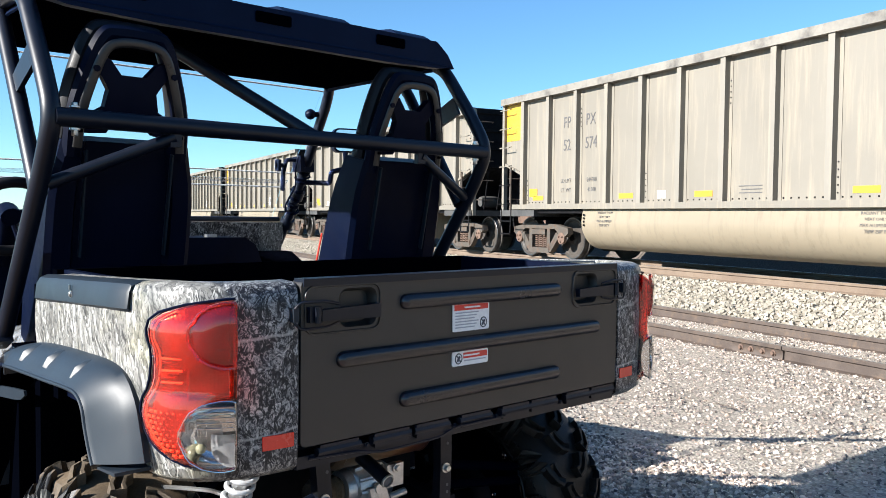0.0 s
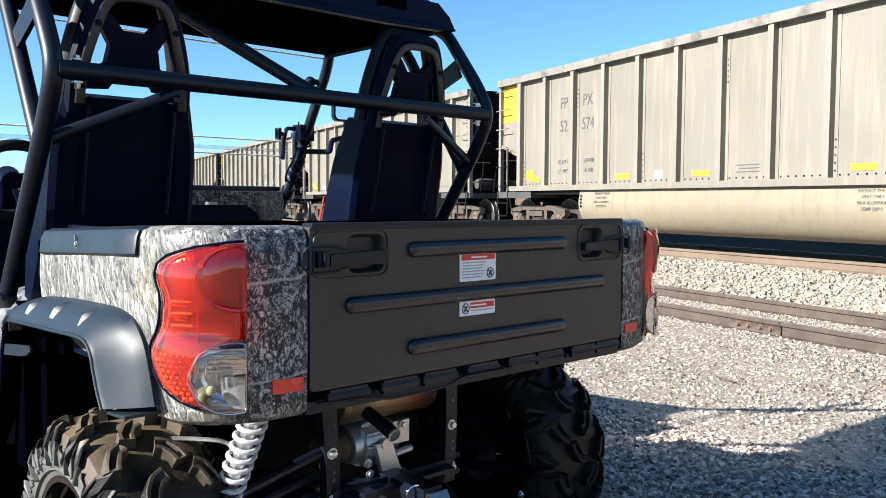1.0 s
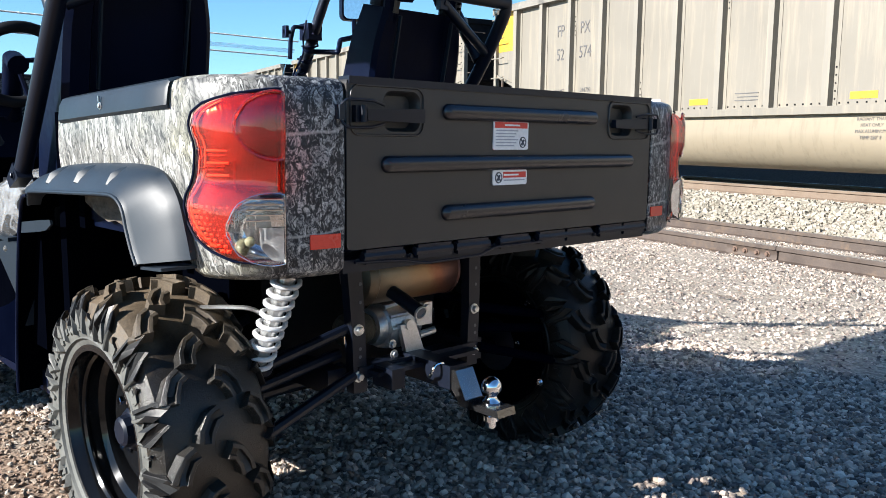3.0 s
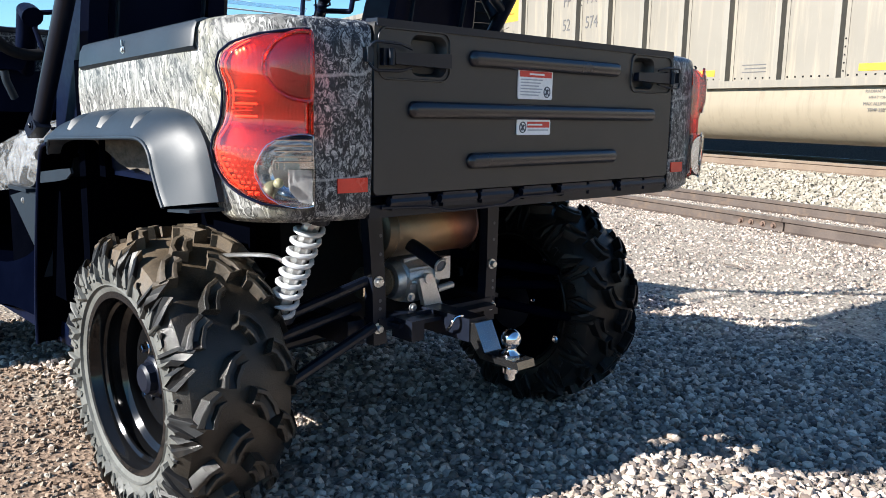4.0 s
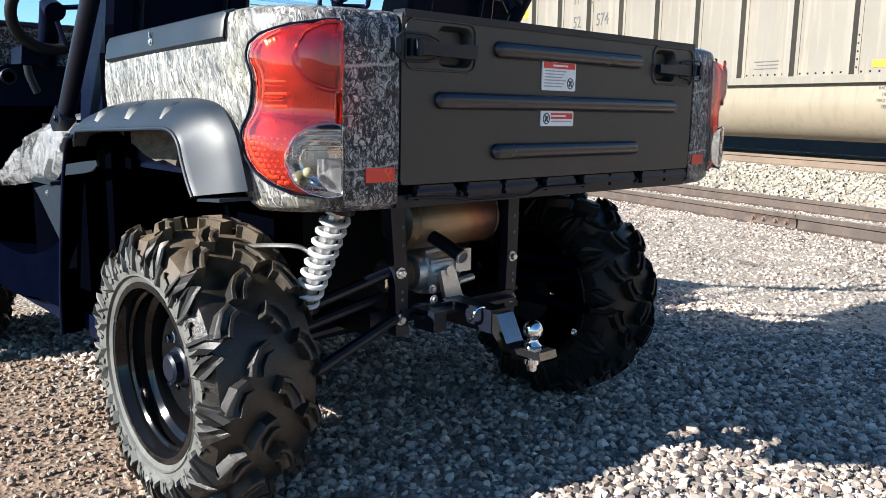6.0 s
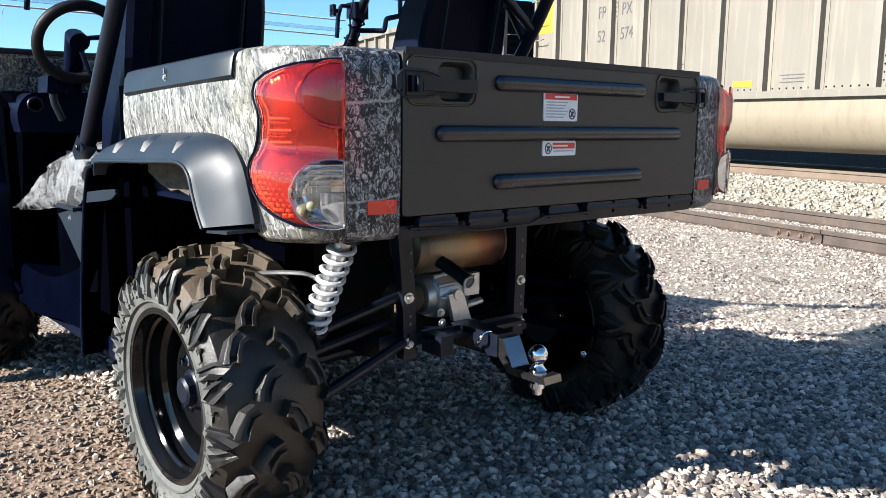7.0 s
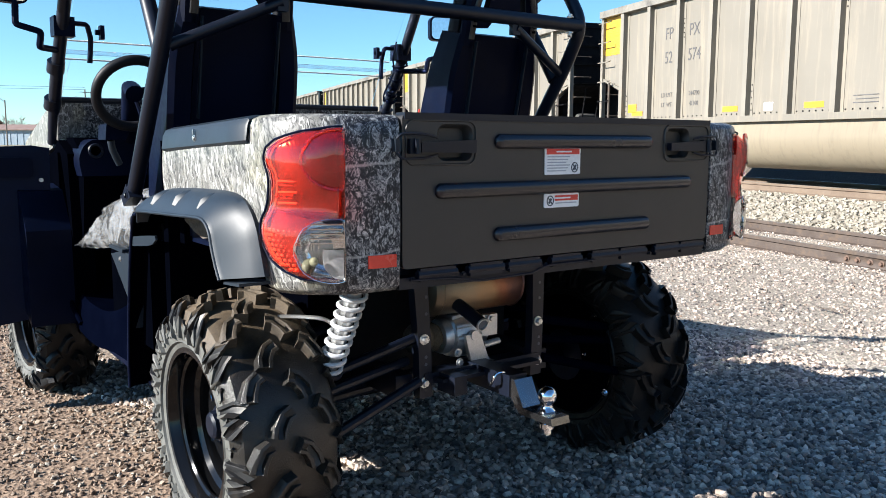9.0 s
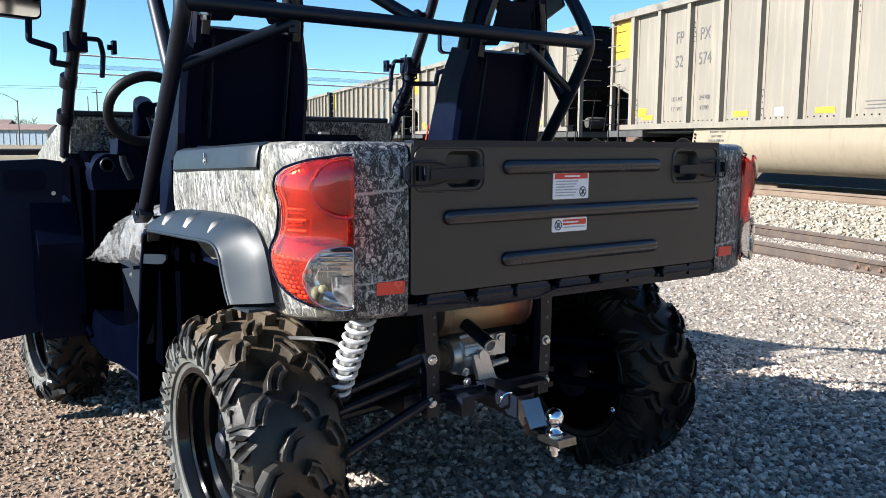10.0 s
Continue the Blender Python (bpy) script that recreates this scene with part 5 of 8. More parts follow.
def flare(sx):
    a, b = spline([(0, y, z) for y, z in FLARE_IN], 4), spline([(0, y, z) for y, z in FLARE_OUT], 4)
    rows = []
    for p, q in zip(a, b):
        up = (p - q).normalized() * 0.012
        row = [Vector((sx * 0.722, p.y, p.z)), Vector((sx * 0.734, p.y, p.z)) + up * 0.15]
        out = 0.790 - 0.030 * max(0.0, (q.y - 0.80) / 0.105)
        for k in range(1, 9):
            f = k / 8
            c = p.lerp(q, f)
            row.append(Vector((sx * (0.736 + (out - 0.736) * f ** 0.8), c.y, c.z)) + up * (0.42 * math.sin(math.pi * f)))
        rows.append(row + [Vector((sx * (out + 0.003), q.y, q.z)) - up * 0.25, Vector((sx * (out - 0.002), q.y, q.z)) - up * 0.6, Vector((sx * 0.735, q.y, q.z)) - up * 0.6])
    bm = bmesh.new()
    skin(bm, rows)
    thicken(bm, 0.003)
    root = part("fender_flare", bm, M_FLARE, V, "grey-black moulded fender flare", sharp=45)
    bm = bmesh.new()
    tube(bm, [Vector((sx * (0.7895 - 0.030 * max(0.0, (q.y - 0.80) / 0.105)), q.y, q.z - 0.002)) for q in b], 0.0040, 8)
    part("flare_lip", bm, M_FLARE, root, "rolled lip of the flare")
    for y, dz in ((0.350, 0.0), (0.520, -0.003), (0.690, -0.012)):
        bm = bmesh.new()
        base = ((0.738, 0.920), (0.752, 0.912), (0.766, 0.898), (0.778, 0.883))
        crest = [bm.verts.new((sx * (x + o), y + 0.006 * k, z + u + dz)) for k, ((x, z), o, u) in enumerate(zip(base, (0.0005, 0.004, 0.007, 0.003), (0.0005, 0.004, 0.007, 0.002)))]
        front = [bm.verts.new((sx * x, y + 0.034 - 0.003 * k, z + dz * 1.15)) for k, (x, z) in enumerate(base)]
        back = [bm.verts.new((sx * x, y - 0.010 + 0.004 * k, z + dz)) for k, (x, z) in enumerate(base)]
        for k in range(3):
            face(bm, (crest[k], crest[k + 1], front[k + 1], front[k])), face(bm, (crest[k + 1], crest[k], back[k], back[k + 1])), face(bm, (front[k], front[k + 1], back[k + 1], back[k]))
        face(bm, (crest[0], front[0], back[0])), face(bm, (crest[3], back[3], front[3]))
        part("flare_notch", bm, M_FLARE, root, sharp=40)
    bm = bmesh.new()
    prism(bm, [(0.134, 0.752), (0.220, 0.745), (0.220, 0.740), (0.134, 0.746)], "x", sx * 0.71, sx * 0.782)
    part("flare_foot", bm, M_FLARE, root, bevel=0.001)
    return root


def bed_pad(sx):
    bm = bmesh.new()
    rows = []
    for y in (0.200, 0.206, 0.30, 0.45, 0.60, 0.742, 0.750):
        s = 0.004 if y in (0.200, 0.750) else 0.0
        f = (y - 0.19) * 0.038
        rows.append([Vector((sx * 0.655, y, 1.080 - s - f)), Vector((sx * 0.708, y, 1.0835 - s - f)), Vector((sx * 0.725, y, 1.077 - s - f)), Vector((sx * (0.733 - s), y, 1.062 - f)), Vector((sx * (0.737 - s), y, 1.032 - f * 1.1)), Vector((sx * 0.729, y, 1.026 - f * 1.1))])
    skin(bm, rows)
    thicken(bm, 0.004)
    root = part("bed_rail_pad", bm, M_FLARE, V, "grey plastic bed rail pad")
    bm = bmesh.new()
    bolt(bm, sx * 0.735, 0.498, 1.036, 0.0052, 0.005, "x", sx)
    box(bm, min(sx * 0.735, sx * 0.739), max(sx * 0.735, sx * 0.739), 0.496, 0.500, 1.044, 1.056)
    part("screw", bm, M_ZINC, root)
    return root


for sx in (-1, 1):
    bed_corner(sx)
    tail_lamp(sx)
    reflector(sx)
    flare(sx)
    bed_pad(sx)

bm = bmesh.new()
box(bm, -0.66, 0.66, 0.03, 0.78, 0.765, 0.785)
part("bed_floor", bm, M_BLACK, V, "black bed floor")
for sx in (-1, 1):
    bm = bmesh.new()
    box(bm, min(sx * 0.645, sx * 0.665), max(sx * 0.645, sx * 0.665), 0.13, 0.78, 0.78, 1.070)
    part("bed_inner_wall", bm, M_BLACK, V, bevel=0.006)
bm = bmesh.new()
box(bm, -0.68, 0.68, 0.765, 0.80, 0.76, 1.07)
part("bed_front_wall", bm, M_DEEP_BLACK, V, bevel=0.01)

# torn camouflage skirt inside the arch
bm = bmesh.new()
prism(bm, [(0.49, 0.86), (0.86, 0.856), (0.80, 0.832), (0.74, 0.815), (0.69, 0.798), (0.63, 0.786), (0.59, 0.792), (0.53, 0.782)], "x", -0.678, -0.670)
part("arch_skirt", bm, M_SKIRT, V, "torn muddy brown skirt hanging in the wheel arch")
# -- tailgate --
def rounded_rect(x0, x1, z0, z1, r, n=5):
    out = []
    for cx, cz, a0 in ((x1 - r, z0 + r, -90), (x1 - r, z1 - r, 0), (x0 + r, z1 - r, 90), (x0 + r, z0 + r, 180)):
        for k in range(n + 1):
            a = radians(a0 + 90 * k / n)
            out.append((cx + r * math.cos(a), cz + r * math.sin(a)))
    return out


def tailgate_body():
    """The gate's skin with two finger wells sunk into it."""
    bm = bmesh.new()
    def loop(pts, y):
        vs = [bm.verts.new((x, y, z)) for x, z in pts]
        return vs, [bm.edges.new((vs[i], vs[(i + 1) % len(vs)])) for i in range(len(vs))]
    rim = rounded_rect(-0.488, 0.488, 0.772, 1.084, 0.010, 3)
    front, fe = loop(rim, 0.0)
    edges = list(fe)
    for sx in (-1, 1):
        x0, x1 = sorted((sx * 0.311, sx * 0.403))
        top, te = loop(rounded_rect(x0, x1, 0.990, 1.066, 0.020), 0.0)
        mid, _ = loop(rounded_rect(x0 + 0.005, x1 - 0.005, 0.994, 1.061, 0.017), 0.006)
        low, _ = loop(rounded_rect(x0 + 0.008, x1 - 0.008, 0.997, 1.058, 0.015), 0.024)
        n = len(top)
        for i in range(n):
            j = (i + 1) % n
            face(bm, (top[i], top[j], mid[j], mid[i])), face(bm, (mid[i], mid[j], low[j], low[i]))
        face(bm, low)
        edges += te
    bmesh.ops.triangle_fill(bm, use_beauty=True, edges=edges)
    back, _ = loop(rim, 0.036)
    for i in range(len(rim)):
        j = (i + 1) % len(rim)
        face(bm, (front[i], front[j], back[j], back[i]))
    face(bm, back)
    return bm


gate = part("tailgate", tailgate_body(), M_GATE, V, "charcoal moulded tailgate with three raised ribs")
bm = bmesh.new()
box(bm, -0.484, 0.484, -0.0035, 0.030, 1.074, 1.088)
part("top_edge", bm, M_STEEL, gate, bevel=0.005)
for z, w in ((1.031, 0.2525), (0.9285, 0.409), (0.829, 0.2525)):
    rows = []
    for i in range(25):
        g = i / 24
        x = -w + (0.016 * (1 - math.cos(math.pi / 2 * i / 8)) if i <= 8 else 2 * w - 0.016 * (1 - math.cos(math.pi / 2 * (24 - i) / 8)) if i >= 16 else 0.016 + (2 * w - 0.032) * (i - 8) / 8)
        e = min(1.0, max(0.02, 1 - (max(0, abs(x) - (w - 0.016)) / 0.016) ** 2)) ** 0.5
        rows.append([Vector((x, -0.0165 * e * math.sin(math.pi * k / 8) ** 0.7 + 0.001, z + 0.0165 * e * -math.cos(math.pi * k / 8))) for k in range(9)])
    bm = bmesh.new()
    skin(bm, rows)
    part("raised_rib", bm, M_RIB, gate, sharp=70)


for sx in (-1, 1):
    a, b = sorted((sx * 0.304, sx * 0.480))
    bm = bmesh.new()
    line = [Vector((x, -0.0005, z)) for x, z in rounded_rect(a, b, 0.983, 1.073, 0.020)]
    tube(bm, line, 0.0032, 6, closed=True, flat=0.7)
    part("latch_surround", bm, M_GATE, gate, "raised moulding round the latch")
    bm = bmesh.new()
    a, b = sorted((sx * 0.313, sx * 0.452))
    prism(bm, [(a, 1.009), (b, 1.007), (b, 1.034), (a, 1.029)], "y", -0.017, -0.003)
    handle = part("latch_handle", bm, M_STEEL, gate, "black plastic latch handle", bevel=0.004)
    bm = bmesh.new()
    c, d = sorted((sx * 0.448, sx * 0.476))
    box(bm, c, d, -0.012, -0.001, 1.006, 1.036)
    tube(bm, [((c + d) / 2, -0.018, 1.006), ((c + d) / 2, -0.018, 1.036)], 0.006, 10)
    part("latch_pivot", bm, M_STEEL, handle, bevel=0.004)
    bm = bmesh.new()
    for dz in (0.024, -0.024):
        tube(bm, rounded([(sx * 0.408, -0.010, 1.021 + dz * 0.7), (sx * 0.440, -0.016, 1.021 + dz), (sx * 0.498, -0.014, 1.021 + dz * 1.05), (sx * 0.508, -0.010, 1.021 + dz * 0.5)], 0.008, 3), 0.0026, 6)
    part("latch_wire", bm, M_STEEL, handle, "bent black wire bail")
    bm = bmesh.new()
    c, d = sorted((sx * 0.500, sx * 0.512))
    box(bm, c, d, -0.013, 0.004, 1.010, 1.036)
    part("catch_plate", bm, M_FLARE, V, bevel=0.002)

# warning labels
for z0, z1, x0, x1 in ((0.956, 1.0185, -0.106, 0.005), (0.8805, 0.9125, -0.106, 0.003)):
    bm = bmesh.new()
    prism(bm, rounded_rect(x0, x1, z0, z1, 0.004), "y", -0.0028, 0.0005)
    lab = part("warning_label", bm, M_WHITE, gate, "white warning label with a red header")
    big = z1 - z0 > 0.05
    bm = bmesh.new()
    box(bm, x0 + (0.004 if big else 0.032), x1 - 0.004, -0.0036, -0.0026, z1 - 0.0165, z1 - 0.004)
    part("red_header", bm, M_REDLABEL, lab, "red header band")
    bm = bmesh.new()
    box(bm, (x0 + x1) / 2 - 0.022, (x0 + x1) / 2 + 0.026, -0.0042, -0.0034, z1 - 0.012, z1 - 0.0085)
    part("header_bar", bm, M_WHITE, lab)
    for k in range(6 if big else 1):
        bm = bmesh.new()
        xx0 = x0 + (0.007 if big else 0.034)
        xx1 = (x1 - 0.034 - 0.006 * (k % 3)) if big else x1 - 0.008 - 0.01 * k
        z = (z1 - 0.0205 - 0.0064 * k) if big else z1 - 0.0205
        box(bm, xx0, xx1, -0.0036, -0.0027, z - 0.0026, z)
        part("text_bar", bm, M_GREYINK, lab)
    bm = bmesh.new()
    cx, cz = (x1 - 0.018, z0 + 0.016) if big else (x0 + 0.018, z0 + 0.016)
    tube(bm, [(cx + 0.010 * math.cos(a * 0.4), -0.003, cz + 0.011 * math.sin(a * 0.4)) for a in range(16)], 0.0014, 5, closed=True)
    tube(bm, [(cx - 0.007, -0.003, cz + 0.008), (cx + 0.007, -0.003, cz - 0.008)], 0.0018, 5)
    tube(bm, [(cx - 0.004, -0.003, cz - 0.006), (cx + 0.003, -0.003, cz + 0.005)], 0.0026, 5)
    part("pictogram", bm, M_INK, lab, "small dark pictogram")

# hinge beam under the tailgate
bm = bmesh.new()
box(bm, -0.490, 0.490, 0.010, 0.050, 0.728, 0.752)
part("hinge_beam", bm, M_STEEL, V, bevel=0.004)
bm = bmesh.new()
box(bm, -0.60, 0.60, 0.05, 0.10, 0.726, 0.76)
part("rear_crossmember", bm, M_STEEL, V, bevel=0.004)
for x in (-0.40, -0.27, -0.16, -0.03, 0.10, 0.20, 0.33, 0.43):
    bm = bmesh.new()
    box(bm, x - 0.045, x + 0.045, -0.002, 0.012, 0.742, 0.770)
    tube(bm, [(x - 0.05, 0.004, 0.757), (x + 0.05, 0.004, 0.757)], 0.009, 8)
    hinge = part("hinge_leaf", bm, M_STEEL, V, "black strap hinge", bevel=0.003)
    bm = bmesh.new()
    bolt(bm, x - 0.058, 0.008, 0.748, 0.0042, 0.005)
    part("bolt", bm, M_STEEL, hinge)
bm = bmesh.new()
tube(bm, rounded([(-0.47, 0.0, 0.748), (-0.36, -0.006, 0.744), (-0.30, -0.006, 0.732), (-0.14, -0.006, 0.735), (-0.10, -0.004, 0.748), (0.06, -0.004, 0.748)], 0.02, 4), 0.0028, 6)
part("wiring", bm, M_STEEL, V, "thin black cable")


# -- wheels --
def tyre(R=0.33, W=0.250, pitch=13, rim=0.192, rubber=M_TYRE, walls=M_TYRE2, grooves=M_MUD, label="black mud tyre with deep angled lugs and brown dust"):
    """A mud tyre: carcass, and angled bent lugs on the crown that run over both shoulders."""
    h = W / 2
    prof = [(rim - 0.004, -h * 0.80), (rim + 0.004, -h * 0.90), (rim + 0.030, -h * 0.985), (rim + 0.062, -h), (R - 0.062, -h * 0.97), (R - 0.040, -h * 0.86), (R - 0.030, -h * 0.66), (R - 0.026, -h * 0.35), (R - 0.0245, 0)]
    prof = prof + [(r, -w) for r, w in prof[-2::-1]]
    bm = bmesh.new()
    lathe(bm, prof, 72, closed=True)
    carcass = len(bm.faces)
    def at(a, w, lift):
        w2 = max(-h * 1.0, min(h * 1.0, w))
        r = float(np.interp(w2, [-h, -h * 0.97, -h * 0.86, -h * 0.66, -h * 0.35, 0, h * 0.35, h * 0.66, h * 0.86, h * 0.97, h], [R - 0.085, R - 0.062, R - 0.040, R - 0.030, R - 0.026, R - 0.0245, R - 0.026, R - 0.030, R - 0.040, R - 0.062, R - 0.085]))
        shoulder = max(0, (abs(w2) - h * 0.8) / (h * 0.2))
        r2 = r + lift * (1 - 0.55 * shoulder)
        x = w2 + math.copysign(lift * 0.55 * shoulder, w2)
        over = max(0.0, abs(w) - h)
        if over:
            r2, x = R - 0.085 - over + lift * 0.30 * max(0.0, 1 - over / 0.03), math.copysign(h + lift * (0.50 - 8.0 * over), w)
        return Vector((x, r2 * math.cos(a), r2 * math.sin(a)))
    step = 2 * math.pi / pitch
    centre = [(0.03, -0.030), (0.17, -0.022), (0.29, 0.002), (0.33, 0.024)]
    middle = [(0.47, -0.036), (0.60, -0.026), (0.70, 0.002), (0.73, 0.020)]
    shoulder = [(0.83, 0.032), (0.93, 0.020), (1.04, 0.018), (1.12, 0.014)]
    short = [(0.84, -0.028), (0.93, -0.016), (1.02, 0.010), (1.11, 0.004)]
    for i in range(pitch * 2):
        sgn = 1 if i % 2 else -1
        a0 = i * step / 2
        for shape, off, half, lift in ((centre, 0.0, 0.0165, 0.0265), (middle, 0.46, 0.0160, 0.0270), (shoulder, 0.46, 0.0165, 0.0260), (short, -0.04, 0.0120, 0.0200)):
            line = [Vector((w * h, c)) for w, c in shape]
            prof_w = ((-1.18, -0.004), (-1.0, lift * 0.94), (-0.92, lift), (-0.50, lift), (-0.38, lift * 0.55), (0.38, lift * 0.55), (0.50, lift), (0.92, lift), (1.0, lift * 0.94), (1.18, -0.004))
            rings, last = [], len(line) - 1
            for k, p in enumerate(line):
                d = (line[min(k + 1, last)] - line[max(k - 1, 0)]).normalized()
                side = Vector((-d.y, d.x))
                ring = []
                for q, (t, hh) in enumerate(prof_w):
                    c = p + side * (half * t)
                    spot = at(a0 + step * off + c.y / R, c.x * sgn, lift if k in (0, last) and 0 < q < 9 else hh)
                    ring.append(bm.verts.new(spot + noise.noise_vector(spot * 95.0) * 0.0016))
                rings.append(ring)
            for p, q in zip(rings, rings[1:]):
                for k in range(9):
                    face(bm, (p[k], q[k], q[k + 1], p[k + 1]))
            for ring, k, flip in ((rings[0], 0, 1), (rings[-1], last, -1)):
                d = (line[0] - line[1] if k == 0 else line[last] - line[last - 1]).normalized() * 0.004
                side = Vector((-d.y, d.x)).normalized() * (half * 1.2) * (-1 if k == 0 else 1)
                foot = []
                for t in (-1, 1):
                    c = line[k] + d + side * t
                    foot.append(bm.verts.new(at(a0 + step * off + c.y / R, c.x * sgn, -0.004)))
                face(bm, (foot + ring[::-1])[::flip])
    for sgn in (-1, 1):
        for i in range(pitch):
            a = i * step + (0.5 * step if sgn > 0 else 0)
            for da, r0, r1 in ((0.30, R - 0.092, R - 0.070), (0.78, R - 0.096, R - 0.074)):
                a1 = a + da * step
                q = [(a1 - 0.030, r0), (a1 + 0.022, r0 - 0.004), (a1 + 0.040, r1), (a1 - 0.012, r1 + 0.004)]
                lo = [bm.verts.new((sgn * (h * 0.985), r * math.cos(t), r * math.sin(t))) for t, r in q]
                hi = [bm.verts.new((sgn * (h * 1.0 + 0.003), r * math.cos(t), r * math.sin(t))) for t, r in q]
                face(bm, hi)
                for k in range(4):
                    face(bm, (lo[k], lo[(k + 1) % 4], hi[(k + 1) % 4], hi[k]))
        for i in range(pitch * 2):
            a = i * step / 2 + 0.1
            line = [(R - 0.066, 0.00), (R - 0.074, 0.035), (R - 0.068, 0.060), (R - 0.080, 0.085)] if i % 2 else [(R - 0.058, 0.00), (R - 0.070, 0.020), (R - 0.090, 0.030), (R - 0.098, 0.055)]
            tube(bm, [(sgn * (h * 0.985 + 0.001), r * math.cos(a + t), r * math.sin(a + t)) for r, t in line], 0.0036, 5)
        for a0, count in ((0.5, 8), (2.2, 6), (3.7, 9), (5.3, 5)):
            for k in range(count):
                a1 = a0 + k * 0.072
                q = [(a1, rim + 0.046), (a1 + 0.044, rim + 0.046), (a1 + 0.044, rim + 0.060), (a1, rim + 0.060)]
                lo = [bm.verts.new((sgn * h * 0.97, r * math.cos(t), r * math.sin(t))) for t, r in q]
                hi = [bm.verts.new((sgn * (h + 0.0022), r * math.cos(t), r * math.sin(t))) for t, r in q]
                face(bm, hi)
                for j in range(4):
                    face(bm, (lo[j], lo[(j + 1) % 4], hi[(j + 1) % 4], hi[j]))
        lathe(bm, [(rim + 0.020, sgn * h * 0.95), (rim + 0.023, sgn * (h * 0.985 + 0.002)), (rim + 0.027, sgn * h * 0.96)], 72, closed=True)
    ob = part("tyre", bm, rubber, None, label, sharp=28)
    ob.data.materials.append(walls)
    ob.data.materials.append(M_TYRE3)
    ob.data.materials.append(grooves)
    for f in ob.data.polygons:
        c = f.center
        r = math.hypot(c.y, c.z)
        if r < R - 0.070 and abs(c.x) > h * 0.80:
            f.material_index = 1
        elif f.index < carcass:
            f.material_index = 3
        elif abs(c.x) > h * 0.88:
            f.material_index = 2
    return ob


def wheel(name, R, W, rim_r, outer, **look_of):
    """A wheel about the x axis; outer (-1 or 1) is the side that faces away from the vehicle."""
    h, o = W / 2, -outer
    bm = bmesh.new()
    prof = [(rim_r - 0.006, -h * 0.93), (rim_r + 0.008, -h * 0.93), (rim_r + 0.009, -h * 0.84), (rim_r - 0.004, -h * 0.78), (rim_r - 0.008, -h * 0.45), (rim_r - 0.022, -h * 0.30), (rim_r - 0.022, h * 0.45), (rim_r - 0.006, h * 0.62), (rim_r - 0.004, h * 0.82), (rim_r + 0.008, h * 0.90), (rim_r - 0.006, h * 0.92), (rim_r - 0.012, h * 0.84), (rim_r - 0.014, h * 0.66), (rim_r - 0.030, h * 0.48), (rim_r - 0.031, -h * 0.22), (rim_r - 0.029, -h * 0.34), (rim_r - 0.016, -h * 0.42), (rim_r - 0.015, -h * 0.58), (rim_r - 0.020, -h * 0.62), (rim_r - 0.020, -h * 0.66), (rim_r - 0.014, -h * 0.70), (rim_r - 0.012, -h * 0.80), (rim_r - 0.008, -h * 0.86)]
    lathe(bm, [(r, w * o) for r, w in prof], 64, closed=True)
    root = part(name, bm, M_RIM, None, "gloss black steel wheel")
    bm = bmesh.new()
    disc = [(rim_r - 0.030, h * 0.46), (rim_r - 0.048, h * 0.44), (rim_r - 0.056, h * 0.16), (rim_r - 0.064, -h * 0.22), (rim_r - 0.072, -h * 0.28), (0.066, -h * 0.28), (0.060, -h * 0.32), (0.0001, -h * 0.32)]
    lathe(bm, [(r, w * o) for r, w in disc] + [(r, (w + 0.05 * h) * o) for r, w in disc[::-1]], 48, closed=True)
    d = part("wheel_disc", bm, M_RIM, root, "gloss black deep-set wheel centre")
    bm = bmesh.new()
    lathe(bm, [(r, w * o) for r, w in ((0.048, -h * 0.30), (0.048, -h * 0.42), (0.042, -h * 0.46), (0.036, -h * 0.46), (0.034, -h * 0.58), (0.026, -h * 0.62), (0.0001, -h * 0.62))], 10)
    part("hub_cap", bm, M_STEEL, d, "grey-black notched hub cap", sharp=30)
    for k in range(4):
        a = math.pi / 4 + k * math.pi / 2
        bm = bmesh.new()
        bolt(bm, -h * 0.28 * o, 0.076 * math.cos(a), 0.076 * math.sin(a), 0.010, 0.020, "x", -o)
        part("lug_nut", bm, M_CHROME, d, "bright lug nut")
    bm = bmesh.new()
    tube(bm, [(-h * 0.46 * o, (rim_r - 0.026) * math.cos(2.3), (rim_r - 0.026) * math.sin(2.3)), (-h * 0.66 * o, (rim_r - 0.040) * math.cos(2.3), (rim_r - 0.040) * math.sin(2.3))], [0.005, 0.004], 8)
    part("valve_stem", bm, M_TYRE3, root, "rubber valve stem")
    ty = tyre(R, W, rim=rim_r, **look_of)
    ty.parent = root
    root.parent = V
    return root


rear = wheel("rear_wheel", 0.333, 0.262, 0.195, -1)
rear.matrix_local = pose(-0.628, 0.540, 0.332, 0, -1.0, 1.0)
# Far tyre gets one dark rubber all over; its shade is in the colour.
rear_two = wheel("rear_wheel", 0.333, 0.262, 0.195, -1, rubber=M_TYRE3, walls=M_TYRE3, grooves=M_TYRE3, label="black mud tyre with deep angled lugs, darkened for shade")
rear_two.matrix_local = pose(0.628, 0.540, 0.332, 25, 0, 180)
front = wheel("front_wheel", 0.318, 0.215, 0.190, -1, rubber=M_TYRE3, grooves=M_TYRE3, label="black mud tyre with deep angled lugs")
front.matrix_local = pose(-0.760, 2.24, 0.322, 0, 0, 5)
copy_thing(front, pose(0.760, 2.24, 0.322, 10, 0, 185))

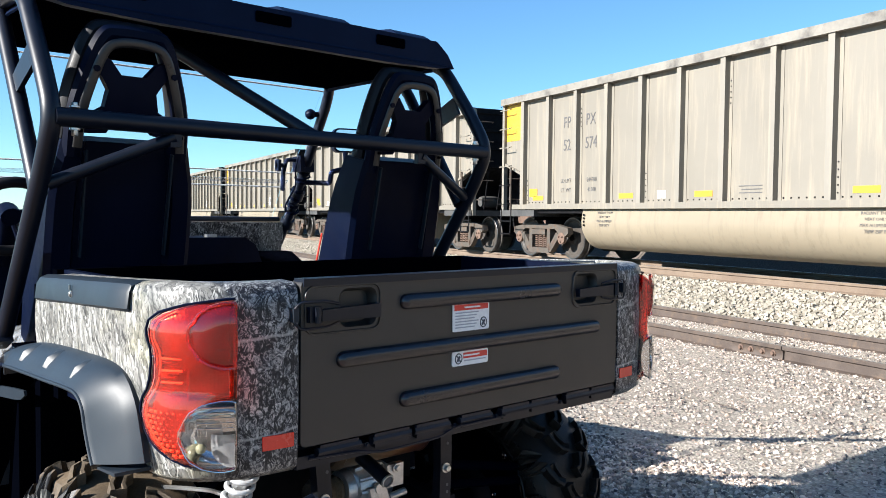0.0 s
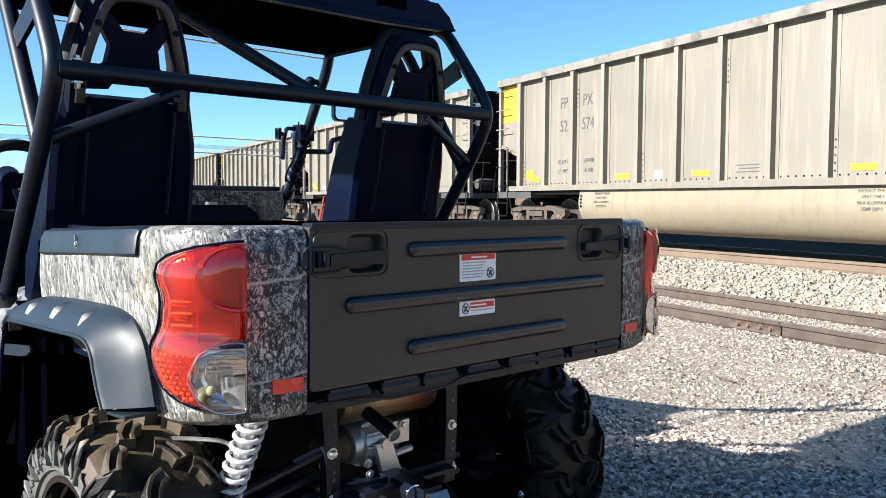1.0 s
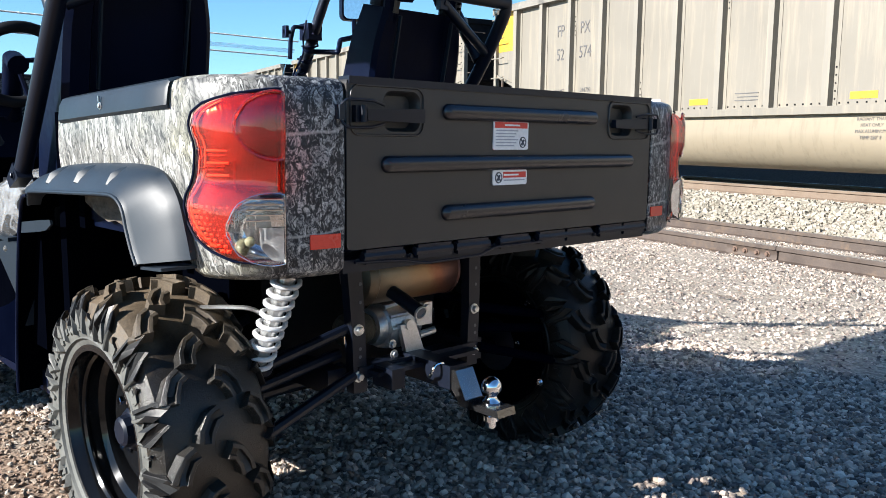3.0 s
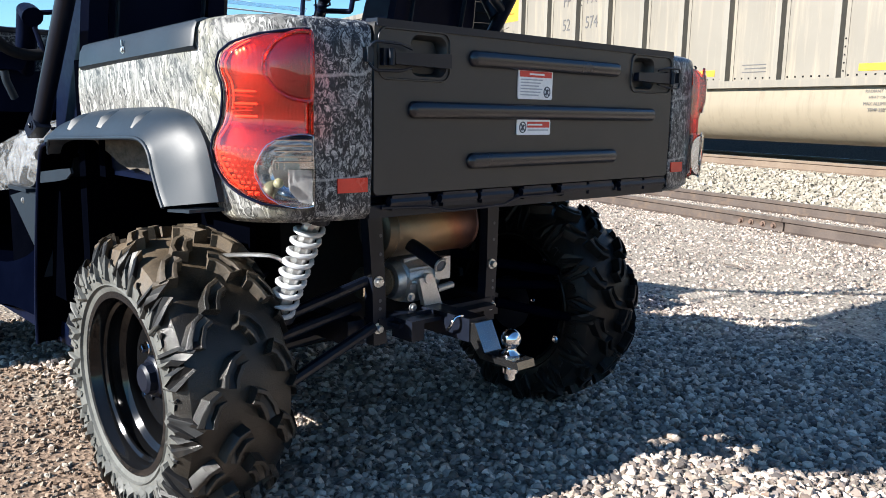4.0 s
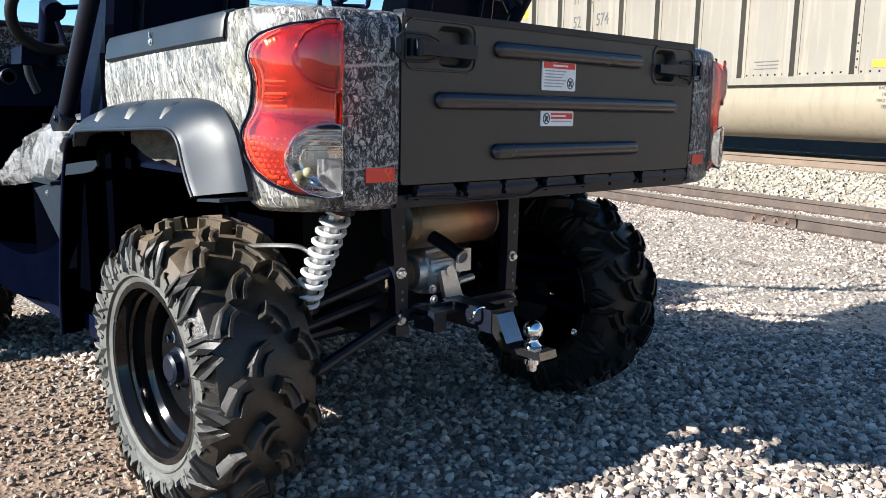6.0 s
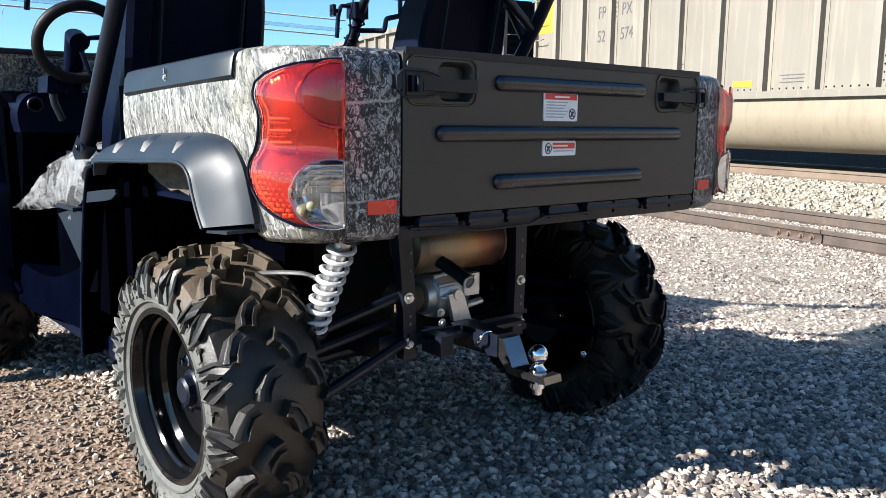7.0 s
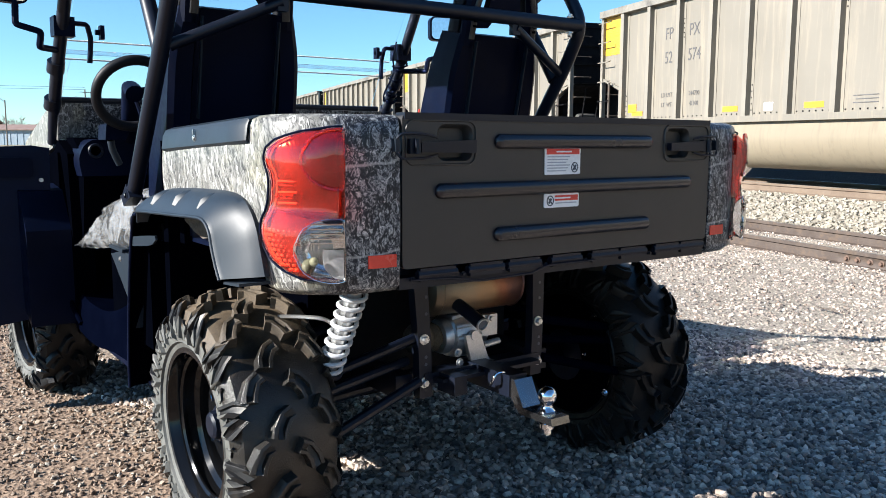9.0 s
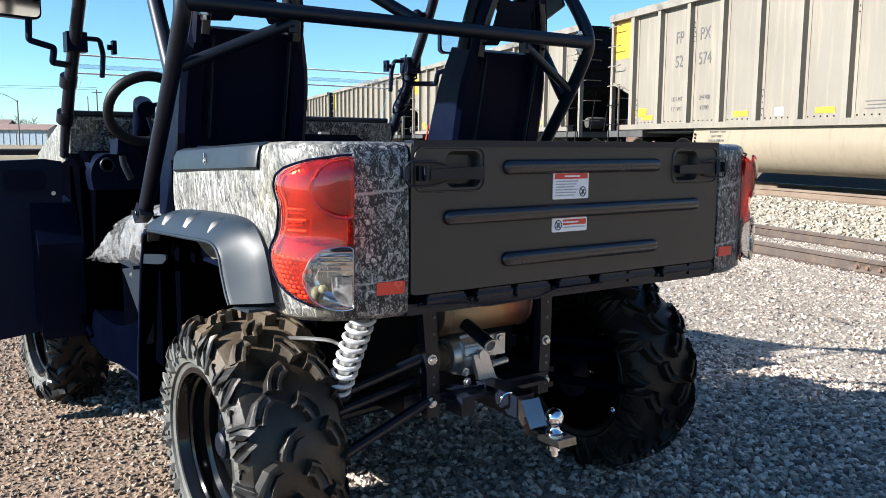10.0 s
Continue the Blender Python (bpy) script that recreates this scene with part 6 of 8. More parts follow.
# -- running gear --
for sx in (-1, 1):
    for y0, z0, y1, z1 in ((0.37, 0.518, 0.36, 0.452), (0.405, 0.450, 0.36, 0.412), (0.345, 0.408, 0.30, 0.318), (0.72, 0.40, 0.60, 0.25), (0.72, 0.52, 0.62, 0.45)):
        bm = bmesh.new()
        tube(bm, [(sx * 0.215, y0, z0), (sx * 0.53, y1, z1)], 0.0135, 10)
        # Far-side arms take a near-black tone in place of shade.
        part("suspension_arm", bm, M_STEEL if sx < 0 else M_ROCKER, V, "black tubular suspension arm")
    bm = bmesh.new()
    lathe(bm, [(0.050, -0.05), (0.085, -0.04), (0.085, 0.04), (0.05, 0.05)], 20, pose(sx * 0.53, 0.54, 0.332))
    box(bm, sx * 0.53 - 0.02, sx * 0.53 + 0.02, 0.44, 0.62, 0.24, 0.47)
    part("wheel_hub", bm, M_STEEL, V, bevel=0.006)
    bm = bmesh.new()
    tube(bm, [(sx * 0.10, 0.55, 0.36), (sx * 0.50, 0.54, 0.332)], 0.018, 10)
    # Far half shaft is darkened the same way, shade put into its colour.
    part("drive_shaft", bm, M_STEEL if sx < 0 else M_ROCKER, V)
    # frame uprights and bolts
    x = sx * 0.198
    bm = bmesh.new()
    lean = -0.020 if sx < 0 else 0.0
    prism(bm, [(x - 0.022 + lean, 0.76), (x + 0.022 + lean, 0.76), (x + 0.020, 0.52), (x + 0.020 - 0.006 * sx, 0.36), (x - 0.020 - 0.006 * sx, 0.36), (x - 0.020, 0.52)], "y", 0.345, 0.375)
    up = part("frame_upright", bm, M_STEEL, V, "black drilled frame upright", bevel=0.004)
    for z in (0.70, 0.518, 0.402):
        bm = bmesh.new()
        bolt(bm, x - 0.002 + lean * max(0.0, (z - 0.52) / 0.24), 0.345, z, 0.0095, 0.014)
        part("bolt", bm, M_ZINC, up, "bright zinc bolt")
    for z in (0.63, 0.585, 0.47, 0.45):
        bm = bmesh.new()
        tube(bm, [(x + 0.004, 0.3445, z), (x + 0.004, 0.3435, z)], 0.0045, 8)
        part("hole", bm, M_INK, up)
    bm = bmesh.new()
    box(bm, sx * 0.26 - 0.03, sx * 0.26 + 0.03, 0.62, 2.2, 0.66, 0.72)
    part("bed_frame_rail", bm, M_STEEL, V, bevel=0.006)
    bm = bmesh.new()
    box(bm, sx * 0.24 - 0.025, sx * 0.24 + 0.025, 0.38, 2.55, 0.36, 0.42)
    part("chassis_rail", bm, M_STEEL, V, bevel=0.006)
    if sx > 0:
        continue
    # shock absorber with a white coil
    top, low = Vector((sx * 0.462, 0.225, 0.715)), Vector((sx * 0.494, 0.345, 0.440))
    bm = bmesh.new()
    tube(bm, [top, low], 0.018, 10)
    shock = part("shock_absorber", bm, M_ZINC, V, "gas shock absorber")
    ax = (low - top).normalized()
    e1 = ax.orthogonal().normalized()
    e2 = ax.cross(e1)
    bm = bmesh.new()
    n = 9.0
    coil = []
    for k in range(int(n * 16) + 1):
        f = k / (n * 16)
        a = 2 * math.pi * n * f
        coil.append(top.lerp(low, 0.05 + 0.76 * f) + (e1 * math.cos(a) + e2 * math.sin(a)) * (0.0275 if 0.05 < f < 0.95 else 0.026))
    tube(bm, coil, 0.0057, 10)
    part("coil_spring", bm, M_SPRING, shock, "white painted coil spring")
    for f in (0.02, 0.83):
        bm = bmesh.new()
        q = top.lerp(low, f)
        tube(bm, [q - ax * 0.006, q + ax * 0.006], 0.034, 18)
        part("spring_seat", bm, M_STEEL, shock)
    bm = bmesh.new()
    tube(bm, spline([(sx * 0.60, 0.50, 0.60), (sx * 0.54, 0.34, 0.620), (sx * 0.50, 0.30, 0.612), (sx * 0.44, 0.32, 0.56)], 6), 0.005, 6)
    part("brake_hose", bm, M_ZINC, V, "pale brake hose")

bm = bmesh.new()
prism(bm, [(-0.17, 0.30), (0.17, 0.30), (0.185, 0.42), (-0.185, 0.42)], "z", 0.405, 0.415)
box(bm, -0.20, 0.20, 0.340, 0.346, 0.395, 0.425)
plate = part("rear_cross_plate", bm, M_STEEL, V, "black slotted cross plate")
for x in (-0.08, 0.04):
    bm = bmesh.new()
    prism(bm, rounded_rect(x - 0.025, x + 0.025, 0.33, 0.36, 0.012), "z", 0.4145, 0.4165)
    part("slot", bm, M_INK, plate)
# Wall made taller and wider than needed, to block sun passing under the bed.
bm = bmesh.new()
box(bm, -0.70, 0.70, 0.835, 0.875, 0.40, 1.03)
part("engine_bay_wall", bm, M_DEEP_BLACK, V)
bm = bmesh.new()
box(bm, -0.30, 0.30, 0.62, 1.20, 0.30, 0.68)
part("engine", bm, M_CARDARK, V, "dark engine block", bevel=0.05)

# muffler and tailpipe
bm = bmesh.new()
lathe(bm, [(0.050, -0.166), (0.066, -0.160), (0.074, -0.146), (0.074, 0.134), (0.066, 0.150), (0.045, 0.156)], 36, pose(0.022, 0.44, 0.628))
muf = part("muffler", bm, M_MUFFLER, V, "heat-tinted steel muffler")
for x in (-0.118, 0.160):
    bm = bmesh.new()
    lathe(bm, [(0.0745, -0.004), (0.077, 0), (0.0745, 0.004)], 36, pose(x, 0.44, 0.628), closed=True)
    part("seam", bm, M_MUFFLER, muf)
bm = bmesh.new()
path = [(-0.070, 0.42, 0.604), (-0.068, 0.34, 0.580), (-0.066, 0.272, 0.555)]
tube(bm, spline(path, 5), 0.0178, 20)
pipe = part("tailpipe", bm, M_STEEL, muf, "black tailpipe")
bm = bmesh.new()
tip = (Vector(path[2]) - Vector(path[1])).normalized()
q = Vector(path[2])
lathe(bm, [(0.0150, 0.0), (0.0182, 0.0), (0.0192, 0.003), (0.0182, 0.006), (0.0150, 0.006)], 24, Matrix.Translation(q) @ tip.to_track_quat("X", "Z").to_matrix().to_4x4(), closed=True)
part("tip_ring", bm, M_ZINC, pipe, "bright rolled tip")
bm = bmesh.new()
lathe(bm, [(0.0001, 0.0008), (0.0152, 0.0012)], 24, Matrix.Translation(q) @ tip.to_track_quat("X", "Z").to_matrix().to_4x4())
part("bore", bm, M_INK, pipe)

# final drive
bm = bmesh.new()
lathe(bm, [(0.030, -0.086), (0.047, -0.084), (0.052, -0.070), (0.052, -0.060), (0.060, -0.055), (0.066, -0.030), (0.068, 0.0), (0.064, 0.028), (0.052, 0.044), (0.049, 0.060), (0.040, 0.070), (0.0001, 0.072)], 32, pose(0.005, 0.458, 0.488))
drive = part("final_drive", bm, M_ALU, V, "cast aluminium final drive", sharp=35)
for a0 in (195, 225, 255):
    bm = bmesh.new()
    a1 = radians(a0 - 15)
    tube(bm, [(-0.052 + 0.022 * k, 0.458 + 0.067 * math.cos(a1) * (1 - 0.02 * (k - 2) ** 2), 0.488 - 0.067 * math.sin(a1) * (1 - 0.02 * (k - 2) ** 2)) for k in range(5)], 0.0065, 8)
    part("cast_web", bm, M_ALU, drive)
bm = bmesh.new()
prism(bm, [(-0.040, 0.500), (0.012, 0.500), (0.040, 0.430), (0.050, 0.415), (-0.024, 0.411), (-0.020, 0.428)], "y", 0.376, 0.392)
box(bm, -0.024, 0.052, 0.352, 0.392, 0.411, 0.421)
part("mounting_foot", bm, M_ALU, drive, "cast mounting foot", bevel=0.004)
bm = bmesh.new()
tube(bm, [(-0.008, 0.386, 0.497), (-0.008, 0.372, 0.497)], 0.014, 18)
part("drain_boss", bm, M_ALU, drive, bevel=0.002)
bm = bmesh.new()
box(bm, 0.030, 0.085, 0.392, 0.41, 0.485, 0.545)
tube(bm, [(0.030, 0.385, 0.462), (0.085, 0.385, 0.468)], 0.010, 10)
part("cover_plate", bm, M_ALU, drive, "bright cover plate", bevel=0.004)
for x, z in ((-0.052, 0.424), (-0.058, 0.452), (0.058, 0.535)):
    bm = bmesh.new()
    bolt(bm, x, 0.388, z, 0.008, 0.010)
    part("bolt", bm, M_ZINC, drive)
bm = bmesh.new()
lathe(bm, [(0.034, -0.05), (0.044, -0.035), (0.034, -0.02), (0.044, -0.005), (0.034, 0.01), (0.042, 0.025), (0.034, 0.04)], 20, pose(-0.122, 0.458, 0.488))
part("rubber_boot", bm, M_TYRE, drive, "ribbed rubber boot")

# hitch
bm = bmesh.new()
box(bm, -0.155, -0.115, 0.27, 0.345, 0.375, 0.425)
box(bm, -0.030, 0.030, 0.20, 0.42, 0.368, 0.426)
rec = part("hitch_receiver", bm, M_STEEL, V, "black square receiver tube", bevel=0.004)
bm = bmesh.new()
tube(bm, spline([(-0.045, 0.26, 0.39), (-0.055, 0.24, 0.405), (-0.045, 0.235, 0.425), (-0.020, 0.235, 0.425), (-0.012, 0.238, 0.41)], 6), 0.004, 8)
part("clip_pin", bm, M_CHROME, rec, "bright clip pin")
bm = bmesh.new()
prism(bm, [(0.30, 0.418), (0.185, 0.418), (0.150, 0.352), (0.045, 0.352), (0.040, 0.334), (0.165, 0.334), (0.205, 0.376), (0.30, 0.376)], "x", -0.026, 0.034)
mount = part("ball_mount", bm, M_GUNMETAL, V, "polished dark drop ball mount", bevel=0.004)
bm = bmesh.new()
prof = [(0.0001, -0.058), (0.011, -0.058), (0.013, -0.054), (0.013, -0.040), (0.019, -0.040), (0.019, -0.028), (0.010, -0.028), (0.010, 0.000), (0.021, 0.000), (0.022, 0.006), (0.015, 0.014), (0.0135, 0.020)]
prof += [(0.0245 * math.sin(a), 0.043 - 0.0245 * math.cos(a)) for a in [math.radians(35 + 145 * k / 14) for k in range(14)]] + [(0.0001, 0.0675)]
lathe(bm, prof, 28, pose(0.004, 0.092, 0.352, 0, -90, 0))
part("hitch_ball", bm, M_CHROME, mount, "chrome towing ball with nut", sharp=50)

# -- rear of the cab --
for sx in (-1, 1):
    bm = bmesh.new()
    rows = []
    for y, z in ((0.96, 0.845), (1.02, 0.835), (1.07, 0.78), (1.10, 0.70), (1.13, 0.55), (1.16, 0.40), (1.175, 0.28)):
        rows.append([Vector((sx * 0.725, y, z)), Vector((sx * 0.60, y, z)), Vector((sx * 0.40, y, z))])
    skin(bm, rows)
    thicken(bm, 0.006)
    part("wheel_arch_liner", bm, M_DEEP_BLACK, V, "black wheel arch liner")
    # Added walls that stop sun streaks reaching the ground past the tyre.
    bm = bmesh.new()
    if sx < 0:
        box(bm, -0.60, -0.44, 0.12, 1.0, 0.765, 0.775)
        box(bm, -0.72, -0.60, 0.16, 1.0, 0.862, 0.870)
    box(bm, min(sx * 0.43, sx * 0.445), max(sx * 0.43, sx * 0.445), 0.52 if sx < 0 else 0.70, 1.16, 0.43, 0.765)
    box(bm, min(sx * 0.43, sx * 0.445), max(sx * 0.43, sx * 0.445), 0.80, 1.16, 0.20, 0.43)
    part("sun_block_walls", bm, M_DEEP_BLACK, V, "black walls added to block sun over the tyre")
    # Black disc added inside each rear wheel in place of the shade there.
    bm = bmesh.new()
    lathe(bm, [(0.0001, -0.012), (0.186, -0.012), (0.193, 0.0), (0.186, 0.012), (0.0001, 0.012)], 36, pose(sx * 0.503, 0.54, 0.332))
    part("hub_shade_disc", bm, M_DEEP_BLACK, V, "black disc added to keep the wheel's inside dark")
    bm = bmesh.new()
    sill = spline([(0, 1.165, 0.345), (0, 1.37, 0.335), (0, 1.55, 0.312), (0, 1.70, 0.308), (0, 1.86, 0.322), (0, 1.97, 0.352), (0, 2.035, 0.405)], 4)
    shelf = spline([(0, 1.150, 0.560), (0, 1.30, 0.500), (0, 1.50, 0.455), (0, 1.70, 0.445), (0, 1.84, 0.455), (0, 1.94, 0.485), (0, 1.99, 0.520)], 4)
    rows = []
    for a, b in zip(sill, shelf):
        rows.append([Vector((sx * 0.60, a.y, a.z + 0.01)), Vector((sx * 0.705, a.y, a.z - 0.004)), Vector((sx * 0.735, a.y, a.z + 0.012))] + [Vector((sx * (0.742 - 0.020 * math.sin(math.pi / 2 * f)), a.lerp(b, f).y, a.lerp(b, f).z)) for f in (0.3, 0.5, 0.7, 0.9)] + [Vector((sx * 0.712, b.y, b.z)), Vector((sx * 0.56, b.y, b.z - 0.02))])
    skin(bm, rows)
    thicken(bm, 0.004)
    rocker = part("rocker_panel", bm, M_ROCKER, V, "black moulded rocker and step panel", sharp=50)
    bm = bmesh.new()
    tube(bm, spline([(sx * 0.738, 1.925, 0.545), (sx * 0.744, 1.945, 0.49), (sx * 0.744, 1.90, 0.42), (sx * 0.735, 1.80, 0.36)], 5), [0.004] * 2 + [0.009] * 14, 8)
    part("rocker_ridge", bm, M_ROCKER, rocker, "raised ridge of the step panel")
    bm = bmesh.new()
    prism(bm, [(1.245, 0.690), (1.372, 0.668), (1.34, 0.650), (1.165, 0.535), (1.118, 0.470), (1.100, 0.560), (1.072, 0.690)], "x", sx * 0.700, sx * 0.722)
    quarter = part("quarter_panel", bm, M_FLARE, V, "grey-black cab corner panel", bevel=0.004)
    bm = bmesh.new()
    bolt(bm, sx * 0.722, 1.255, 0.664, 0.006, 0.005, "x", sx)
    part("screw", bm, M_ZINC, quarter)
    bm = bmesh.new()
    box(bm, min(sx * 0.60, sx * 0.73), max(sx * 0.60, sx * 0.73), 1.20, 1.36, 0.690, 0.700)
    part("sill_ledge", bm, M_FLARE, quarter, bevel=0.003)
    bm = bmesh.new()
    box(bm, min(sx * 0.20, sx * 0.70), max(sx * 0.20, sx * 0.70), 1.02, 1.46, 0.42, 0.74)
    part("seat_box", bm, M_DEEP_BLACK, V, "black seat box", bevel=0.03)
bm = bmesh.new()
box(bm, -0.68, 0.68, 1.0, 2.2, 0.28, 0.34)
part("cab_floor", bm, M_BLACK, V)
# Unseen belly plate, added to keep sky light off the gravel.
bm = bmesh.new()
prism(bm, [(0.64, 0.40), (0.80, 0.25), (2.55, 0.25), (2.75, 0.40), (2.70, 0.41), (2.5, 0.27), (0.82, 0.27), (0.66, 0.41)], "x", -0.46, 0.46)
part("skid_plate", bm, M_DEEP_BLACK, V, "black skid plate added to shade the ground below")
bm = bmesh.new()
box(bm, -0.20, 0.20, 1.0, 2.05, 0.34, 0.70)
part("centre_tunnel", bm, M_DEEP_BLACK, V, bevel=0.04)

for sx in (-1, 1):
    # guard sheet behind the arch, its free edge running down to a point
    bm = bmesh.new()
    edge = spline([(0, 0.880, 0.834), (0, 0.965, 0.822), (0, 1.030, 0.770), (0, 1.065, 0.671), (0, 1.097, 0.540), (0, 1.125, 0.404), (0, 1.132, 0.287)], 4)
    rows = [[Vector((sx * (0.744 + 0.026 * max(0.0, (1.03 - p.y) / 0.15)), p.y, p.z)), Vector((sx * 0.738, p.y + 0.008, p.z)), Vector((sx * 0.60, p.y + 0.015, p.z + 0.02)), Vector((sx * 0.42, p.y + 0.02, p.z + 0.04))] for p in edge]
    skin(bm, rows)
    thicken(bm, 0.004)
    guard = part("fender_flap", bm, M_DEEP_BLACK, V, "black mud flap behind the wheel arch")
    bm = bmesh.new()
    tube(bm, [Vector((sx * (0.744 + 0.026 * max(0.0, (1.03 - p.y) / 0.15)), p.y, p.z)) for p in edge], 0.0045, 8)
    part("flap_edge", bm, M_BLACK, guard, "turned black edge of the flap")
    bm = bmesh.new()
    prism(bm, [(1.045, 0.756), (0.90, 0.772), (0.822, 0.779), (0.815, 0.768), (0.850, 0.752), (0.90, 0.744), (1.045, 0.728)], "x", sx * 0.735, sx * 0.741)
    part("flap_tab", bm, M_FLARE, guard, "torn grey tab on the flap", bevel=0.001)

# -- seats --
def seat(cx, sx):
    tilt = Matrix.Translation((cx, 0.985, 0.80)) @ Matrix.Rotation(radians(11), 4, "X")
    bm = bmesh.new()
    w, top = 0.185, 0.60
    rows = []
    for k in range(13):
        f = k / 12
        ww = w * (1.0 + 0.05 * math.sin(math.pi * f)) * (1 - 0.10 * max(0, f - 0.8) / 0.2)
        z = top * f
        d = 0.13 + 0.10 * (1 - f)
        rows.append([Vector((-ww, d * 0.8, z)), Vector((-ww, 0.0, z)), Vector((-ww + 0.016, -0.012, z)), Vector((-ww * 0.68, -0.012, z)), Vector((-ww * 0.62, 0.010, z)), Vector((ww * 0.62, 0.010, z)), Vector((ww * 0.68, -0.012, z)), Vector((ww - 0.016, -0.012, z)), Vector((ww, 0.0, z)), Vector((ww, d * 0.8, z)), Vector((ww * 0.8, d, z)), Vector((-ww * 0.8, d, z))])
    g = skin(bm, rows, closed_v=True)
    face(bm, g[0][::-1]), face(bm, g[-1])
    for v in bm.verts:
        v.co = tilt @ v.co
    root = part("seat", bm, M_SEAT, V, "black bucket seat with an open framed headrest", sharp=30)
    bm = bmesh.new()
    hoop = spline([(-0.142, 0, 0.56), (-0.136, 0, 0.68), (-0.104, 0, 0.80), (-0.078, 0, 0.862), (-0.05, 0, 0.875), (0.05, 0, 0.875), (0.078, 0, 0.862), (0.104, 0, 0.80), (0.136, 0, 0.68), (0.142, 0, 0.56)], 5)
    tube(bm, [tilt @ p for p in hoop], 0.0235, 8, flat=0.85, up=(0, 0, 1))
    part("headrest_frame", bm, M_SEAT, root, "moulded headrest hoop")
    bm = bmesh.new()
    mid = [tilt @ Vector((x, -0.0235, z)) for x, z in ((-0.134, 0.585), (-0.126, 0.68), (-0.096, 0.79), (-0.074, 0.838), (-0.046, 0.854), (0.0, 0.858), (0.046, 0.854), (0.074, 0.838), (0.096, 0.79), (0.126, 0.68), (0.134, 0.585))]
    tube(bm, spline(mid, 4), 0.0120, 12, flat=0.35, up=(0, 1, 0))
    strip = part("headrest_strip", bm, M_STRIP, root, "dull grey strip set in the hoop")
    for side in (-1, 1):
        bm = bmesh.new()
        tube(bm, [tilt @ Vector((side * 0.100, -0.020, 0.786)), tilt @ Vector((side * 0.100, -0.032, 0.786))], 0.0085, 10)
        part("strip_plug", bm, M_SEAT, strip)
        for k in range(3):
            bm = bmesh.new()
            z = 0.628 + 0.017 * k
            box(bm, side * (0.1335 - 0.09 * (z - 0.6)) - 0.006, side * (0.1335 - 0.09 * (z - 0.6)) + 0.006, -0.031, -0.024, z - 0.004, z + 0.004, tilt)
            part("strip_slot", bm, M_DEEP_BLACK, strip)
    bm = bmesh.new()
    pad = spline([(-0.150, 0.055, 0.60), (-0.140, 0.055, 0.70), (-0.112, 0.055, 0.82), (-0.084, 0.055, 0.878), (-0.05, 0.055, 0.888), (0.05, 0.055, 0.888), (0.084, 0.055, 0.878), (0.112, 0.055, 0.82), (0.140, 0.055, 0.70), (0.150, 0.055, 0.60)], 5)
    tube(bm, [tilt @ p for p in pad], 0.027, 10, flat=0.8)
    part("headrest_bolster", bm, M_VINYL, root, "padded vinyl bolster")
    bm = bmesh.new()
    web = [(-0.135, 0.62), (-0.125, 0.655), (-0.070, 0.690), (-0.062, 0.735), (-0.080, 0.765), (-0.100, 0.79), (-0.088, 0.82), (-0.062, 0.812), (-0.032, 0.775), (0.032, 0.775), (0.062, 0.812), (0.088, 0.82), (0.100, 0.79), (0.080, 0.765), (0.062, 0.735), (0.070, 0.690), (0.125, 0.655), (0.135, 0.62), (0.062, 0.625), (0.045, 0.650), (-0.045, 0.650), (-0.062, 0.625)]
    prism(bm, web, "y", -0.014, 0.014, tilt)
    part("headrest_web", bm, M_SEAT, root, "cross-shaped headrest web", bevel=0.004)
    if sx > 0:
        bm = bmesh.new()
        tube(bm, [tilt @ Vector((-0.188, 0.190 - 0.03 * k / 6, 0.10 + 0.22 * k / 6)) for k in range(7)], 0.0035, 6)
        part("seat_piping", bm, M_REDLABEL, root, "thin red piping")
    bm = bmesh.new()
    cush = [(-0.19, 0.0), (0.19, 0.0), (0.19, 0.44), (-0.19, 0.44)]
    prism(bm, cush, "z", 0.74, 0.85, Matrix.Translation((cx, 1.03, 0)))
    part("seat_cushion", bm, M_VINYL, root, "black vinyl cushion", bevel=0.035, segs=3)
    for dx in (-0.11, 0.115):
        bm = bmesh.new()
        tube(bm, [tilt @ Vector((dx, -0.013, 0.30)), tilt @ Vector((dx, -0.020, 0.58))], 0.010, 6, flat=0.4)
        part("strap_slot", bm, M_FLARE, root)
    return root


seat(-0.470, -1)
seat(0.470, 1)


# -- roll cage --
def bar(pts, r=0.0225, name="cage_tube", label="black steel cage tube", n=14):
    bm = bmesh.new()
    tube(bm, pts, r, n)
    return part(name, bm, M_STEEL, V, label, sharp=60)


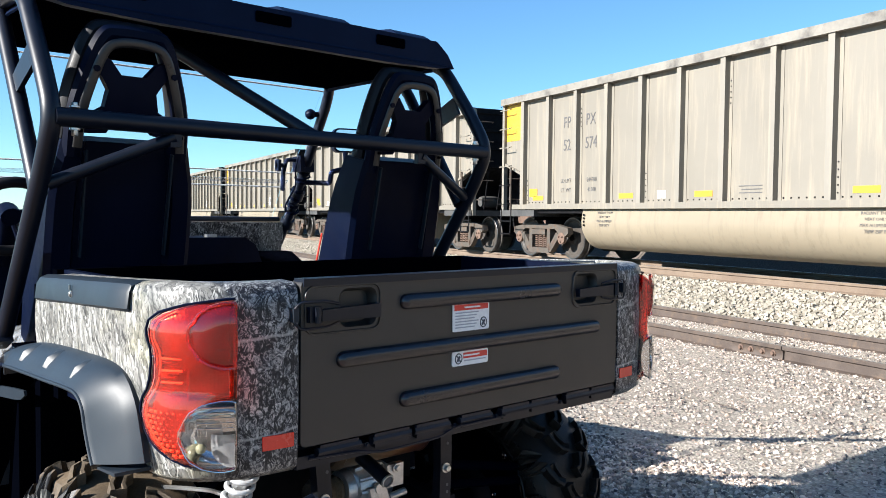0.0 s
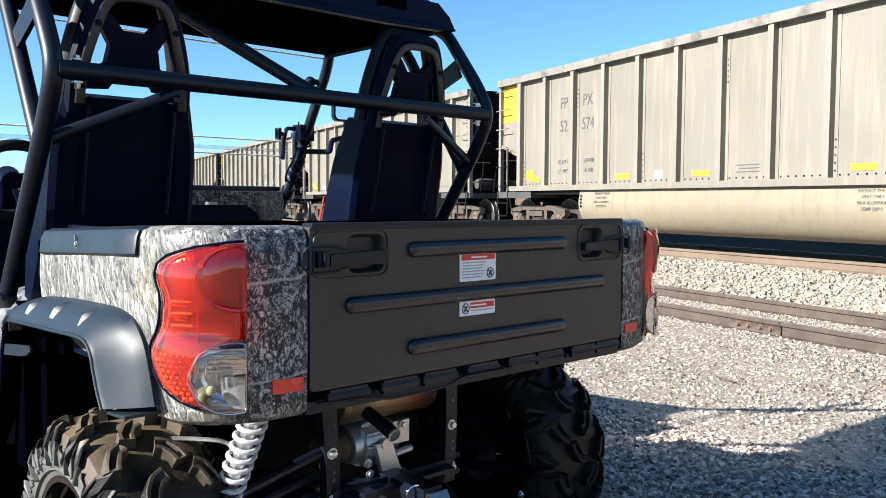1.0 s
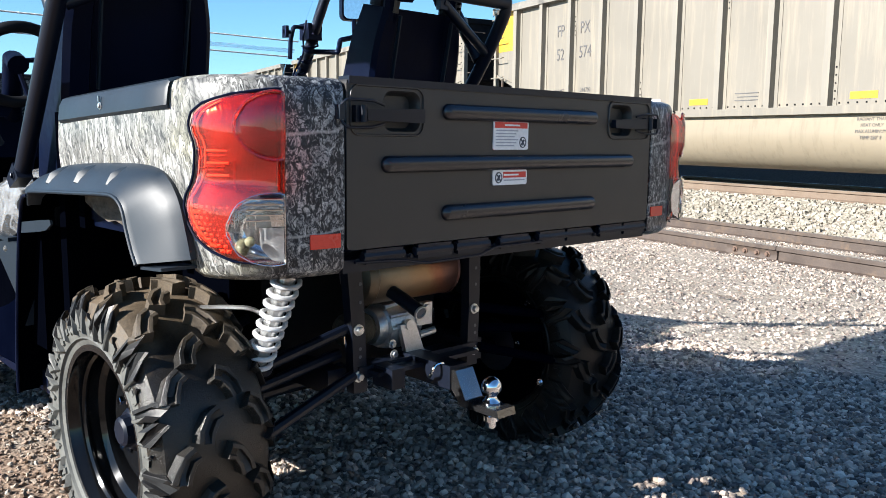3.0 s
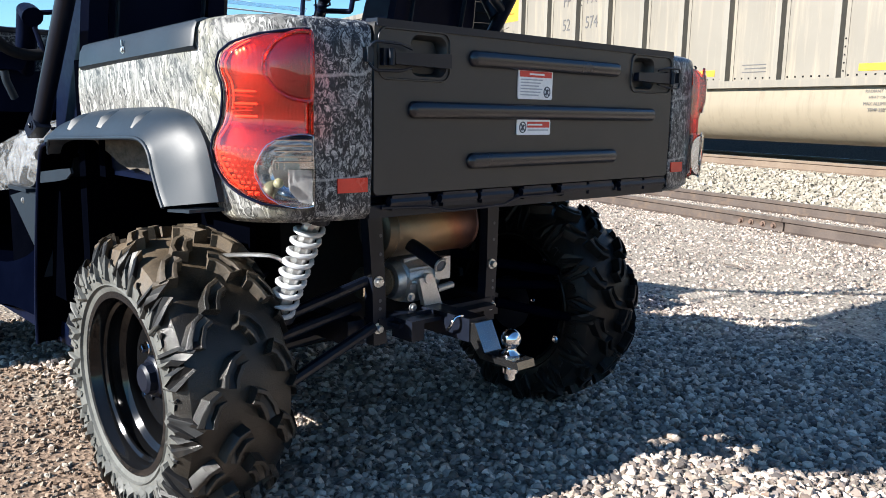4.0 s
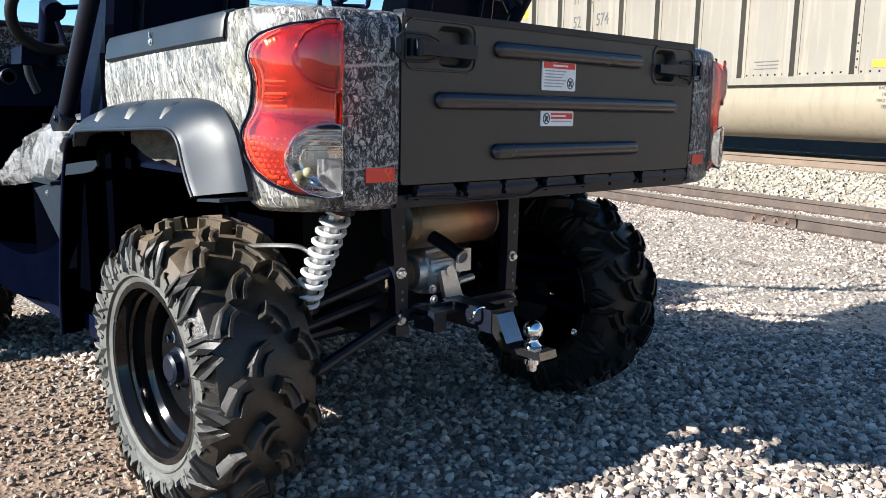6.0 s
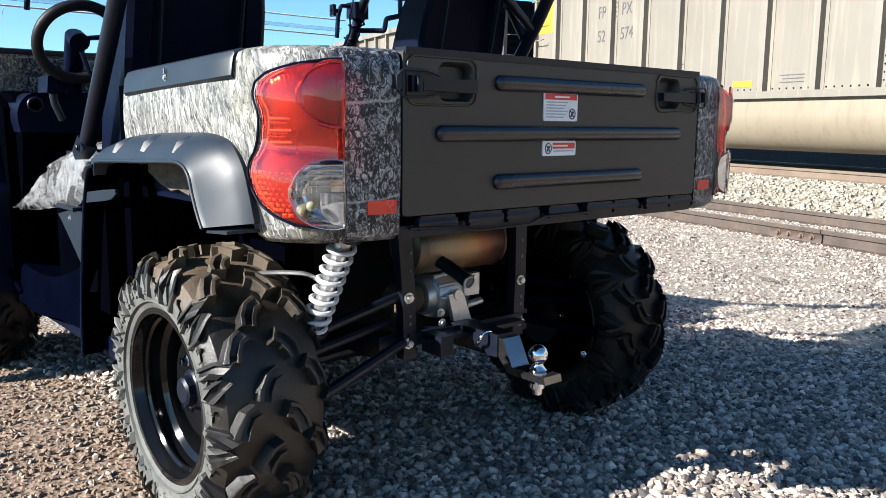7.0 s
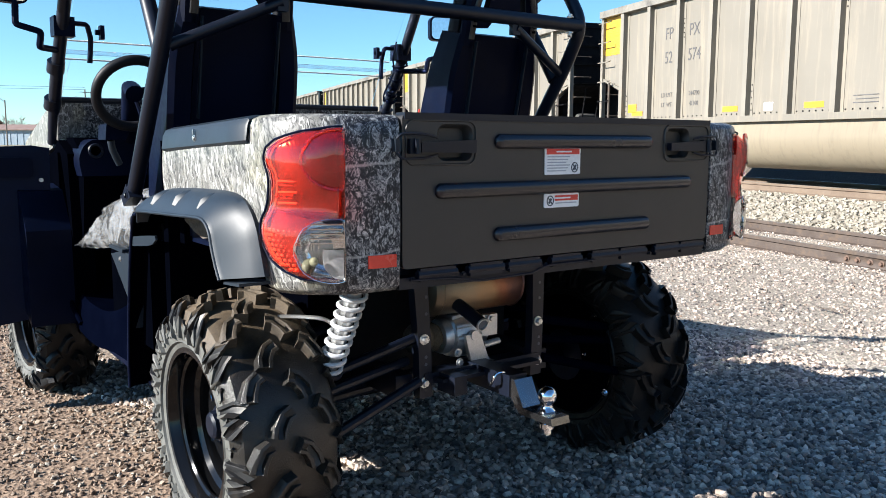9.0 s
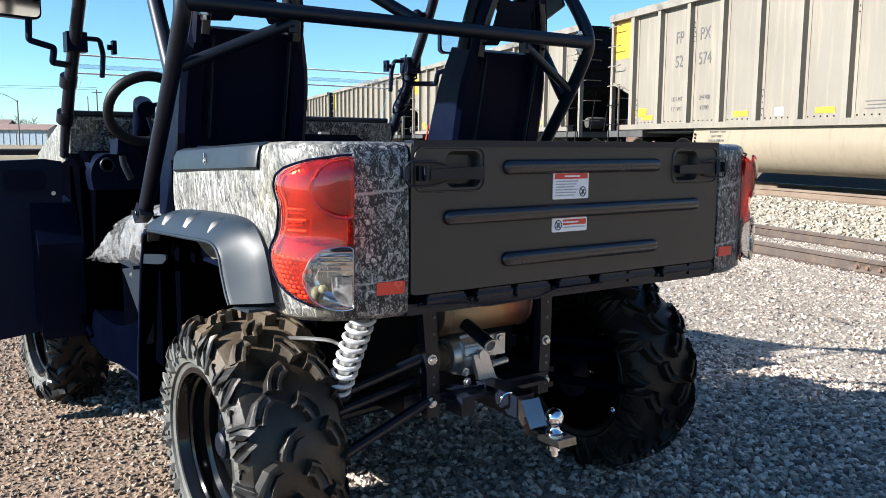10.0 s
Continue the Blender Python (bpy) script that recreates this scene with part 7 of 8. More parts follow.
for sx in (-1, 1):
    bar(rounded([(sx * 0.716, 1.085, 0.885), (sx * 0.715, 1.075, 0.90), (sx * 0.708, 0.775, 1.31), (sx * 0.705, 0.705, 1.43), (sx * 0.705, 0.765, 1.53), (sx * 0.700, 0.930, 1.745), (sx * 0.690, 1.05, 1.775), (sx * 0.685, 1.62, 1.785), (sx * 0.722, 1.70, 1.70), (sx * 0.738, 2.02, 1.22), (sx * 0.728, 2.16, 1.02)], 0.09, 6))
    bar([(sx * 0.700, 0.835, 1.25), (sx * 0.695, 1.115, 1.66), (sx * 0.690, 1.20, 1.765)], 0.021)
    bar([(sx * 0.41, 0.715, 1.40), (sx * 0.690, 0.800, 1.275)], 0.016)
    bm = bmesh.new()
    box(bm, sx * 0.41 - 0.015, sx * 0.41 + 0.015, 0.705, 0.725, 1.375, 1.425)
    part("cage_bracket", bm, M_STEEL, V, bevel=0.003)
    bm = bmesh.new()
    prism(bm, [(0.84, 1.57), (0.87, 1.63), (1.04, 1.55), (1.02, 1.50)], "x", sx * 0.70 - 0.006, sx * 0.70 + 0.006)
    part("cage_gusset", bm, M_STEEL, V, "black drilled gusset", bevel=0.003)
    bm = bmesh.new()
    bolt(bm, sx * 0.655, 0.712, 1.452, 0.008, 0.012, "z", 1)
    part("bolt", bm, M_ZINC, V, "bright zinc bolt")
    bm = bmesh.new()
    bolt(bm, sx * 0.655, 0.712, 1.404, 0.008, 0.018, "z", -1)
    part("bolt", bm, M_ZINC, V, "bright zinc bolt")
    bm = bmesh.new()
    prism(bm, [(1.055, 0.868), (1.095, 0.905), (1.150, 0.862), (1.128, 0.838)], "x", sx * 0.700, sx * 0.738)
    bolt(bm, sx * 0.738, 1.092, 0.872, 0.008, 0.008, "x", sx)
    part("cage_foot", bm, M_STEEL, V, bevel=0.004)
bar([(-0.700, 0.712, 1.428), (0.700, 0.712, 1.428)], 0.0225)
bar([(0.02, 0.72, 1.43), (-0.33, 1.16, 1.765)], 0.019)
bar([(-0.68, 1.64, 1.77), (0.68, 1.64, 1.77)], 0.020)

# -- roof --
bm = bmesh.new()
rows = []
ys = [0.86, 0.872, 0.90, 0.96, 1.05, 1.2, 1.35, 1.48, 1.57, 1.63, 1.645]
zy = [1.735, 1.775, 1.805, 1.828, 1.838, 1.848, 1.852, 1.85, 1.842, 1.815, 1.775]
xs = [-0.690, -0.682, -0.660, -0.630, -0.60, -0.50, -0.25, 0, 0.25, 0.50, 0.60, 0.630, 0.660, 0.682, 0.690]
for y, z in zip(ys, zy):
    row = []
    for x in xs:
        drop = 0.0 if abs(x) < 0.6 else ((abs(x) - 0.6) / 0.090) ** 1.25 * (z - 1.735)
        row.append(Vector((x, y, z - drop)))
    rows.append(row)
skin(bm, rows)
thicken(bm, 0.006)
roof = part("roof", bm, M_ROOF, V, "black moulded roof with raised pads", sharp=40)
bm = bmesh.new()
box(bm, -0.675, 0.675, 0.90, 1.635, 1.742, 1.752)
part("headliner", bm, M_DEEP_BLACK, roof)
bm = bmesh.new()
prism(bm, [(-0.688, 1.736), (-0.62, 1.724), (-0.40, 1.716), (0.40, 1.716), (0.62, 1.724), (0.688, 1.736), (0.662, 1.775), (0.610, 1.815), (-0.610, 1.815), (-0.662, 1.775)], "y", 0.862, 0.89)
part("roof_rear_edge", bm, M_ROOF, roof, bevel=0.008)
for a, b in ((-0.625, -0.548), (-0.415, -0.166), (0.027, 0.276), (0.469, 0.625)):
    bm = bmesh.new()
    prism(bm, [(0.875, 1.77), (0.905, 1.825), (0.95, 1.850), (1.05, 1.862), (1.48, 1.872), (1.57, 1.845)], "x", a, b)
    part("roof_pad", bm, M_ROOF, roof, bevel=0.014, segs=3)
# Slots are flat dark plates; the shade of the recess is in their colour.
for a, b in ((-0.541, -0.421), (-0.099, 0.021), (0.343, 0.463)):
    bm = bmesh.new()
    prism(bm, rounded_rect(a, b, 1.768, 1.800, 0.005, 2), "y", 0.858, 0.8605)
    part("roof_slot_patch", bm, M_DEEP_BLACK, roof, "dark flat patch for the shade of a recessed slot")

# -- windscreen --
def screen(u0, u1, name):
    a, b = Vector((0, 2.13, 1.19)), Vector((0, 1.66, 1.765))
    bm = bmesh.new()
    p, q = a.lerp(b, u0), a.lerp(b, u1)
    nrm = Vector((0, -(b - a).z, (b - a).y)).normalized() * 0.0025
    skin(bm, [[Vector((x, p.y, p.z)) for x in (-0.70, 0, 0.70)], [Vector((x, q.y, q.z)) for x in (-0.68, 0, 0.68)]])
    thicken(bm, 0.004)
    ob = part(name, bm, M_SHIELD, V, "clear polycarbonate windscreen half")
    ob.visible_shadow = False
    for z in (p, q):
        bm = bmesh.new()
        tube(bm, [(-0.70, z.y - 0.004, z.z), (0.70, z.y - 0.004, z.z)], 0.0032, 6)
        part("screen_edge", bm, M_WHITE, ob, "bright cut edge of the clear sheet")
    return ob


screen(0.0, 0.250, "windscreen_lower")
screen(0.360, 0.950, "windscreen_upper")
bm = bmesh.new()
skin(bm, [[Vector((x, 1.998, 1.353)) for x in (-0.70, 0.70)], [Vector((x, 1.985, 1.366)) for x in (-0.70, 0.70)]])
thicken(bm, 0.003)
part("screen_joint", bm, M_JOINT, V, "pale joint strip across the windscreen")

# -- front body --
bm = bmesh.new()
prism(bm, [(2.12, 1.170), (2.16, 1.165), (2.75, 1.02), (2.88, 0.90), (2.90, 0.62), (2.66, 0.60), (2.62, 0.74), (2.52, 0.88), (2.34, 0.97), (2.14, 1.00)], "x", -0.735, 0.735)
part("hood", bm, M_CAMO, V, "bark-camouflage hood and cowl", bevel=0.03, segs=3)
bm = bmesh.new()
box(bm, -0.70, 0.70, 2.08, 2.12, 0.30, 1.02)
part("firewall", bm, M_DEEP_BLACK, V, "black firewall panel")
for sx in (-1, 1):
    bm = bmesh.new()
    prism(bm, [(1.86, 0.42), (2.20, 0.40), (2.17, 0.62), (2.24, 0.70), (2.45, 0.74), (2.56, 0.70), (2.52, 0.86), (2.34, 0.95), (2.14, 0.99), (2.06, 1.03), (1.90, 0.98)], "x", sx * 0.66, sx * 0.732)
    part("footwell_panel", bm, M_DEEP_BLACK, V, "black footwell side panel", bevel=0.01)
bm = bmesh.new()
tube(bm, [(-0.72, 2.10, 1.185), (0.72, 2.10, 1.185)], 0.012, 8)
part("screen_rail", bm, M_STEEL, V)
bm = bmesh.new()
prism(bm, [(2.085, 1.03), (2.050, 1.172), (2.118, 1.172), (2.118, 1.03)], "x", -0.725, 0.725)
part("dash_top", bm, M_CAMO, V, "bark-camouflage cowl edge behind the windscreen", bevel=0.006)
bm = bmesh.new()
prism(bm, [(2.06, 0.55), (1.86, 0.62), (1.80, 0.90), (1.84, 0.99), (1.95, 1.04), (2.06, 1.04)], "x", -0.70, 0.70)
part("dashboard", bm, M_DEEP_BLACK, V, "black moulded dashboard", bevel=0.025, segs=3)
bm = bmesh.new()
prism(bm, [(-0.28, 0.80), (-0.26, 1.08), (-0.20, 1.115), (0.36, 1.112), (0.41, 1.08), (0.45, 0.98), (0.46, 0.80)], "y", 1.76, 2.02)
part("dash_pod", bm, M_BLACK, V, "black centre dashboard pod", bevel=0.02, segs=3)
bm = bmesh.new()
box(bm, 0.215, 0.255, 1.80, 1.83, 1.112, 1.124)
part("dash_switch", bm, M_ZINC, V, "small bright switch", bevel=0.003)
bm = bmesh.new()
prism(bm, [(-0.705, 0.90), (-0.712, 0.94), (-0.712, 0.965), (-0.706, 0.988), (-0.696, 1.007), (-0.681, 1.022), (-0.664, 1.031), (-0.645, 1.034), (-0.30, 1.034), (-0.30, 0.90)], "y", 1.80, 2.04)
cowl = part("instrument_cowl", bm, M_BLACK, V, "black rounded instrument cowl", bevel=0.012, segs=3)
bm = bmesh.new()
lathe(bm, [(0.016, 0.0), (0.019, -0.007), (0.025, -0.007), (0.028, 0.0)], 20, Matrix.Translation((-0.655, 1.797, 0.992)) @ Matrix.Rotation(radians(90), 4, "Z"))
part("air_vent", bm, M_STEEL, cowl, "round air vent")
bm = bmesh.new()
tube(bm, spline([(-0.625, 1.70, 1.030), (-0.620, 1.705, 1.000), (-0.608, 1.71, 0.972), (-0.594, 1.72, 0.945)], 4), 0.0125, 16)
part("tilt_lever", bm, M_FLARE, cowl, "pale tilt lever")
bm = bmesh.new()
prism(bm, [(-0.645, 1.032), (-0.640, 1.085), (-0.595, 1.095), (-0.560, 1.060), (-0.575, 1.032)], "y", 1.69, 1.80)
part("switch_block", bm, M_BLACK, cowl, "black column switch block", bevel=0.008)
sw = Matrix.Translation((-0.562, 1.60, 1.190)) @ Matrix.Rotation(radians(28), 4, "X")
bm = bmesh.new()
ring = [sw @ Vector((0.128 * math.cos(a), 0.0, 0.126 * math.sin(a))) for a in [2 * math.pi * k / 40 for k in range(40)]]
tube(bm, ring, 0.0178, 12, closed=True)
wheel_ob = part("steering_wheel", bm, M_VINYL, V, "black steering wheel with a thick rim")
for a in (-70, 15):
    bm = bmesh.new()
    tube(bm, [sw @ Vector((0, 0.03, 0)), sw @ Vector((0.130 * math.cos(radians(a)), 0.0, 0.124 * math.sin(radians(a))))], 0.016, 8, flat=0.5)
    part("spoke", bm, M_BLACK, wheel_ob)
bm = bmesh.new()
tube(bm, [sw @ Vector((0, 0.0, 0)), sw @ Vector((0, 0.05, 0)), (-0.52, 1.86, 1.00)], 0.032, 14)
part("steering_column", bm, M_BLACK, wheel_ob)

for sx in (-1, 1):
    bm = bmesh.new()
    prism(bm, [(1.90, 0.345), (2.02, 0.385), (2.05, 0.52), (2.12, 0.66), (2.26, 0.725), (2.50, 0.70), (2.50, 0.78), (2.20, 0.86), (2.02, 0.84), (1.90, 0.70)], "x", sx * 0.70, sx * 0.885)
    part("front_fender", bm, M_BLACK, V, "black plastic front fender", bevel=0.015, segs=3)

# -- open driver door --
bm = bmesh.new()
hinge = Matrix.Translation((-0.765, 2.06, 0)) @ Matrix.Rotation(radians(-4), 4, "Z")
prism(bm, [(-0.02, 0.36), (0.0, 1.0), (-0.06, 1.01), (-0.80, 0.98), (-0.84, 0.92), (-0.80, 0.50), (-0.70, 0.36), (-0.40, 0.31)], "y", -0.025, 0.025, hinge)
door = part("door", bm, M_DOOR, V, "open black half door", bevel=0.014, segs=3)
bm = bmesh.new()
prism(bm, rounded_rect(-0.20, -0.06, 0.89, 0.965, 0.02), "y", -0.040, -0.020, hinge)
part("door_handle", bm, M_BLACK, door, "black door latch plate", bevel=0.008)
for z in (0.80, 0.88):
    bm = bmesh.new()
    tube(bm, [hinge @ Vector((-0.035, -0.024, z)), hinge @ Vector((-0.035, -0.034, z))], 0.008, 10)
    part("bolt", bm, M_ZINC, door, "bright hinge bolt")

# -- mirrors --
for sx in (-1, 1):
    bm = bmesh.new()
    box(bm, sx * 0.725 - 0.035, sx * 0.725 + 0.035, 1.86, 1.93, 1.40, 1.47)
    m_root = part("mirror", bm, M_BLACK, V, "black side mirror on a clamp arm", bevel=0.008)
    bm = bmesh.new()
    tube(bm, rounded([(sx * 0.735, 1.93, 1.355), (sx * 0.818, 1.82, 1.352), (sx * 0.814, 1.80, 1.402), (sx * 0.893, 1.80, 1.422), (sx * 0.890, 1.80, 1.500)], 0.010, 4), 0.0115, 8)
    part("mirror_arm", bm, M_BLACK, m_root)
    bm = bmesh.new()
    head = Matrix.Translation((sx * 0.925, 1.80, 1.550)) @ Matrix.Rotation(radians(-sx * 18), 4, "Z")
    prism(bm, rounded_rect(-0.085, 0.085, -0.055, 0.055, 0.025), "y", 0.0, 0.040, head)
    part("mirror_shell", bm, M_BLACK, m_root, bevel=0.008)
    bm = bmesh.new()
    prism(bm, rounded_rect(-0.078, 0.078, -0.048, 0.048, 0.021), "y", -0.004, 0.002, head)
    part("mirror_glass", bm, M_CHROME, m_root, "mirror glass")
    for y, z in ((1.97, 1.30), (2.06, 1.17)):
        bm = bmesh.new()
        d = Vector((0, 0.14, -0.20)).normalized()
        q = Vector((sx * (0.735 + (2.0 - z) * 0.008), y - 0.0, z))
        tube(bm, [q - d * 0.022, q + d * 0.022], 0.031, 14)
        part("cage_clamp", bm, M_STEEL, V, "black cage clamp")

# -- cable ties and a loose cable wound round the passenger pillar --
hi_end, lo_end = Vector((0.722, 1.70, 1.70)), Vector((0.738, 2.02, 1.22))
run = (lo_end - hi_end).normalized()
for f in (0.62, 0.70, 0.79, 0.86, 0.93, 0.99):
    q = hi_end.lerp(lo_end, f)
    bm = bmesh.new()
    tube(bm, [q - run * 0.006, q + run * 0.006], 0.0285, 14)
    part("cable_tie", bm, M_BLACK, V, "black strap round the pillar")
e1 = run.orthogonal().normalized()
e2 = run.cross(e1)
bm = bmesh.new()
tube(bm, [hi_end.lerp(lo_end, 0.55 + 0.45 * k / 40) + (e1 * math.cos(k * 0.62) + e2 * math.sin(k * 0.62)) * (0.029 + 0.005 * math.sin(k * 1.7)) for k in range(41)], 0.0045, 6)
tube(bm, spline([hi_end.lerp(lo_end, 0.50) + Vector((-0.05, 0, 0.02)), hi_end.lerp(lo_end, 0.60) + Vector((-0.055, -0.01, 0)), hi_end.lerp(lo_end, 0.75) + Vector((-0.035, -0.02, 0)), hi_end.lerp(lo_end, 0.92) + Vector((-0.045, -0.01, 0)), hi_end.lerp(lo_end, 1.0) + Vector((-0.03, 0, 0))], 6), 0.0042, 6)
part("loose_cable", bm, M_BLACK, V, "loose black cable along the pillar")
bm = bmesh.new()
q = hi_end.lerp(lo_end, 0.115)
bmesh.ops.create_icosphere(bm, subdivisions=2, radius=0.024, matrix=Matrix.Translation(q + Vector((-0.052, 0.02, 0))))
tube(bm, [q, q + Vector((-0.05, 0.02, 0))], 0.012, 8)
part("pillar_knob", bm, M_BLACK, V, "black clamp knob on the pillar")

# -- bright studs added as specks of light on the far hub --
for y, z, r in ((0.395, 0.487, 0.0075), (0.338, 0.255, 0.0075), (0.397, 0.412, 0.004), (0.43, 0.36, 0.004)):
    bm = bmesh.new()
    bolt(bm, 0.482, y, z, r, 0.012, "x", -1)
    part("hub_glint", bm, M_CHROME, V, "bright stud standing in for a speck of light on the far hub")

# -- clear packing film pulled over the seat corner --
rows = []
for i in range(49):
    g = i / 48
    y = 1.10 + 0.72 * g
    hi = float(np.interp(y, (1.10, 1.16, 1.24, 1.36, 1.50, 1.66, 1.82), (0.845, 0.880, 0.886, 0.868, 0.838, 0.750, 0.655)))
    lo = float(np.interp(y, (1.10, 1.20, 1.35, 1.60, 1.82), (0.760, 0.705, 0.690, 0.660, 0.640)))
    row = []
    for k in range(25):
        f = k / 24
        q = Vector((y * 5.5 + f * 1.2, f * 1.1, 3.0))
        fold = 0.034 * (1 - abs(2 * noise.noise(q))) + 0.012 * abs(noise.noise(q * 3.1)) + 0.005 * noise.noise(q * 8.0)
        row.append(Vector((-0.640 - 0.060 * math.sin(math.pi * min(1, 0.15 + f * 0.85)) ** 0.6 - fold + 0.05 * max(0, f - 0.75) / 0.25, y + 0.012 * noise.noise(q * 2.0), lo + (hi - lo) * f + 0.006 * noise.noise(q * 4.0))))
    rows.append(row)
bm = bmesh.new()
skin(bm, rows)
thicken(bm, 0.0008)
part("film_wrap", bm, M_FILM, V, "crumpled clear packing film over the seat corner", sharp=25)
for sx in (-1, 1):
    bm = bmesh.new()
    tube(bm, rounded([(sx * 0.70, 1.90, 1.452), (sx * 0.640, 1.90, 1.452), (sx * 0.628, 1.905, 1.40), (sx * 0.632, 1.92, 1.315)], 0.012, 3), 0.013, 8, flat=0.7)
    clamp = part("screen_clamp", bm, M_BLACK, V, "black windscreen clamp strap")
    bm = bmesh.new()
    tube(bm, [(sx * 0.615, 1.89, 1.425), (sx * 0.585, 1.89, 1.425)], 0.010, 8)
    box(bm, min(sx * 0.600, sx * 0.585), max(sx * 0.600, sx * 0.585), 1.875, 1.905, 1.40, 1.45)
    part("clamp_knob", bm, M_BLACK, clamp, bevel=0.003)
for sx in (-1, 1):
    bm = bmesh.new()
    tube(bm, [(sx * 0.632, 0.955, 1.05), (sx * 0.625, 0.945, 1.34)], 0.009, 8, flat=0.4)
    part("seat_post", bm, M_FLARE, V, "grey seat side post")


# ---- distance ----
M_SHEDW = surface("pale_blue_sheet_metal", (0.24, 0.31, 0.37), (0.31, 0.37, 0.42), 0.5, scale=1, fine=20)
M_GABLE = surface("tan_gable_siding", (0.34, 0.26, 0.20), (0.44, 0.35, 0.28), 0.7, scale=1, fine=20)
M_SHEDR = surface("brown_sheet_roof", (0.17, 0.115, 0.095), (0.24, 0.165, 0.14), 0.6, scale=1, fine=20)
M_POLE = surface("weathered_pole_wood", (0.09, 0.075, 0.065), (0.15, 0.125, 0.105), 0.9, scale=1, fine=20)
M_BARK = surface("bare_grey_branches", (0.10, 0.085, 0.075), (0.17, 0.145, 0.13), 0.9, scale=2, fine=20)


def shed(x, y, turn, L, W, h, rise, label, wall, end):
    """A long low building; its ridge runs along its own x axis."""
    t = thing("shed", pose(x, y, -0.35, 0, 0, turn), label, "building", "low buildings beyond the yard")
    bm = bmesh.new()
    box(bm, -L / 2, L / 2, -W / 2, W / 2, 0, h)
    part("wall", bm, wall, t)
    for e in (-1, 1):
        bm = bmesh.new()
        a, b = sorted((e * (L / 2 - 0.1), e * (L / 2 + 0.05)))
        prism(bm, [(-W / 2, 0), (W / 2, 0), (W / 2, h), (0, h + rise), (-W / 2, h)], "x", a, b)
        part("gable", bm, end, t)
        bm = bmesh.new()
        a, b = sorted((e * (L / 2 + 0.04), e * (L / 2 + 0.12)))
        box(bm, a, b, -0.5, 0.5, 0, 2.1)
        part("door", bm, M_WHITE, t, "pale door")
    for e in (-1, 1):
        bm = bmesh.new()
        prism(bm, [(0, h + rise + 0.16), (e * (W / 2 + 0.4), h - 0.06), (e * (W / 2 + 0.4), h - 0.22), (0, h + rise)], "x", -L / 2 - 0.5, L / 2 + 0.5)
        part("roof", bm, M_SHEDR, t, "brown metal roof")
    n = int(L / 1.2)
    for k in range(n):
        bm = bmesh.new()
        xx = -L / 2 + 0.6 + k * 1.2
        box(bm, xx - 0.04, xx + 0.04, -W / 2 - 0.06, -W / 2 + 0.01, 0, h - 0.1)
        part("seam", bm, wall, t)
    return t


shed(21.6, 173.8, -35, 16, 5.4, 3.3, 0.75, "long pale blue metal building with brown roof and tan gable", M_SHEDW, M_GABLE)
shed(17.5, 196.0, -20, 14, 7, 4.4, 0.9, "pale metal shed behind a longer building", M_WHITE, M_GABLE)


def pole(x, y, top, arm, label, r=0.13):
    t = thing("utility_pole", pose(x, y, -0.35), label, "utility pole", "poles beyond the yard")
    bm = bmesh.new()
    tube(bm, [(0, 0, 0), (0, 0, top)], [r * 1.3, r], 8)
    part("post", bm, M_POLE, t)
    if arm == "lamp":
        bm = bmesh.new()
        tube(bm, spline([(0, 0, top - 0.3), (-0.8, 0, top + 0.3), (-2.2, 0, top + 0.9), (-4.2, 0, top + 0.9)], 4), 0.06, 6)
        a = part("lamp_arm", bm, M_ZINC, t)
        bm = bmesh.new()
        box(bm, -4.9, -4.1, -0.15, 0.15, top + 0.82, top + 0.98)
        part("lamp_head", bm, M_ZINC, a, bevel=0.03)
    elif arm:
        bm = bmesh.new()
        box(bm, -1.1, 1.1, -0.06, 0.06, top - 0.7, top - 0.55)
        part("crossarm", bm, M_POLE, t)
    return t


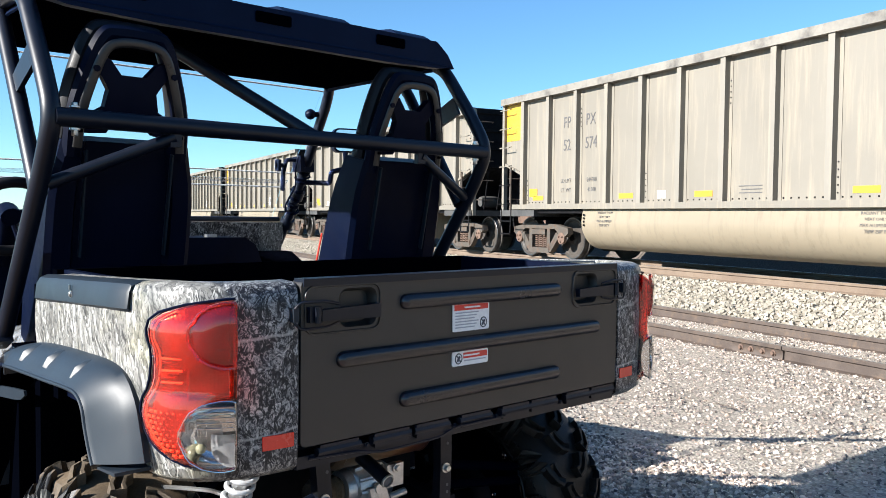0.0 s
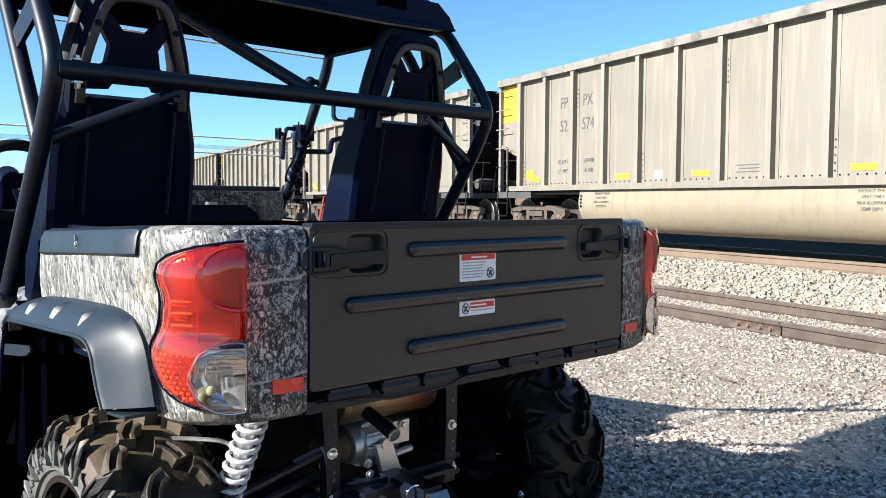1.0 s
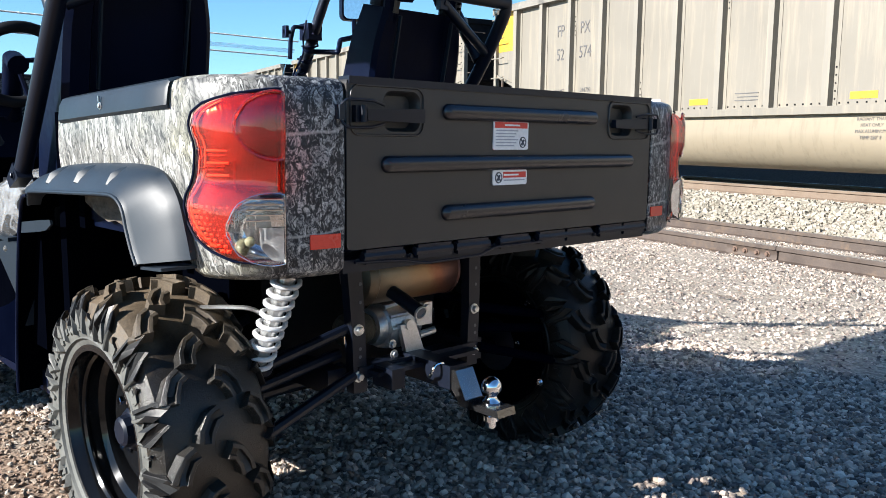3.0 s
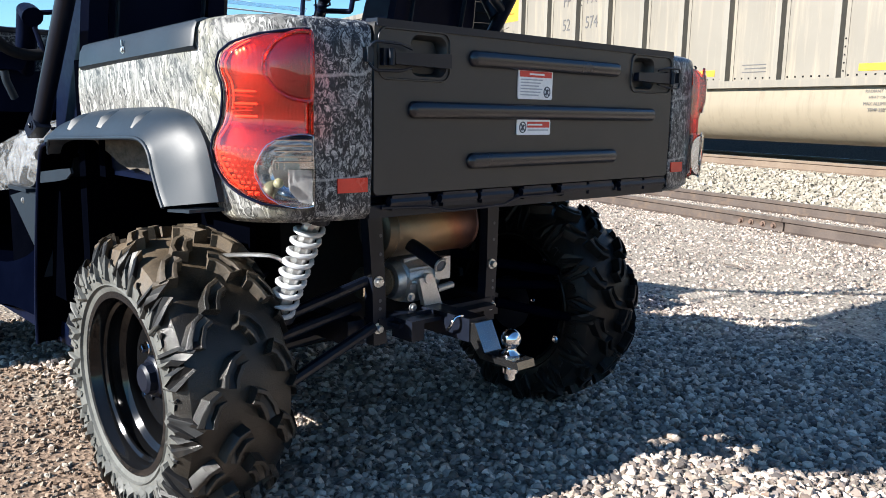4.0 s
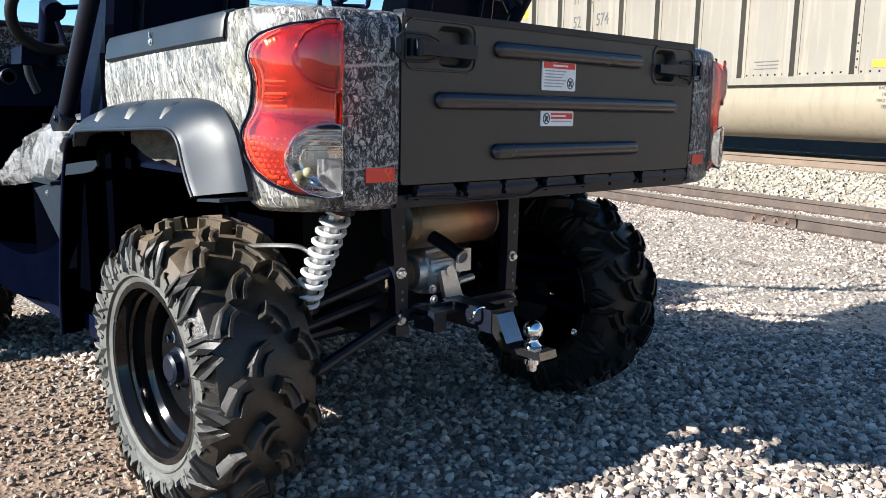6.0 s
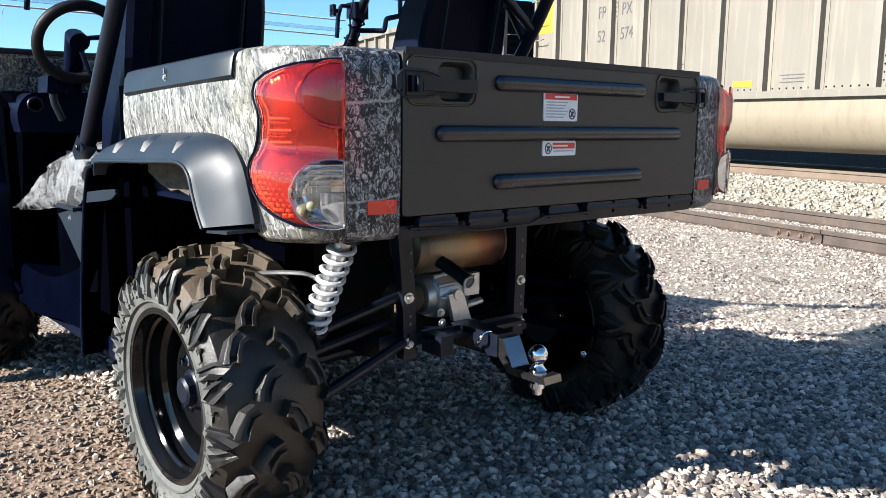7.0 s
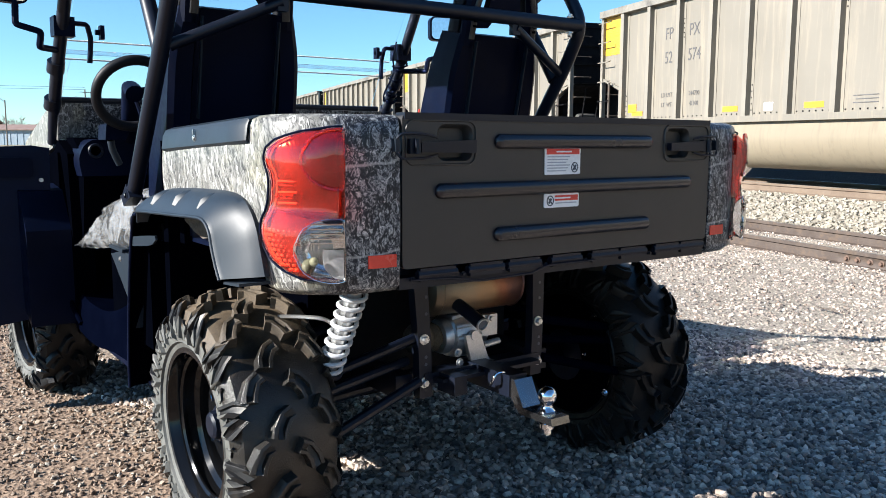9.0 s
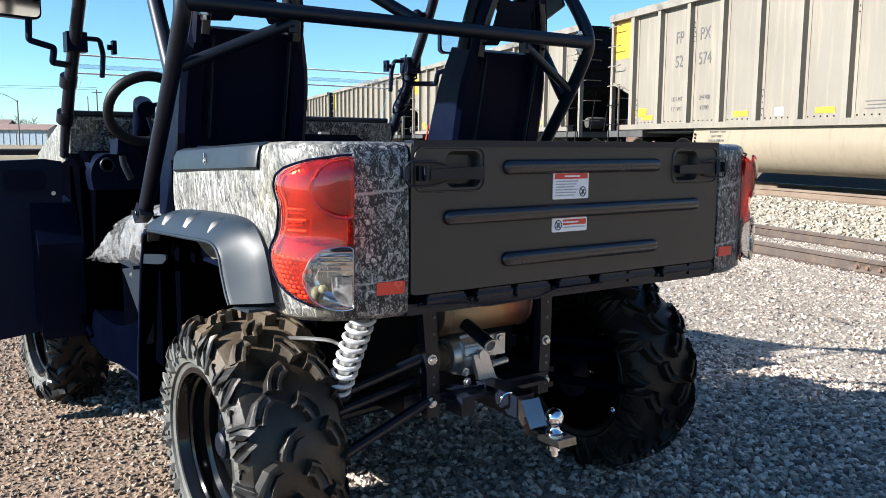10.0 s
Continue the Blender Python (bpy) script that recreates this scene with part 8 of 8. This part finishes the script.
pole(19.2, 147.0, 7.6, "lamp", "wooden street-lamp pole with a curved arm", 0.09)
pole(39.9, 195.0, 10.9, "", "slim bare utility pole", 0.10)
pole(41.6, 194.0, 12.4, "cross", "utility pole with a crossarm")
for dz in (0.0, 0.5):
    bm = bmesh.new()
    tube(bm, [(-40 + 20.4 * k, 194.0, 11.5 + dz + 0.12 * (k - 2) ** 2) for k in range(5)], 0.028, 5)
    ob = part("power_line", bm, M_BLACK)
    tagged(ob, "thin black overhead power line strung to a pole", "power line", "overhead lines")

far_rng = random.Random(11)


def bare_tree(x, y, h):
    t = thing("tree", pose(x, y, -0.35), "bare leafless winter tree far beyond the sheds", "tree", "bare trees beyond the yard")
    bm = bmesh.new()
    tube(bm, [(0, 0, 0), (0.1, 0, h * 0.2), (0, 0.1, h * 0.4)], [0.24, 0.18, 0.12], 6)
    part("trunk", bm, M_BARK, t)
    bm = bmesh.new()
    def grow(p, d, length, r, depth):
        q = p + d * length
        tube(bm, [p, p.lerp(q, 0.5) + Vector((far_rng.uniform(-1, 1), far_rng.uniform(-1, 1), far_rng.uniform(-0.5, 0.5))) * length * 0.08, q], [r, r * 0.8, r * 0.6], 4)
        if depth:
            for k in range(3 if depth > 1 else 4):
                e = (d + Vector((far_rng.uniform(-1, 1), far_rng.uniform(-1, 1), far_rng.uniform(-0.3, 0.6))) * 0.8).normalized()
                grow(p.lerp(q, far_rng.uniform(0.5, 1.0)), e, length * far_rng.uniform(0.55, 0.8), r * 0.6, depth - 1)
    for k in range(5):
        a = k * 1.3
        grow(Vector((0, 0.1, h * (0.25 + 0.035 * k))), Vector((math.cos(a) * 0.6, math.sin(a) * 0.6, 0.8)).normalized(), h * 0.26, 0.09, 3)
    part("crown", bm, M_BARK, t)
    return t


for x, y, h in ((27.5, 214, 8.5), (31.0, 216, 8.0), (34.5, 220, 6.6), (37.5, 222, 6.0)):
    bare_tree(x, y, h)

bm = bmesh.new()
prism(bm, [(60.0, -0.05), (60.3, 0.34), (60.8, 0.42), (62.2, 0.42), (63.0, -0.05)], "x", -60, 12)
bank = part("far_track_bank", bm, M_CARDARK)
tagged(bank, "dark low track bank across the dry field", "embankment", kind="structure")
